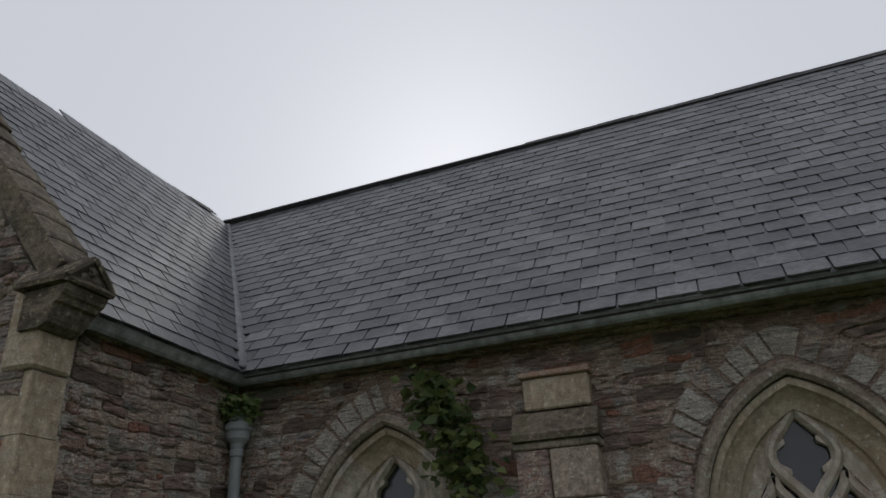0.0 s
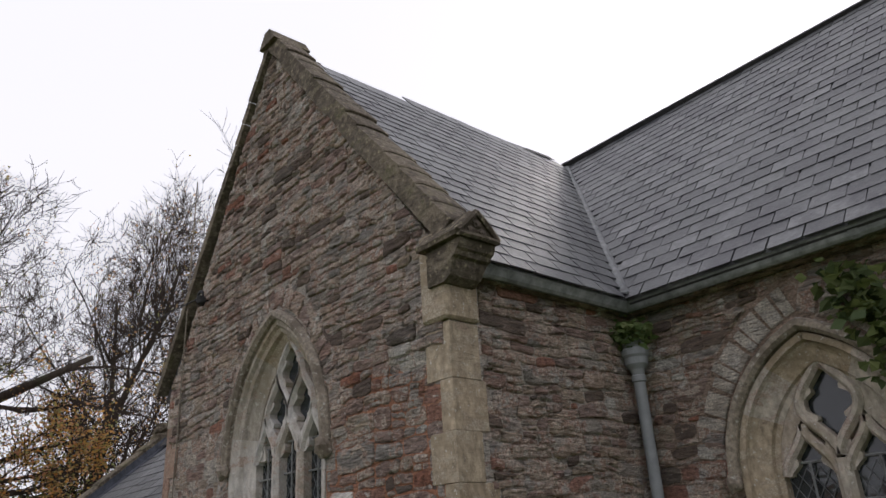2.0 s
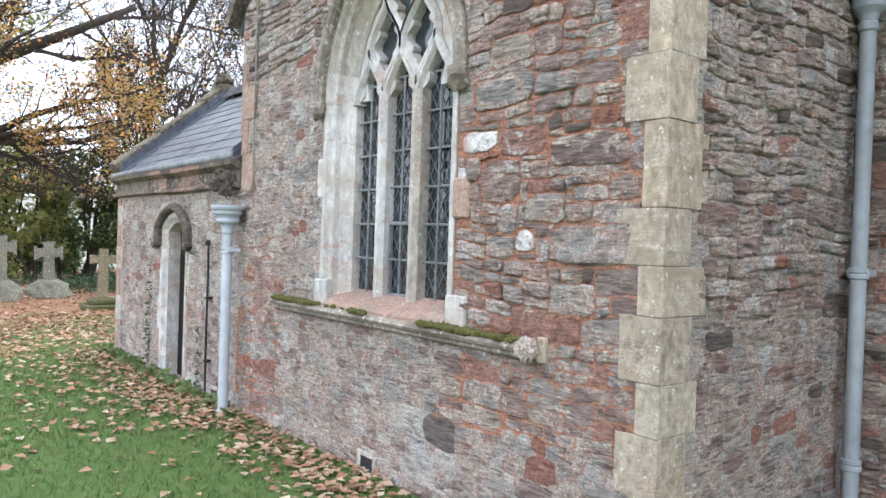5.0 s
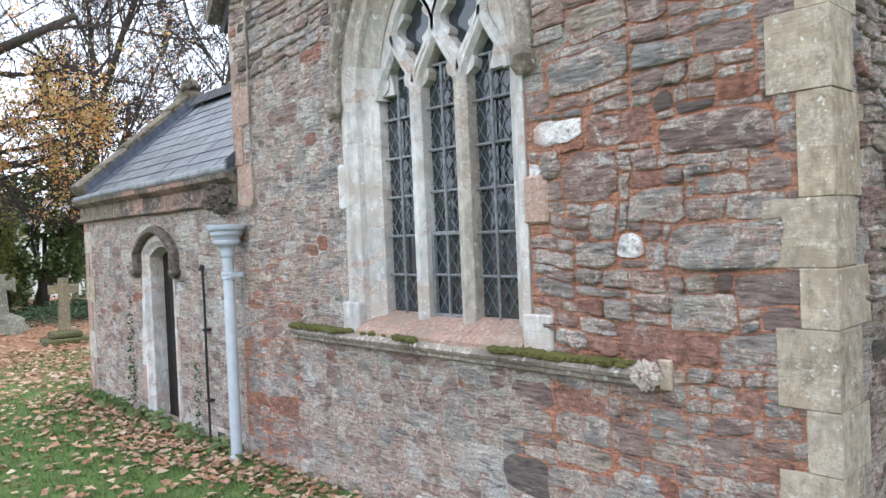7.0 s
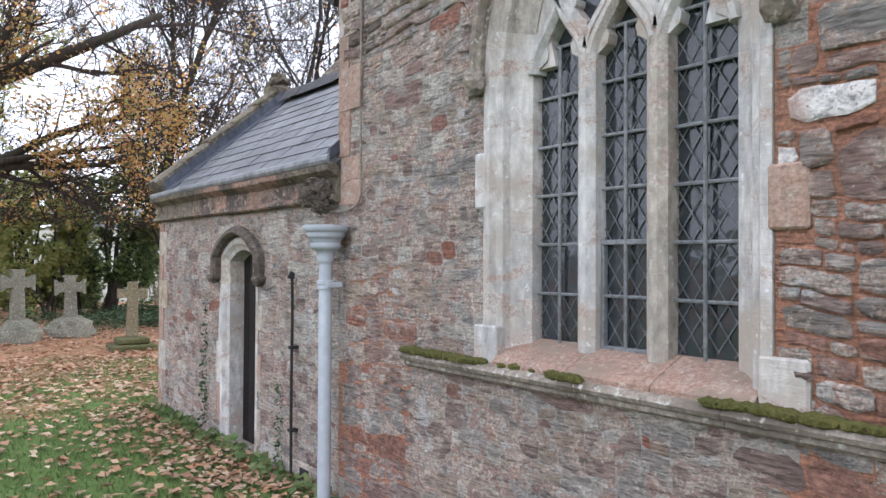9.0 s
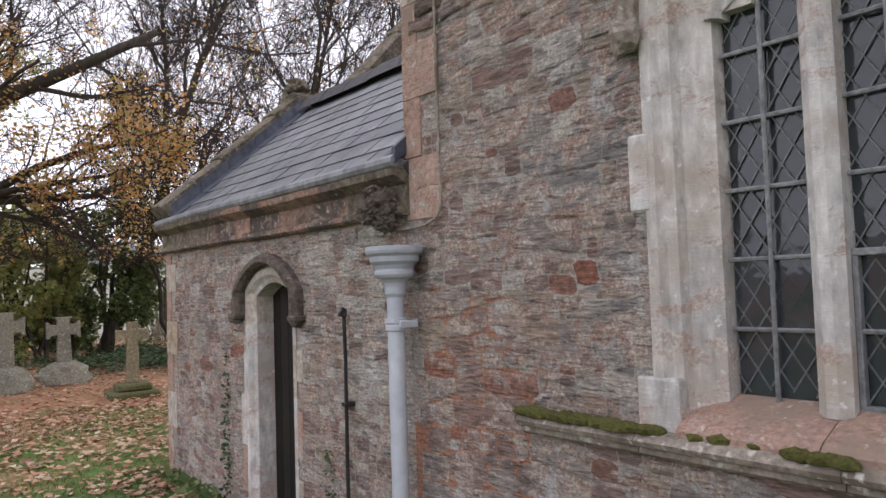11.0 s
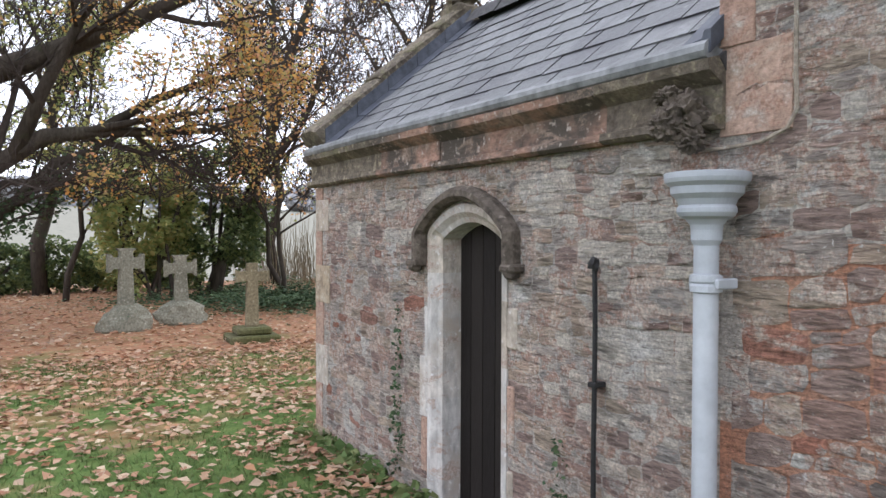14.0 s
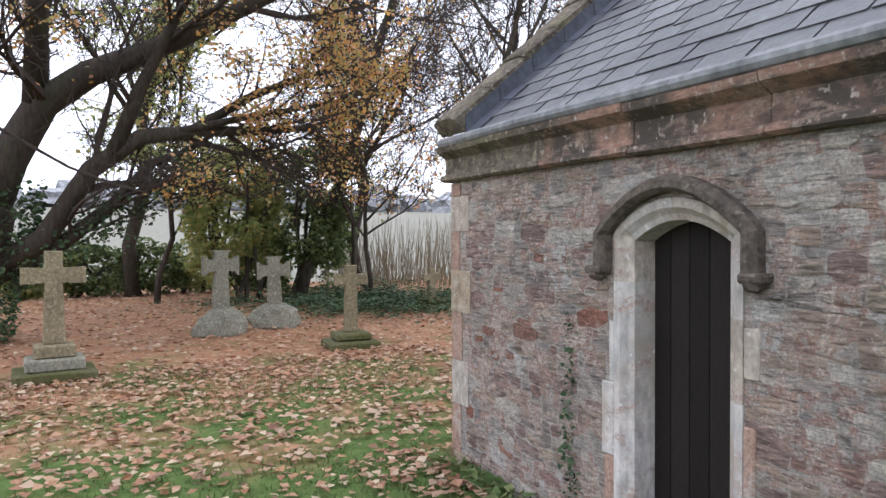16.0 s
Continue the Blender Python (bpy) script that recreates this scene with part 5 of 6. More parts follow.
# the vestry door
thing = empty("door_1", (DOOR.cx, 0, -0.1))
inv = Matrix.Translation((-DOOR.cx, 0, 0.1))
DJ = [(0.045, -0.012), (0.0, -0.012), (-0.03, 0.02), (-0.06, 0.035), (-0.065, 0.24), (0.045, 0.24)]
surround(thing, inv, DOOR, 0.0, DJ, [WHITEWASH, WHITEWASH, LIMESTONE], 0.34, -0.12)
dp = [(-0.01, 0.01), (-0.01, -0.05), (0.012, -0.085), (0.045, -0.085), (0.07, -0.05), (0.07, 0.01)]
for run in stones_along(DOOR.outline(0.08, 14, 1.46), 0.4):
    b = Build()
    swept(b, run, dp, 0.0)
    make("hood_stone", b, CARVED, thing).matrix_parent_inverse = inv
for s in (-1, 1):
    b = Build()
    xs0 = DOOR.cx + s * 0.50
    b.box(xs0 - 0.06, xs0 + 0.06, -0.095, 0.01, 1.43, 1.475, 0.012)
    blob(b, (xs0, -0.05, 1.425), (0.05, 0.05, 0.035), 31 + s, 0.4, 2)
    make("label_stop", b, CARVED, thing).matrix_parent_inverse = inv
for x0, x1, z0, z1, m in ((-6.80, -6.70, 0.47, 0.86, WHITEWASH), (-6.74, -6.70, 0.86, 1.18, WHITEWASH), (-6.78, -6.70, 0.12, 0.468, REDSTONE), (-5.88, -5.82, 0.50, 0.82, REDSTONE), (-5.88, -5.80, 1.02, 1.24, LIMESTONE), (-5.88, -5.83, 0.05, 0.36, LIMESTONE)):
    b = Build()
    b.box(x0, x1, -0.014, 0.1, z0, z1, 0.008)
    make("jamb_block", b, m, thing).matrix_parent_inverse = inv
nb = 5
for k in range(nb):
    x0 = DOOR.cx - 0.315 + 0.63 * k / nb
    x1 = x0 + 0.63 / nb
    top = lambda x: DOOR.spring + 0.13 * (1 - (min(1.0, abs(x - DOOR.cx) / 0.36)) ** 2.1)
    b = Build()
    poly = [(x0 + 0.003, -0.08), (x1 - 0.003, -0.08), (x1 - 0.003, top(x1)), ((x0 + x1) / 2, top((x0 + x1) / 2)), (x0 + 0.003, top(x0))]
    b.prism(poly, 0.17, 0.21)
    make("door_board", b, DOOR_WOOD, thing).matrix_parent_inverse = inv
b = Build()
b.box(DOOR.cx - 0.36, DOOR.cx + 0.36, 0.212, 0.24, -0.1, 1.74)
make("door_backing", b, DOOR_WOOD, thing).matrix_parent_inverse = inv
b = Build()
b.tube([(DOOR.cx + 0.27, 0.165, 0.80), (DOOR.cx + 0.27, 0.14, 0.78), (DOOR.cx + 0.275, 0.13, 0.74), (DOOR.cx + 0.27, 0.14, 0.70), (DOOR.cx + 0.265, 0.15, 0.74)], 0.008, 6)
b.box(DOOR.cx + 0.255, DOOR.cx + 0.29, 0.155, 0.17, 0.72, 0.84, 0.004)
make("door_handle", b, BLACK_IRON, thing).matrix_parent_inverse = inv
b = Build()
b.box(DOOR.cx - 0.42, DOOR.cx + 0.42, -0.16, 0.25, -0.22, -0.055, 0.02)
make("threshold", b, HOOD, thing, "worn stone doorstep").matrix_parent_inverse = inv
tagged(thing, "narrow arched plank door, black-stained, in a pale stone surround", "door", kind="structure")

# iron hook and its wire, high on the gable
thing = empty("wall_hook", (-3.74, -0.02, 4.38))
inv = Matrix.Translation((3.74, 0.02, -4.38))
b = Build()
b.tube([(-3.74, 0.02, 4.38), (-3.74, -0.10, 4.38)], 0.012, 6)
b.tube([(-3.74 + 0.07 * math.cos(a), -0.10, 4.40 + 0.07 * math.sin(a)) for a in (k * 0.6 for k in range(10))], 0.014, 6)
make("ring", b, BLACK_IRON, thing).matrix_parent_inverse = inv
b = Build()
blob(b, (-3.70, -0.10, 4.36), (0.05, 0.05, 0.06), 9, 0.4, 2)
make("insulator", b, BLACK_IRON, thing).matrix_parent_inverse = inv
tagged(thing, "black iron wall hook with insulators holding an overhead wire", "hook")
b = Build()
b.tube([(-3.74 - 28 * f, -0.1 - 4 * f, 4.40 + 1.2 * f - 2.0 * f * (1 - f)) for f in (k / 16 for k in range(17))], 0.008, 5)
tagged(make("overhead_wire", b, BLACK_IRON), "thin black overhead wire running to the trees", "wire")
# air bricks low in the walls
for x, z in ((-2.32, 0.05), (-5.05, 0.02)):
    b = Build()
    b.box(x - 0.11, x + 0.11, -0.012, 0.03, z - 0.06, z + 0.07, 0.008, 0)
    # A thin black block on the face stands in for the hole's darkness.
    b.box(x - 0.05, x + 0.09, -0.016, 0.03, z - 0.045, z + 0.035, 0.0, 1)
    tagged(make("air_brick", b, [LIMESTONE, BLACK_IRON]), "pale stone air vent low in the wall", "vent")

# ---- rubble facing, last of the structure ----
def blocks(box, courses, long, r):
    """Divides a rectangle at random into stones that break joint with one another."""
    stack, out = [box], []
    while stack:
        u0, u1, z0, z1 = stack.pop()
        w, h = u1 - u0, z1 - z0
        f = r.uniform(0.32, 0.68)
        thin = 0.62 if z0 > 2.95 else 1.0
        if h > r.uniform(*courses) * 1.25 * thin and (h > 0.5 or w < h * r.uniform(1.2, long * 1.4)):
            m = z0 + h * f
            stack += [(u0, u1, z0, m), (u0, u1, m, z1)]
        elif w > max(0.13, h * r.uniform(0.7, 1.5) * long / thin):
            m = u0 + w * f
            stack += [(u0, m, z0, z1), (m, u1, z0, z1)]
        elif h > courses[1] * 1.2 * thin:
            m = z0 + h * f
            stack += [(u0, u1, z0, m), (u0, u1, m, z1)]
        else:
            out.append((u0, u1, z0, z1))
    return out


def without(cell, hole):
    """What is left of one rectangle round another."""
    u0, u1, z0, z1 = cell
    a0, a1, c0, c1 = hole
    if a0 >= u1 or a1 <= u0 or c0 >= z1 or c1 <= z0:
        return [cell]
    left = [(u0, min(a0, u1), z0, z1), (max(a1, u0), u1, z0, z1), (max(a0, u0), min(a1, u1), z0, c0), (max(a0, u0), min(a1, u1), c1, z1)]
    return [q for q in left if q[1] - q[0] > 0.03 and q[3] - q[2] > 0.022]


def worn_corners(cell, r):
    """The outline of a block with its corners knocked off."""
    u0, u1, z0, z1 = cell
    m = min(u1 - u0, z1 - z0)
    w = u1 - u0
    out = []
    for u, z, su, sz, first in ((u0, z0, 1, 1, False), (u1, z0, -1, 1, True), (u1, z1, -1, -1, False), (u0, z1, 1, -1, True)):
        a, c = min(w * 0.3, m * r.uniform(0.05, 0.7)), m * r.uniform(0.04, 0.26)
        p, q = (u, z + sz * c), (u + su * a, z)
        out += [q, p] if first else [p, q]
    return out


def bedding(u, z, seed):
    """How far the beds wander from the level."""
    du = 0.035 * noise.noise(Vector((u * 1.3, z * 2.2, seed + 3.0)))
    dz = 0.075 * noise.noise(Vector((u * 0.9, z * 0.8, seed))) + 0.028 * noise.noise(Vector((u * 3.2, z * 3.0, seed)))
    return du, dz


def rough_outline(poly, gap, seed, r, bend):
    """Shrinks an outline by the joint, divides its sides and makes them uneven."""
    cu, cz = sum(p[0] for p in poly) / len(poly), sum(p[1] for p in poly) / len(poly)
    out = []
    for k, p in enumerate(poly):
        q = poly[(k + 1) % len(poly)]
        ln = math.hypot(q[0] - p[0], q[1] - p[1])
        n = max(1, min(6, int(ln / 0.042)))
        for j in range(n):
            f = (j + (0.12 if j == 0 else 0.0)) / n
            u, z = p[0] + (q[0] - p[0]) * f, p[1] + (q[1] - p[1]) * f
            u2 = u + bend * 1.2 * noise.noise(Vector((u * 7, z * 9, seed))) + r.gauss(0, 0.0025)
            z2 = z + bend * noise.noise(Vector((u * 6, z * 11, seed + 9.0))) + bend * 0.5 * noise.noise(Vector((u * 19, z * 23, seed))) + r.gauss(0, 0.0015)
            su, sz = cu - u2, cz - z2
            m = max(0.02, math.hypot(su, sz))
            out.append((u2 + su / m * gap, z2 + sz / m * gap * 1.05))
    return out


def stone_shape(poly, put, proud, r):
    """A rough, split-faced stone from its outline in u, z."""
    n = len(poly)
    cu, cz = sum(p[0] for p in poly) / n, sum(p[1] for p in poly) / n
    lean = r.gauss(0, 0.10) * proud / 0.02
    v = [put(u, 0.012, z) for u, z in poly]
    v += [put(u, -proud * r.uniform(0.35, 0.75), z) for u, z in poly]
    for share, low in ((0.0, 0.9), (0.5, 1.0)):
        for u, z in poly:
            ln = math.hypot(cu - u, cz - z)
            k = min(0.4, 0.010 / max(ln, 0.01) + 0.04) if share == 0.0 else share
            v.append(put(u + (cu - u) * k, -proud * r.uniform(low - 0.12, low + 0.22) + lean * (z - cz) * 0.5, z + (cz - z) * k))
    v.append(put(cu, -proud * r.uniform(0.95, 1.25), cz))
    f = []
    for a in (0, 1, 2):
        for k in range(n):
            j = (k + 1) % n
            f.append((a * n + k, a * n + j, (a + 1) * n + j, (a + 1) * n + k))
    f += [(3 * n + k, 3 * n + (k + 1) % n, 4 * n) for k in range(n)]
    return v, f


def facing(wall, put, limits, z_top, holes, grow, pick, relief, near, seed, courses=(0.07, 0.16), long=2.5, marks=(), joint=(0.001, 0.006)):
    """Random rubble brought to rough courses; marks are single large stones (u, z, half width, half height, kind)."""
    r = random.Random(seed)
    ends = [limits(z) for z in (0.0, 1.5, 3.0)]
    u0, u1 = min(e[0] for e in ends), max(e[1] for e in ends)
    stones = [(q, None) for q in blocks((u0 - 0.1, u1 + 0.1, -0.4, z_top + 0.15), courses, long, r)]
    for u, z, a, c, kind in marks:
        du, dz = bedding(u, z, seed)
        own = (u - du - a, u - du + a, z - dz - c, z - dz + c)
        stones = [(p, k) for q, k in stones for p in (without(q, own) if k is None else [q])] + [(own, kind)]
    rest = Build()
    made = 0
    for cell, forced in stones:
        poly = [(u + bedding(u, z, seed)[0], z + bedding(u, z, seed)[1]) for u, z in worn_corners(cell, r)]
        mu, mz = sum(p[0] for p in poly) / len(poly), sum(p[1] for p in poly) / len(poly)
        lo, hi = limits(mz)
        if not lo < mu < hi or any(abs(mu - o.cx) < o.half(mz, grow) for o in holes):
            continue
        proud = relief(mu, mz, r)
        poly = rough_outline(poly, r.uniform(*joint) + (0.003 if proud > 0.008 else 0.0), seed, r, 0.017)
        fitted = []
        for u, z in poly:
            for o in holes:
                w = o.half(z, grow)
                if w > 0 and abs(u - o.cx) < w:
                    if z > o.spring + o.rise * 0.55:
                        while abs(u - o.cx) < o.half(z, grow):
                            z += 0.01
                    else:
                        u = o.cx + (w if mu > o.cx else -w)
            lo, hi = limits(z)
            fitted.append((min(max(u, lo + 0.002), hi - 0.002), min(z, z_top)))
        if max(p[0] for p in fitted) - min(p[0] for p in fitted) < 0.03 or max(p[1] for p in fitted) - min(p[1] for p in fitted) < 0.02:
            continue
        v, f = stone_shape(fitted, put, proud, r)
        kind = forced if forced is not None else pick(mu, mz, r)
        if made < 300 and near(mu, mz):
            b = Build()
            b.block(v, f)
            make("stone", b, RUBBLE["object"][kind], wall)
            made += 1
        else:
            rest.block(v, f, kind)
    ob = make("rubble_facing", rest, RUBBLE["island"], wall)
    tagged(ob, kind="stuff")


def weighted(r, w):
    t = r.random() * sum(w)
    for k, x in enumerate(w):
        t -= x
        if t <= 0:
            return k
    return 0


def pick_gable(u, z, r):
    if z > 3.1:
        return weighted(r, (0.5, 0.2, 0.04, 0.2, 0.1, 0.0))
    if red_earth(u, z):
        return weighted(r, (0.40, 0.36, 0.16, 0.08, 0.02, 0.0))
    return weighted(r, (0.42, 0.22, 0.02, 0.30, 0.0, 0.0, 0.14))


def relief_gable(u, z, r):
    if z > 3.0:
        return r.uniform(0.008, 0.028)
    if u > -0.22 or (u < -4.2 and z > 1.9):
        return r.uniform(0.001, 0.006)
    if u > -0.4 or -1.6 < u < -1.4:
        return r.uniform(0.003, 0.012)
    if u > -2.0 and red_earth(u, z):
        return r.uniform(0.008, 0.026) if z > 1.05 else r.uniform(0.002, 0.010)
    return r.uniform(0.001, 0.009)


def clear_of_quoins(limits, a, c):
    return lambda z: (limits(z)[0] + (a if z < 3.3 else 0.0), limits(z)[1] - (c if z < 3.3 else 0.0))


MARKS = ((-1.25, 2.18, 0.155, 0.065, 5), (-1.40, 2.005, 0.055, 0.04, 5), (-0.90, 2.16, 0.17, 0.075, 2), (-0.86, 1.62, 0.07, 0.055, 5),
         (-1.06, 1.95, 0.16, 0.115, 1), (-0.72, 1.79, 0.13, 0.075, 0), (-1.16, 0.61, 0.16, 0.065, 3), (-0.30, 1.19, 0.15, 0.065, 0),
         (-0.42, 1.60, 0.24, 0.10, 0), (-0.44, 2.09, 0.25, 0.08, 1), (-1.06, 2.44, 0.22, 0.085, 0), (-1.47, 0.88, 0.15, 0.05, 1),
         (-3.33, 1.68, 0.06, 0.06, 2), (-3.43, 2.42, 0.075, 0.05, 2), (-3.75, 2.36, 0.18, 0.09, 3), (-3.55, 1.85, 0.20, 0.075, 0),
         (-3.72, 1.47, 0.22, 0.10, 3), (-3.45, 2.16, 0.22, 0.07, 0), (-3.30, 1.42, 0.2, 0.07, 0), (-3.1, 0.5, 0.2, 0.08, 3))
facing(wall_gable, front, clear_of_quoins(gable_limits, 0.05, 0.05), APEX[1] - 0.3, [GW], 0.035, pick_gable, relief_gable,
       lambda u, z: (-1.4 < u and 0.5 < z < 2.7) or (-3.9 < u < -3.1 and 0.6 < z < 2.4), 3, (0.07, 0.15), 2.6, MARKS)
facing(wall_vestry, front, lambda z: (VX0 + 0.2, GX0), 2.02, [DOOR], 0.05, lambda u, z, r: weighted(r, (0.42, 0.20 - 0.1 * (z > 1.0), 0.015 + 0.14 * (u < -7.5), 0.34, 0.0, 0.0, 0.55 if u > -6.0 and z > 0.75 else 0.12)), lambda u, z, r: r.uniform(0.001, 0.012) if z > 1.2 else r.uniform(0.001, 0.006),
       lambda u, z: u > -7.8, 5, (0.055, 0.13), 3.0, ((-7.55, 1.02, 0.14, 0.045, 2), (-5.45, 1.25, 0.2, 0.09, 3), (-4.9, 1.35, 0.16, 0.08, 0), (-7.2, 0.6, 0.18, 0.08, 0), (-5.5, 0.75, 0.16, 0.05, 1)))
facing(wall_side, side_face, lambda z: (0.27, NAVE_Y - 0.01), EAVE_Z - 0.022, [], 0.0, lambda u, z, r: weighted(r, (0.26, 0.24, 0.06, 0.42, 0.03, 0.0)), lambda u, z, r: r.uniform(0.008, 0.034) if z > 1.3 else r.uniform(0.001, 0.009),
       lambda u, z: z > 0.8, 8, (0.06, 0.14), 2.6)
facing(wall_nave, nave_front, lambda z: (0.01, 6.2), EAVE_Z - 0.022, [NW1, NW2], 0.07, lambda u, z, r: weighted(r, (0.25, 0.34, 0.10, 0.2, 0.12, 0.008)), lambda u, z, r: r.uniform(0.005, 0.028),
       lambda u, z: u < 4.5 and z > 1.1, 13, (0.06, 0.14), 2.6)


# ---- gravestones ----
def at_ground(x, y, sink=0.03):
    return (x, y, ground_z(x, y) - sink)


def cross(name, x, y, turn, height, span, shaft, base, mat, label, flare=1.0, lean=0.0):
    """A churchyard cross on its base; faces the +x way before the turn."""
    thing = empty(name)
    gz = ground_z(x, y) - 0.03
    thing.matrix_basis = pose(x, y, gz, lean, 0, turn)
    z0 = 0.0
    if base == "steps":
        for k, (w, h) in enumerate(((0.92, 0.16), (0.66, 0.15), (0.46, 0.16))):
            b = Build()
            b.box(-w * 0.4, w * 0.4, -w / 2, w / 2, z0 + 0.001, z0 + h, 0.02)
            make("base_step", b, (MOSS_STONE, GRAVE_GREY, GRAVE_BUFF)[k], thing)
            z0 += h
    elif base == "mossy":
        for k, (w, h) in enumerate(((0.80, 0.14), (0.56, 0.12))):
            b = Build()
            b.box(-w * 0.45, w * 0.45, -w / 2, w / 2, z0 + 0.001, z0 + h, 0.03)
            make("base_step", b, MOSS_STONE, thing, "moss-grown base step")
            z0 += h
    else:
        b = Build()
        blob(b, (0, 0, 0.16), (0.32, 0.46, 0.34), int(abs(x * 10)), 0.28, 3, freq=3)
        make("rock_base", b, GRAVE_GREY, thing, "rough grey rockwork base")
        z0 = 0.36
    s = shaft / 2
    top = height
    arm = top - span * 0.42
    t = shaft * 0.32
    w = span / 2
    f = s * flare
    poly = [(-s * 1.25, z0), (s * 1.25, z0), (s, arm - s), (s * 1.15, arm - s * 0.9), (w - 0.05, arm - s), (w, arm - f), (w, arm + f), (w - 0.05, arm + s), (s * 1.15, arm + s * 0.9), (s, arm + s * 1.2), (s, top - 0.06), (f, top), (-f, top), (-s, top - 0.06), (-s, arm + s * 1.2), (-s * 1.15, arm + s * 0.9), (-w + 0.05, arm + s), (-w, arm + f), (-w, arm - f), (-w + 0.05, arm - s), (-s * 1.15, arm - s * 0.9), (-s, arm - s)]
    b = Build()
    inner = [(u * 0.86, arm + (v - arm) * 0.97) for u, v in poly]
    b.loft([[(-t - 0.012, u, v) for u, v in inner], [(-t, u, v) for u, v in poly], [(t, u, v) for u, v in poly], [(t + 0.012, u, v) for u, v in inner]])
    make("cross_shaft", b, mat, thing)
    return tagged(thing, label, "gravestone", "churchyard crosses")


cross("gravestone_cross", -16.7, -0.25, 8, 1.50, 0.62, 0.22, "rock", GRAVE_GREY, "pale grey stone cross on a rough rock base", 1.5)
cross("gravestone_cross", -17.3, 0.85, -4, 1.36, 0.60, 0.22, "rock", GRAVE_GREY, "pale grey stone cross on rockwork among fallen leaves", 1.5, 1.5)
cross("gravestone_cross", -14.45, 1.32, -6, 1.30, 0.52, 0.17, "mossy", GRAVE_BUFF, "small stone cross on a mossy stepped base", 1.1)
cross("gravestone_cross", -13.9, -2.75, 4, 1.62, 0.72, 0.20, "steps", GRAVE_BUFF, "tall ochre-lichened stone cross on three steps", 1.0)
cross("gravestone_cross", -19.5, 5.2, 10, 1.0, 0.5, 0.16, "mossy", GRAVE_BUFF, "small brown stone cross near the ivy", 1.0)

# ---- plants ----
def leaf_at(b, p, size, r, flat=False):
    """One small folded leaf."""
    a = r.uniform(0, 6.283)
    if flat:
        d = Vector((math.cos(a), math.sin(a), r.uniform(-0.15, 0.2)))
        n = Vector((r.gauss(0, 0.25), r.gauss(0, 0.25), 1))
    else:
        d = Vector((math.cos(a), math.sin(a), r.uniform(-0.9, 0.3)))
        n = Vector((r.gauss(0, 1), r.gauss(0, 1), r.gauss(0, 1)))
    d.normalize()
    q = d.cross(n).normalized() * size * r.uniform(0.3, 0.45)
    d = d * size
    up = q.cross(d).normalized() * size * r.uniform(0.05, 0.2)
    p = Vector(p)
    i = len(b.v)
    b.v += [tuple(p), tuple(p + d * 0.45 + q + up), tuple(p + d), tuple(p + d * 0.5 - q + up), tuple(p + d * 0.5)]
    b.f += [(i, i + 4, i + 1), (i + 1, i + 4, i + 2), (i + 2, i + 4, i + 3), (i + 3, i + 4, i)]
    b.m += [0] * 4


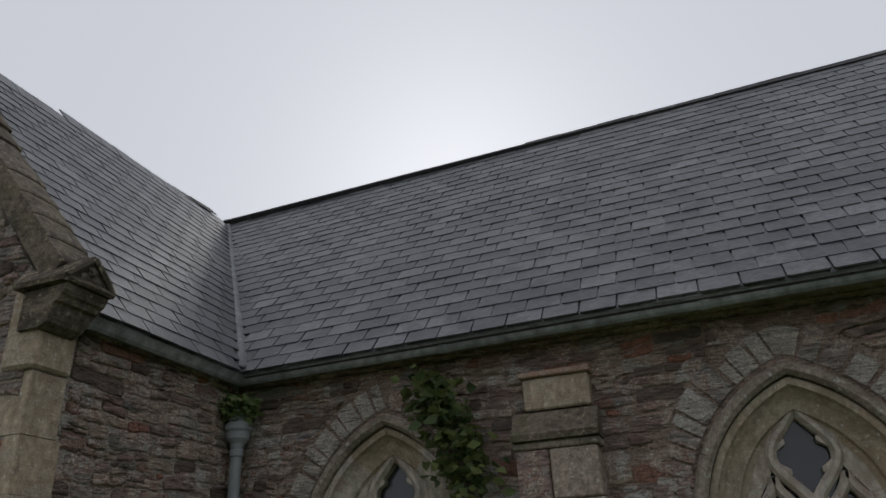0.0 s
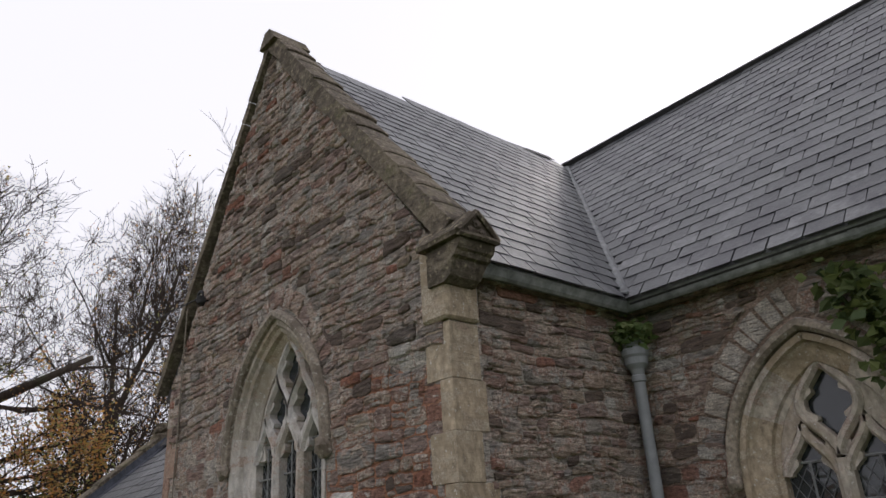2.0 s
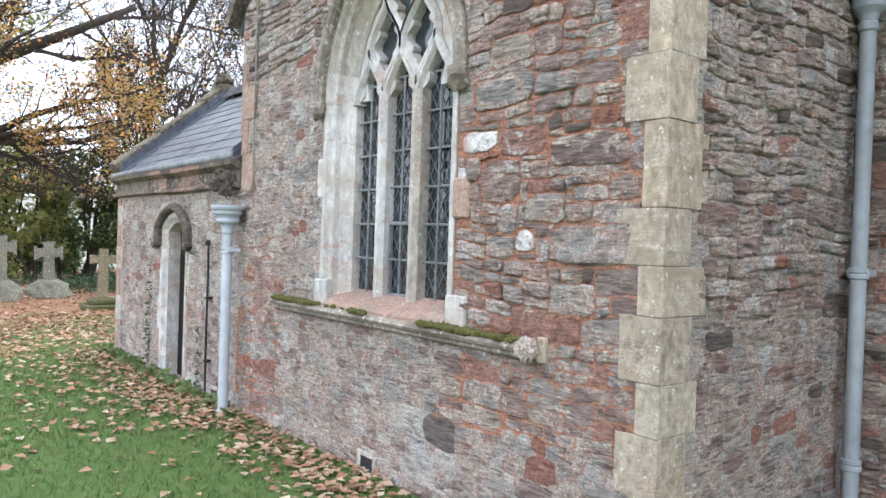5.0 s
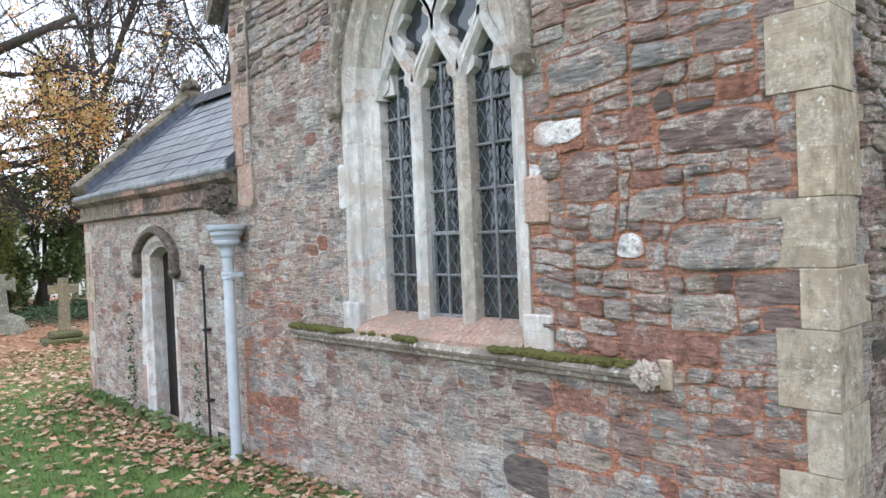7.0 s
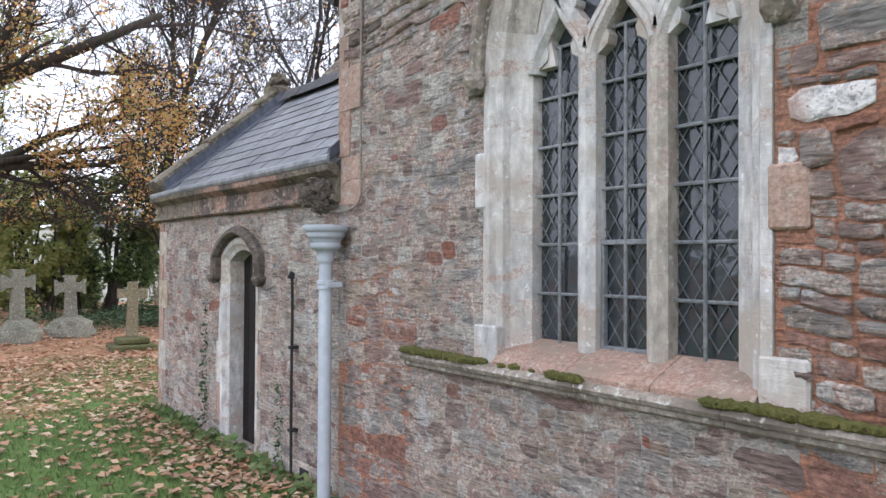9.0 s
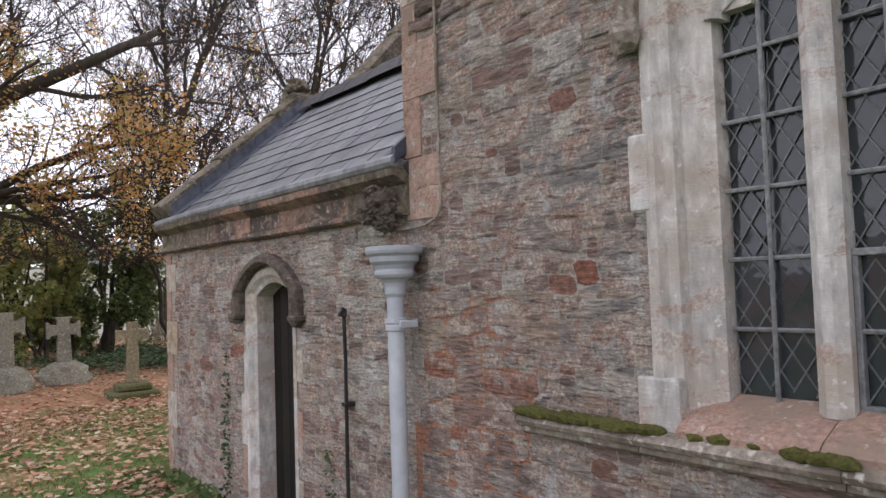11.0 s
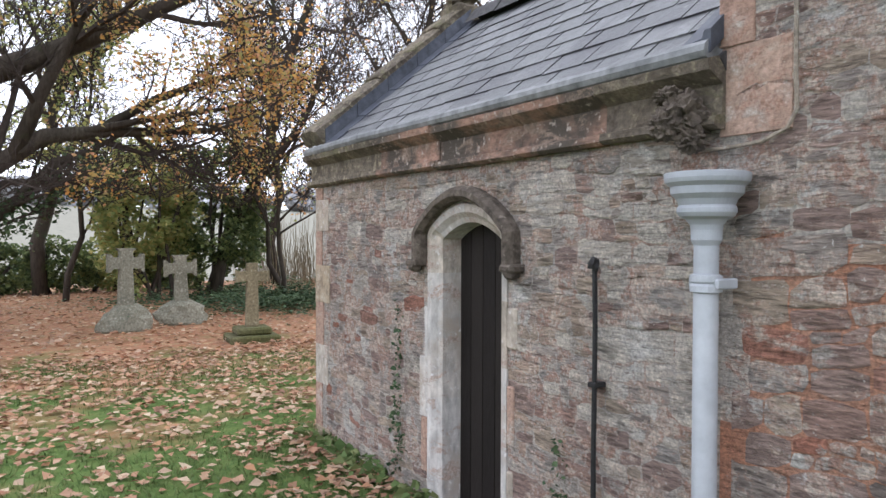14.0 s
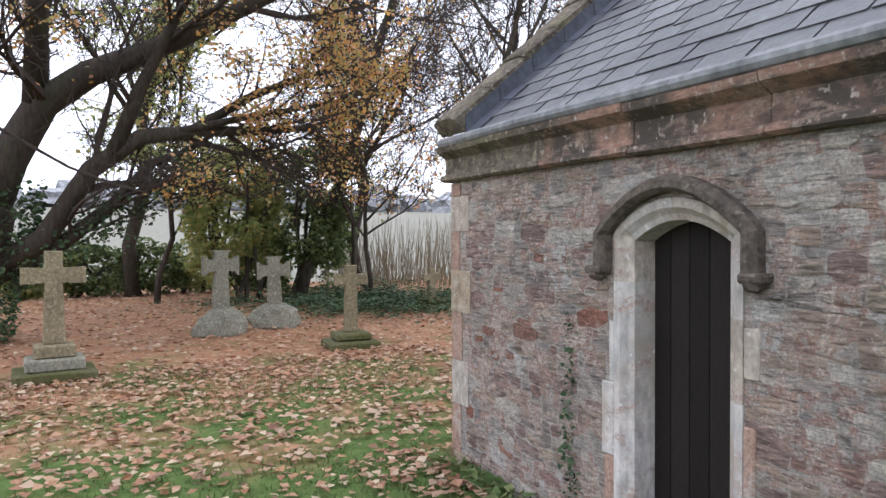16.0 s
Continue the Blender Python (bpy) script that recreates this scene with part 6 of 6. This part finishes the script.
class Tree:
    def __init__(self, seed, counts, up=0.1, wander=0.22):
        self.r = random.Random(seed)
        self.big, self.fine, self.tips = Build(), Build(), []
        self.counts, self.up, self.wander, self.thin = counts, up, wander, 0.008

    def rand(self):
        return Vector((self.r.gauss(0, 1), self.r.gauss(0, 1), self.r.gauss(0, 1)))

    def follow(self, pts, r0, r1, level, spread=1.0):
        """A limb along given points, then its branches."""
        pts = [Vector(p) for p in pts]
        n = len(pts)
        radii = [r0 + (r1 - r0) * k / (n - 1) for k in range(n)]
        target = self.big if level <= 1 else self.fine
        target.tube(pts, radii, 8 if level == 0 else 6 if level == 1 else 4 if level == 2 else 3, level < 2)
        length = sum((b - a).length for a, b in zip(pts, pts[1:]))
        self.branch(pts, radii, length, level, spread)

    def branch(self, pts, radii, length, level, spread=1.0):
        if level >= len(self.counts):
            self.tips += pts[1:]
            return
        if level >= len(self.counts) - 1:
            self.tips += pts[-2:]
        n = len(pts)
        for k in range(self.counts[level]):
            f = self.r.uniform(0.22, 1.0) * (n - 1)
            i = min(int(f), n - 2)
            p = pts[i].lerp(pts[i + 1], f - i)
            d = (pts[i + 1] - pts[i]).normalized()
            side = self.rand()
            side = (side - d * side.dot(d)).normalized()
            a = self.r.uniform(0.5, 1.15)
            d2 = d * math.cos(a) + side * math.sin(a)
            self.grow(p, d2, length * self.r.uniform(0.32, 0.6) * spread, radii[i] * self.r.uniform(0.35, 0.6) * (0.75 if level else 1.0), level + 1)

    def grow(self, p, d, length, r, level):
        r = max(r, self.thin)
        seg = 6 if level <= 1 else 5 if level == 2 else 4
        pts, d = [Vector(p)], Vector(d).normalized()
        for k in range(seg):
            d = (d + self.rand() * self.wander * 0.5 + Vector((0, 0, self.up))).normalized()
            if pts[-1].z < 2.4 and d.z < 0.1:
                d = Vector((d.x, d.y, 0.25)).normalized()
            pts.append(pts[-1] + d * (length / seg))
        self.follow(pts, r, max(self.thin * 0.65, r * 0.35), level)

    def finish(self, name, leaves, mat, size, label, bark=BARK, keep=None):
        base = Vector(self.big.v[0])
        thing = empty(name, base)
        inv = Matrix.Translation(-base)
        make("trunk", self.big, bark, thing, smooth=True).matrix_parent_inverse = inv
        if self.fine.f:
            tagged(make("twiggy_crown", self.fine, TWIG, thing), kind="stuff").matrix_parent_inverse = inv
        if leaves:
            b = Build()
            tips = [t for t in self.tips if keep is None or keep(t)]
            for _ in range(leaves if tips else 0):
                t = tips[self.r.randrange(len(tips))]
                leaf_at(b, t + self.rand() * 0.10, self.r.uniform(*size), self.r)
            tagged(make("crown_leaves", b, mat, thing), kind="stuff").matrix_parent_inverse = inv
        return tagged(thing, label, "tree")


# the great spreading tree behind the crosses
t = Tree(5, (0, 10, 8, 5), 0.03, 0.3)
t.follow([(-17.9, -4.55, -0.4), (-17.8, -4.30, 0.5), (-17.6, -3.95, 1.4), (-17.5, -3.75, 2.2)], 0.62, 0.42, 0)
for pts, r0, r1 in (
    ([(-17.6, -3.95, 1.5), (-17.4, -3.45, 2.9), (-17.2, -2.95, 3.8), (-16.9, -2.25, 4.3), (-16.6, -1.35, 4.7), (-16.3, -0.25, 5.3), (-15.8, 0.85, 5.9), (-15.2, 2.05, 6.6)], 0.34, 0.07),
    ([(-17.2, -3.00, 3.75), (-17.3, -2.95, 4.7), (-17.5, -3.05, 5.8), (-17.6, -2.85, 7.2)], 0.16, 0.05),
    ([(-17.7, -4.05, 0.9), (-17.3, -2.95, 1.6), (-17.0, -2.25, 2.75), (-16.8, -1.5, 3.3), (-16.8, -0.6, 3.45), (-16.7, 0.35, 3.5), (-16.6, 1.3, 3.6), (-16.5, 2.1, 3.9)], 0.24, 0.025),
    ([(-16.8, -0.7, 3.45), (-16.6, 0.3, 4.1), (-16.4, 1.2, 4.5), (-16.2, 2.0, 4.7), (-16.0, 2.8, 5.1)], 0.10, 0.02),
    ([(-16.8, -1.0, 3.4), (-16.4, 0.2, 3.7), (-15.9, 1.3, 3.9), (-15.5, 2.2, 4.2)], 0.08, 0.018),
    ([(-16.9, -1.95, 2.9), (-16.6, -1.55, 4.0), (-16.2, -0.95, 5.3), (-15.6, -0.15, 6.6)], 0.15, 0.04),
    ([(-17.7, -4.05, 0.8), (-17.4, -2.85, 1.4), (-17.2, -1.9, 2.2), (-17.0, -1.3, 2.9), (-17.0, -0.8, 3.1), (-17.1, -0.2, 3.5)], 0.17, 0.03),
    ([(-17.6, -3.95, 1.8), (-16.2, -3.95, 3.4), (-14.6, -3.55, 4.6), (-12.8, -2.95, 5.4), (-11.2, -2.15, 5.9)], 0.12, 0.03),
    ([(-17.5, -3.95, 2.0), (-18.2, -4.95, 3.8), (-18.6, -6.15, 5.8), (-18.8, -7.35, 7.6)], 0.26, 0.06),
    ([(-17.2, -3.05, 3.8), (-16.4, -2.95, 5.8), (-15.8, -2.35, 7.8), (-15.4, -1.55, 9.4)], 0.2, 0.05),
):
    t.follow(pts, r0, r1, 1, 0.75)
great_tree = t.finish("tree", 7500, ORANGE_LEAVES, (0.05, 0.10), "spreading old tree with dark limbs and sparse orange leaves", keep=lambda p: noise.noise(p * 0.8) > (0.02 if -1.4 < p.y < 3.0 and p.z < 5.6 else 0.36))
b = Build()
r2 = random.Random(3)
for k in range(2600):
    f = r2.random()
    a = r2.uniform(0, 6.283)
    p = Vector((-17.9 + 0.4 * f, -4.2 + 0.8 * f, -0.2 + 2.6 * f))
    rad = 0.66 - 0.2 * f
    leaf_at(b, p + Vector((math.cos(a) * rad, math.sin(a) * rad, r2.gauss(0, 0.1))), r2.uniform(0.06, 0.12), r2)
for k in range(1500):
    f = r2.random()
    p = Vector((-17.6, -3.6, 1.0)).lerp(Vector((-16.9, -0.6, 2.8)), f)
    leaf_at(b, p + Vector((r2.gauss(0, 0.2), r2.gauss(0, 0.2), r2.gauss(0, 0.22))), r2.uniform(0.06, 0.12), r2)
tagged(make("ivy_on_trunk", b, IVY_LEAVES), "dark ivy clothing the old tree trunk", "ivy", kind="stuff")


def upright_tree(seed, x, y, height, r0, leaves, mat, label, lean=(0, 0), counts=(9, 8, 7, 5), size=(0.06, 0.12), keep=None, wander=0.22):
    t = Tree(seed, counts, 0.10, wander)
    t.thin = 0.0092
    z = ground_z(x, y) - 0.3
    n = 7
    pts = [(x + lean[0] * k / n + t.r.gauss(0, 0.12) * (k > 0), y + lean[1] * k / n + t.r.gauss(0, 0.12) * (k > 0), z + height * k / n) for k in range(n + 1)]
    t.follow(pts, r0, r0 * 0.25, 0, 0.85)
    return t.finish("tree", leaves, mat, size, label, keep=keep)


upright_tree(11, -20.0, 7.2, 11.0, 0.14, 700, ORANGE_LEAVES, "slim bare tree with a few yellow leaves behind the vestry", (0.4, 0.8), (11, 9, 7, 5))
upright_tree(12, -21.6, 8.9, 12.0, 0.15, 700, ORANGE_LEAVES, "slim ivy-stemmed bare tree by the hedge", (-0.3, 0.6), (11, 9, 7, 5))
upright_tree(13, -24.0, 3.2, 12.5, 0.20, 900, ORANGE_LEAVES, "tall leaning bare tree with thin orange foliage", (2.2, 3.4), (12, 10, 7, 5))
upright_tree(14, -26.5, -1.0, 12.5, 0.22, 1200, YELLOW_LEAVES, "tall bare tree at the field edge", (1.0, 1.0), (13, 11, 8, 5))
upright_tree(15, -22.5, 13.0, 12.0, 0.20, 1200, ORANGE_LEAVES, "tall bare tree beyond the chancel", (0.4, -0.6), (11, 9, 7, 5))
upright_tree(16, -25.0, -8.5, 11.0, 0.22, 1500, ORANGE_LEAVES, "tall bare tree with rusty leaves", (0.6, 1.2), (12, 10, 8, 5))
upright_tree(20, -27.5, 6.4, 12.5, 0.20, 1200, ORANGE_LEAVES, "tall spreading bare tree with a few rusty leaves", (0.5, -0.5), (11, 9, 7, 5), wander=0.3)
upright_tree(17, -23.6, 5.2, 4.2, 0.10, 1500, YELLOW_LEAVES, "small crooked tree at the ivy bank", (0.6, -1.2), (8, 8, 6, 4), wander=0.4)
upright_tree(18, -22.0, 4.6, 6.0, 0.08, 2600, ORANGE_LEAVES, "young tree with orange and yellow autumn leaves", (1.4, -0.8), (9, 8, 6, 4), (0.06, 0.12))
upright_tree(19, -24.0, -0.6, 7.0, 0.09, 4500, YELLOW_LEAVES, "young tree with yellow-green leaves over the graves", (0.8, 0.6), (10, 9, 6, 4), (0.08, 0.16))


def shrub(name, x, y, w, d, h, count, mat, label, seed, size=(0.09, 0.18), stems=9, low=0.0):
    r = random.Random(seed)
    thing = empty(name, (x, y, ground_z(x, y)))
    inv = Matrix.Translation((-x, -y, -ground_z(x, y)))
    b = Build()
    gz = ground_z(x, y) - 0.1
    for _ in range(stems):
        a = r.uniform(0, 6.283)
        e = Vector((x + math.cos(a) * d * 0.35, y + math.sin(a) * w * 0.35, gz + h * r.uniform(0.6, 0.9)))
        s0 = Vector((x + r.gauss(0, d * 0.1), y + r.gauss(0, w * 0.12), gz))
        m = s0.lerp(e, 0.5) + Vector((r.gauss(0, 0.2), r.gauss(0, 0.2), 0.2))
        b = Build()
        b.tube([s0, m, e], [0.07, 0.05, 0.02], 5)
        make("stem", b, BARK, thing).matrix_parent_inverse = inv
    b = Build()
    k = 0
    while k < count:
        v = Vector((r.gauss(0, 1), r.gauss(0, 1), r.gauss(0, 1))).normalized()
        rad = r.uniform(0.55, 1.0) ** 0.5 * (0.85 + 0.5 * noise.noise(v * 2.2 + Vector((seed, 0, 0))))
        p = Vector((x + v.x * d / 2 * rad, y + v.y * w / 2 * rad, gz + h * 0.52 + v.z * h * 0.5 * rad))
        if p.z < gz + low * h:
            k += 0.2
            continue
        if noise.noise(p * 1.1 + Vector((0, seed, 0))) < -0.22:
            k += 0.3
            continue
        leaf_at(b, p, r.uniform(*size), r)
        k += 1
    tagged(make("foliage", b, mat, thing), kind="stuff").matrix_parent_inverse = inv
    return tagged(thing, label, "shrub")


shrub("evergreen_bush", -24.2, 3.4, 3.5, 2.8, 4.7, 11000, GREEN_LEAVES, "large dark evergreen bush beside the graves", 2)
shrub("evergreen_bush", -23.4, 1.2, 2.9, 2.4, 4.5, 8000, YELLOW_LEAVES, "light green laurel bush with yellowing leaves", 4)
for k, (y, h) in enumerate(((-9.0, 1.4), (-7.0, 1.6), (-5.2, 1.5), (-3.6, 1.6), (-2.0, 1.7), (-0.4, 1.8), (1.2, 1.7), (2.8, 1.6))):
    bush = shrub("hedge_bush", -27.3 + 0.3 * (k % 2), y, 2.7, 1.6, h, 4200, GREEN_LEAVES if k % 3 else YELLOW_LEAVES, "low leafy hedge bush at the edge of the field", 30 + k, (0.08, 0.16), 3)
    tagged(bush, "low leafy hedge bush at the edge of the field", "shrub", "field hedge")
b = Build()
r2 = random.Random(8)
for k in range(13000):
    x, y = -21.0 + r2.gauss(0, 1.7), 4.4 + r2.gauss(0, 1.7)
    h = 0.48 * max(0.1, 0.6 + noise.noise(Vector((x, y, 0))))
    leaf_at(b, (x, y, ground_z(x, y) + r2.uniform(0.02, h)), r2.uniform(0.07, 0.13), r2, True)
tagged(make("ivy_bank", b, IVY_LEAVES), "low bank of dark green ivy beneath the trees", "ivy", kind="stuff")
DRY = leaf_mat("dry_stalks", [(0.25, 0.20, 0.13), (0.18, 0.15, 0.09), (0.30, 0.25, 0.17)], 0.1)
b = Build()
for k in range(900):
    x, y = r2.uniform(-30, -26), r2.uniform(5.5, 16)
    z, h = ground_z(x, y), r2.uniform(0.9, 2.6)
    a, c = Vector((x, y, z - 0.05)), Vector((x + r2.gauss(0, 0.25), y + r2.gauss(0, 0.25), z + h))
    b.tube([a, a.lerp(c, 0.5) + Vector((r2.gauss(0, 0.06), r2.gauss(0, 0.06), 0)), c], [0.012, 0.009, 0.004], 3, False)
tagged(make("dry_scrub", b, DRY), "tangle of dry pale stalks at the field edge", "scrub", kind="stuff")
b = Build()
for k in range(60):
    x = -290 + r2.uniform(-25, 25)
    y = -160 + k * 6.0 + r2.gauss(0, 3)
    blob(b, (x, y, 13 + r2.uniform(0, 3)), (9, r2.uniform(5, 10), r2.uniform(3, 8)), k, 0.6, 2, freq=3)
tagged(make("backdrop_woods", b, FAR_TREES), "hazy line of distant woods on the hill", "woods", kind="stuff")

# fallen leaves and grass
b = Build()
r2 = random.Random(21)


def drift(x, y):
    return noise.noise(Vector((x * 0.55, y * 0.55, 4.0)))


def strew(n, xr, yr, size, want):
    k = 0
    while k < n:
        x, y = r2.uniform(*xr), r2.uniform(*yr)
        k += 1
        if VX0 - 0.05 < x < 0.03 and y > -0.03:
            continue
        if r2.random() > want(x, y):
            continue
        leaf_at(b, (x, y, ground_z(x, y) + r2.uniform(0.012, 0.05)), r2.uniform(*size), r2, True)


strew(16000, (-14, -3), (-8.5, 2.5), (0.06, 0.12), lambda x, y: max(0.03, min(1.0, 0.16 + (-5.5 - x) * 0.16 + drift(x, y) * 0.6)) * min(1.0, (y + 8.5) / 3.0))
strew(11000, (-28, -13), (-9, 7), (0.07, 0.14), lambda x, y: 0.9)
strew(2600, (-9, 0.4), (-0.75, 0.0), (0.05, 0.10), lambda x, y: 0.9 if -y < 0.45 + 0.3 * drift(x, y) else 0.35)
strew(700, (-7, 3), (-6, 0), (0.05, 0.11), lambda x, y: 0.6)
strew(300, (0.1, 3), (0.1, 1.9), (0.05, 0.1), lambda x, y: 0.7)
tagged(make("fallen_leaves", b, FALLEN_LEAVES), "fallen orange and brown leaves strewn over the grass", "leaves", kind="stuff")


def grass_field():
    g = np.random.default_rng(4)
    n = 115000
    x = g.uniform(-13.5, 5.0, n)
    y = g.uniform(-9.0, 1.5, n)
    keep = ~((x > VX0 - 0.05) & (x < 0.03) & (y > -0.04)) & ~((x > -0.1) & (y > 1.93))
    x, y = x[keep], y[keep]
    bare = np.array([0.5 + noise.noise(Vector((a * 0.55, c * 0.55, 4.0))) for a, c in zip(x, y)])
    keep = g.random(len(x)) < np.clip(1.25 - bare * np.clip((-x - 4.5) / 5, 0, 1) * 1.6, 0.12, 1) * np.clip((y + 9) / 4, 0, 1) * np.clip((5 - x) / 4, 0, 1)
    x, y = x[keep], y[keep]
    z = np.array([ground_z(a, c) for a, c in zip(x, y)])
    a = g.uniform(0, 6.283, len(x))
    w = g.uniform(0.004, 0.008, len(x))
    h = g.uniform(0.025, 0.075, len(x))
    lx, ly = g.normal(0, 0.03, len(x)), g.normal(0, 0.03, len(x))
    p = np.empty((len(x), 3, 3))
    p[:, 0] = np.c_[x - np.cos(a) * w, y - np.sin(a) * w, z - 0.005]
    p[:, 1] = np.c_[x + np.cos(a) * w, y + np.sin(a) * w, z - 0.005]
    p[:, 2] = np.c_[x + lx, y + ly, z + h]
    mesh = bpy.data.meshes.new("grass")
    mesh.from_pydata(p.reshape(-1, 3).tolist(), [], np.arange(len(x) * 3).reshape(-1, 3).tolist())
    mesh.materials.append(GRASS)
    return tagged(new("grass", mesh), "short green churchyard grass", "grass", kind="stuff")


grass_field()

# small plants on the walls
def wall_plant(name, spots, count, mat, label, seed, size, spread, hang=0.0):
    r = random.Random(seed)
    b = Build()
    for _ in range(count):
        x, y, z = spots[r.randrange(len(spots))]
        leaf_at(b, (x + r.gauss(0, spread[0]), y - abs(r.gauss(0, spread[1])), z + r.gauss(0, spread[2]) - hang * r.random()), r.uniform(*size), r)
    return tagged(make(name, b, mat), label, "plant", kind="stuff")


wall_plant("wall_shrub", [(1.72, 1.9, 3.28), (1.80, 1.88, 3.12), (1.90, 1.88, 2.95), (1.95, 1.9, 2.75), (1.98, 1.92, 2.6)], 420, GREEN_LEAVES, "dark leafy shrub rooted in the nave wall", 3, (0.06, 0.13), (0.10, 0.07, 0.10))
wall_plant("fern", [(0.11, 1.84, 3.30)], 480, GRASS, "bright green fern growing in the pipe head", 6, (0.04, 0.10), (0.065, 0.06, 0.045))
wall_plant("ivy_sprig", [(-7.08, -0.012, 0.15 + 0.12 * k) for k in range(9)] + [(-7.12, -0.012, 0.05), (-7.02, -0.012, 0.2), (-7.06, -0.012, 0.3)], 150, IVY_LEAVES, "thin ivy creeping up the vestry wall", 7, (0.025, 0.05), (0.035, 0.012, 0.05))
wall_plant("ivy_sprig", [(-5.45, -0.012, 0.05 + 0.1 * k) for k in range(6)], 80, IVY_LEAVES, "sprig of ivy low on the vestry wall", 9, (0.025, 0.045), (0.03, 0.012, 0.05))
wall_plant("weeds", [(-8.3 + 0.5 * k, -0.05, 0.0) for k in range(8)] + [(0.4 + 0.3 * k, 1.8, 0.03) for k in range(4)], 500, GRASS, "low weeds along the foot of the wall", 10, (0.05, 0.12), (0.22, 0.07, 0.02))
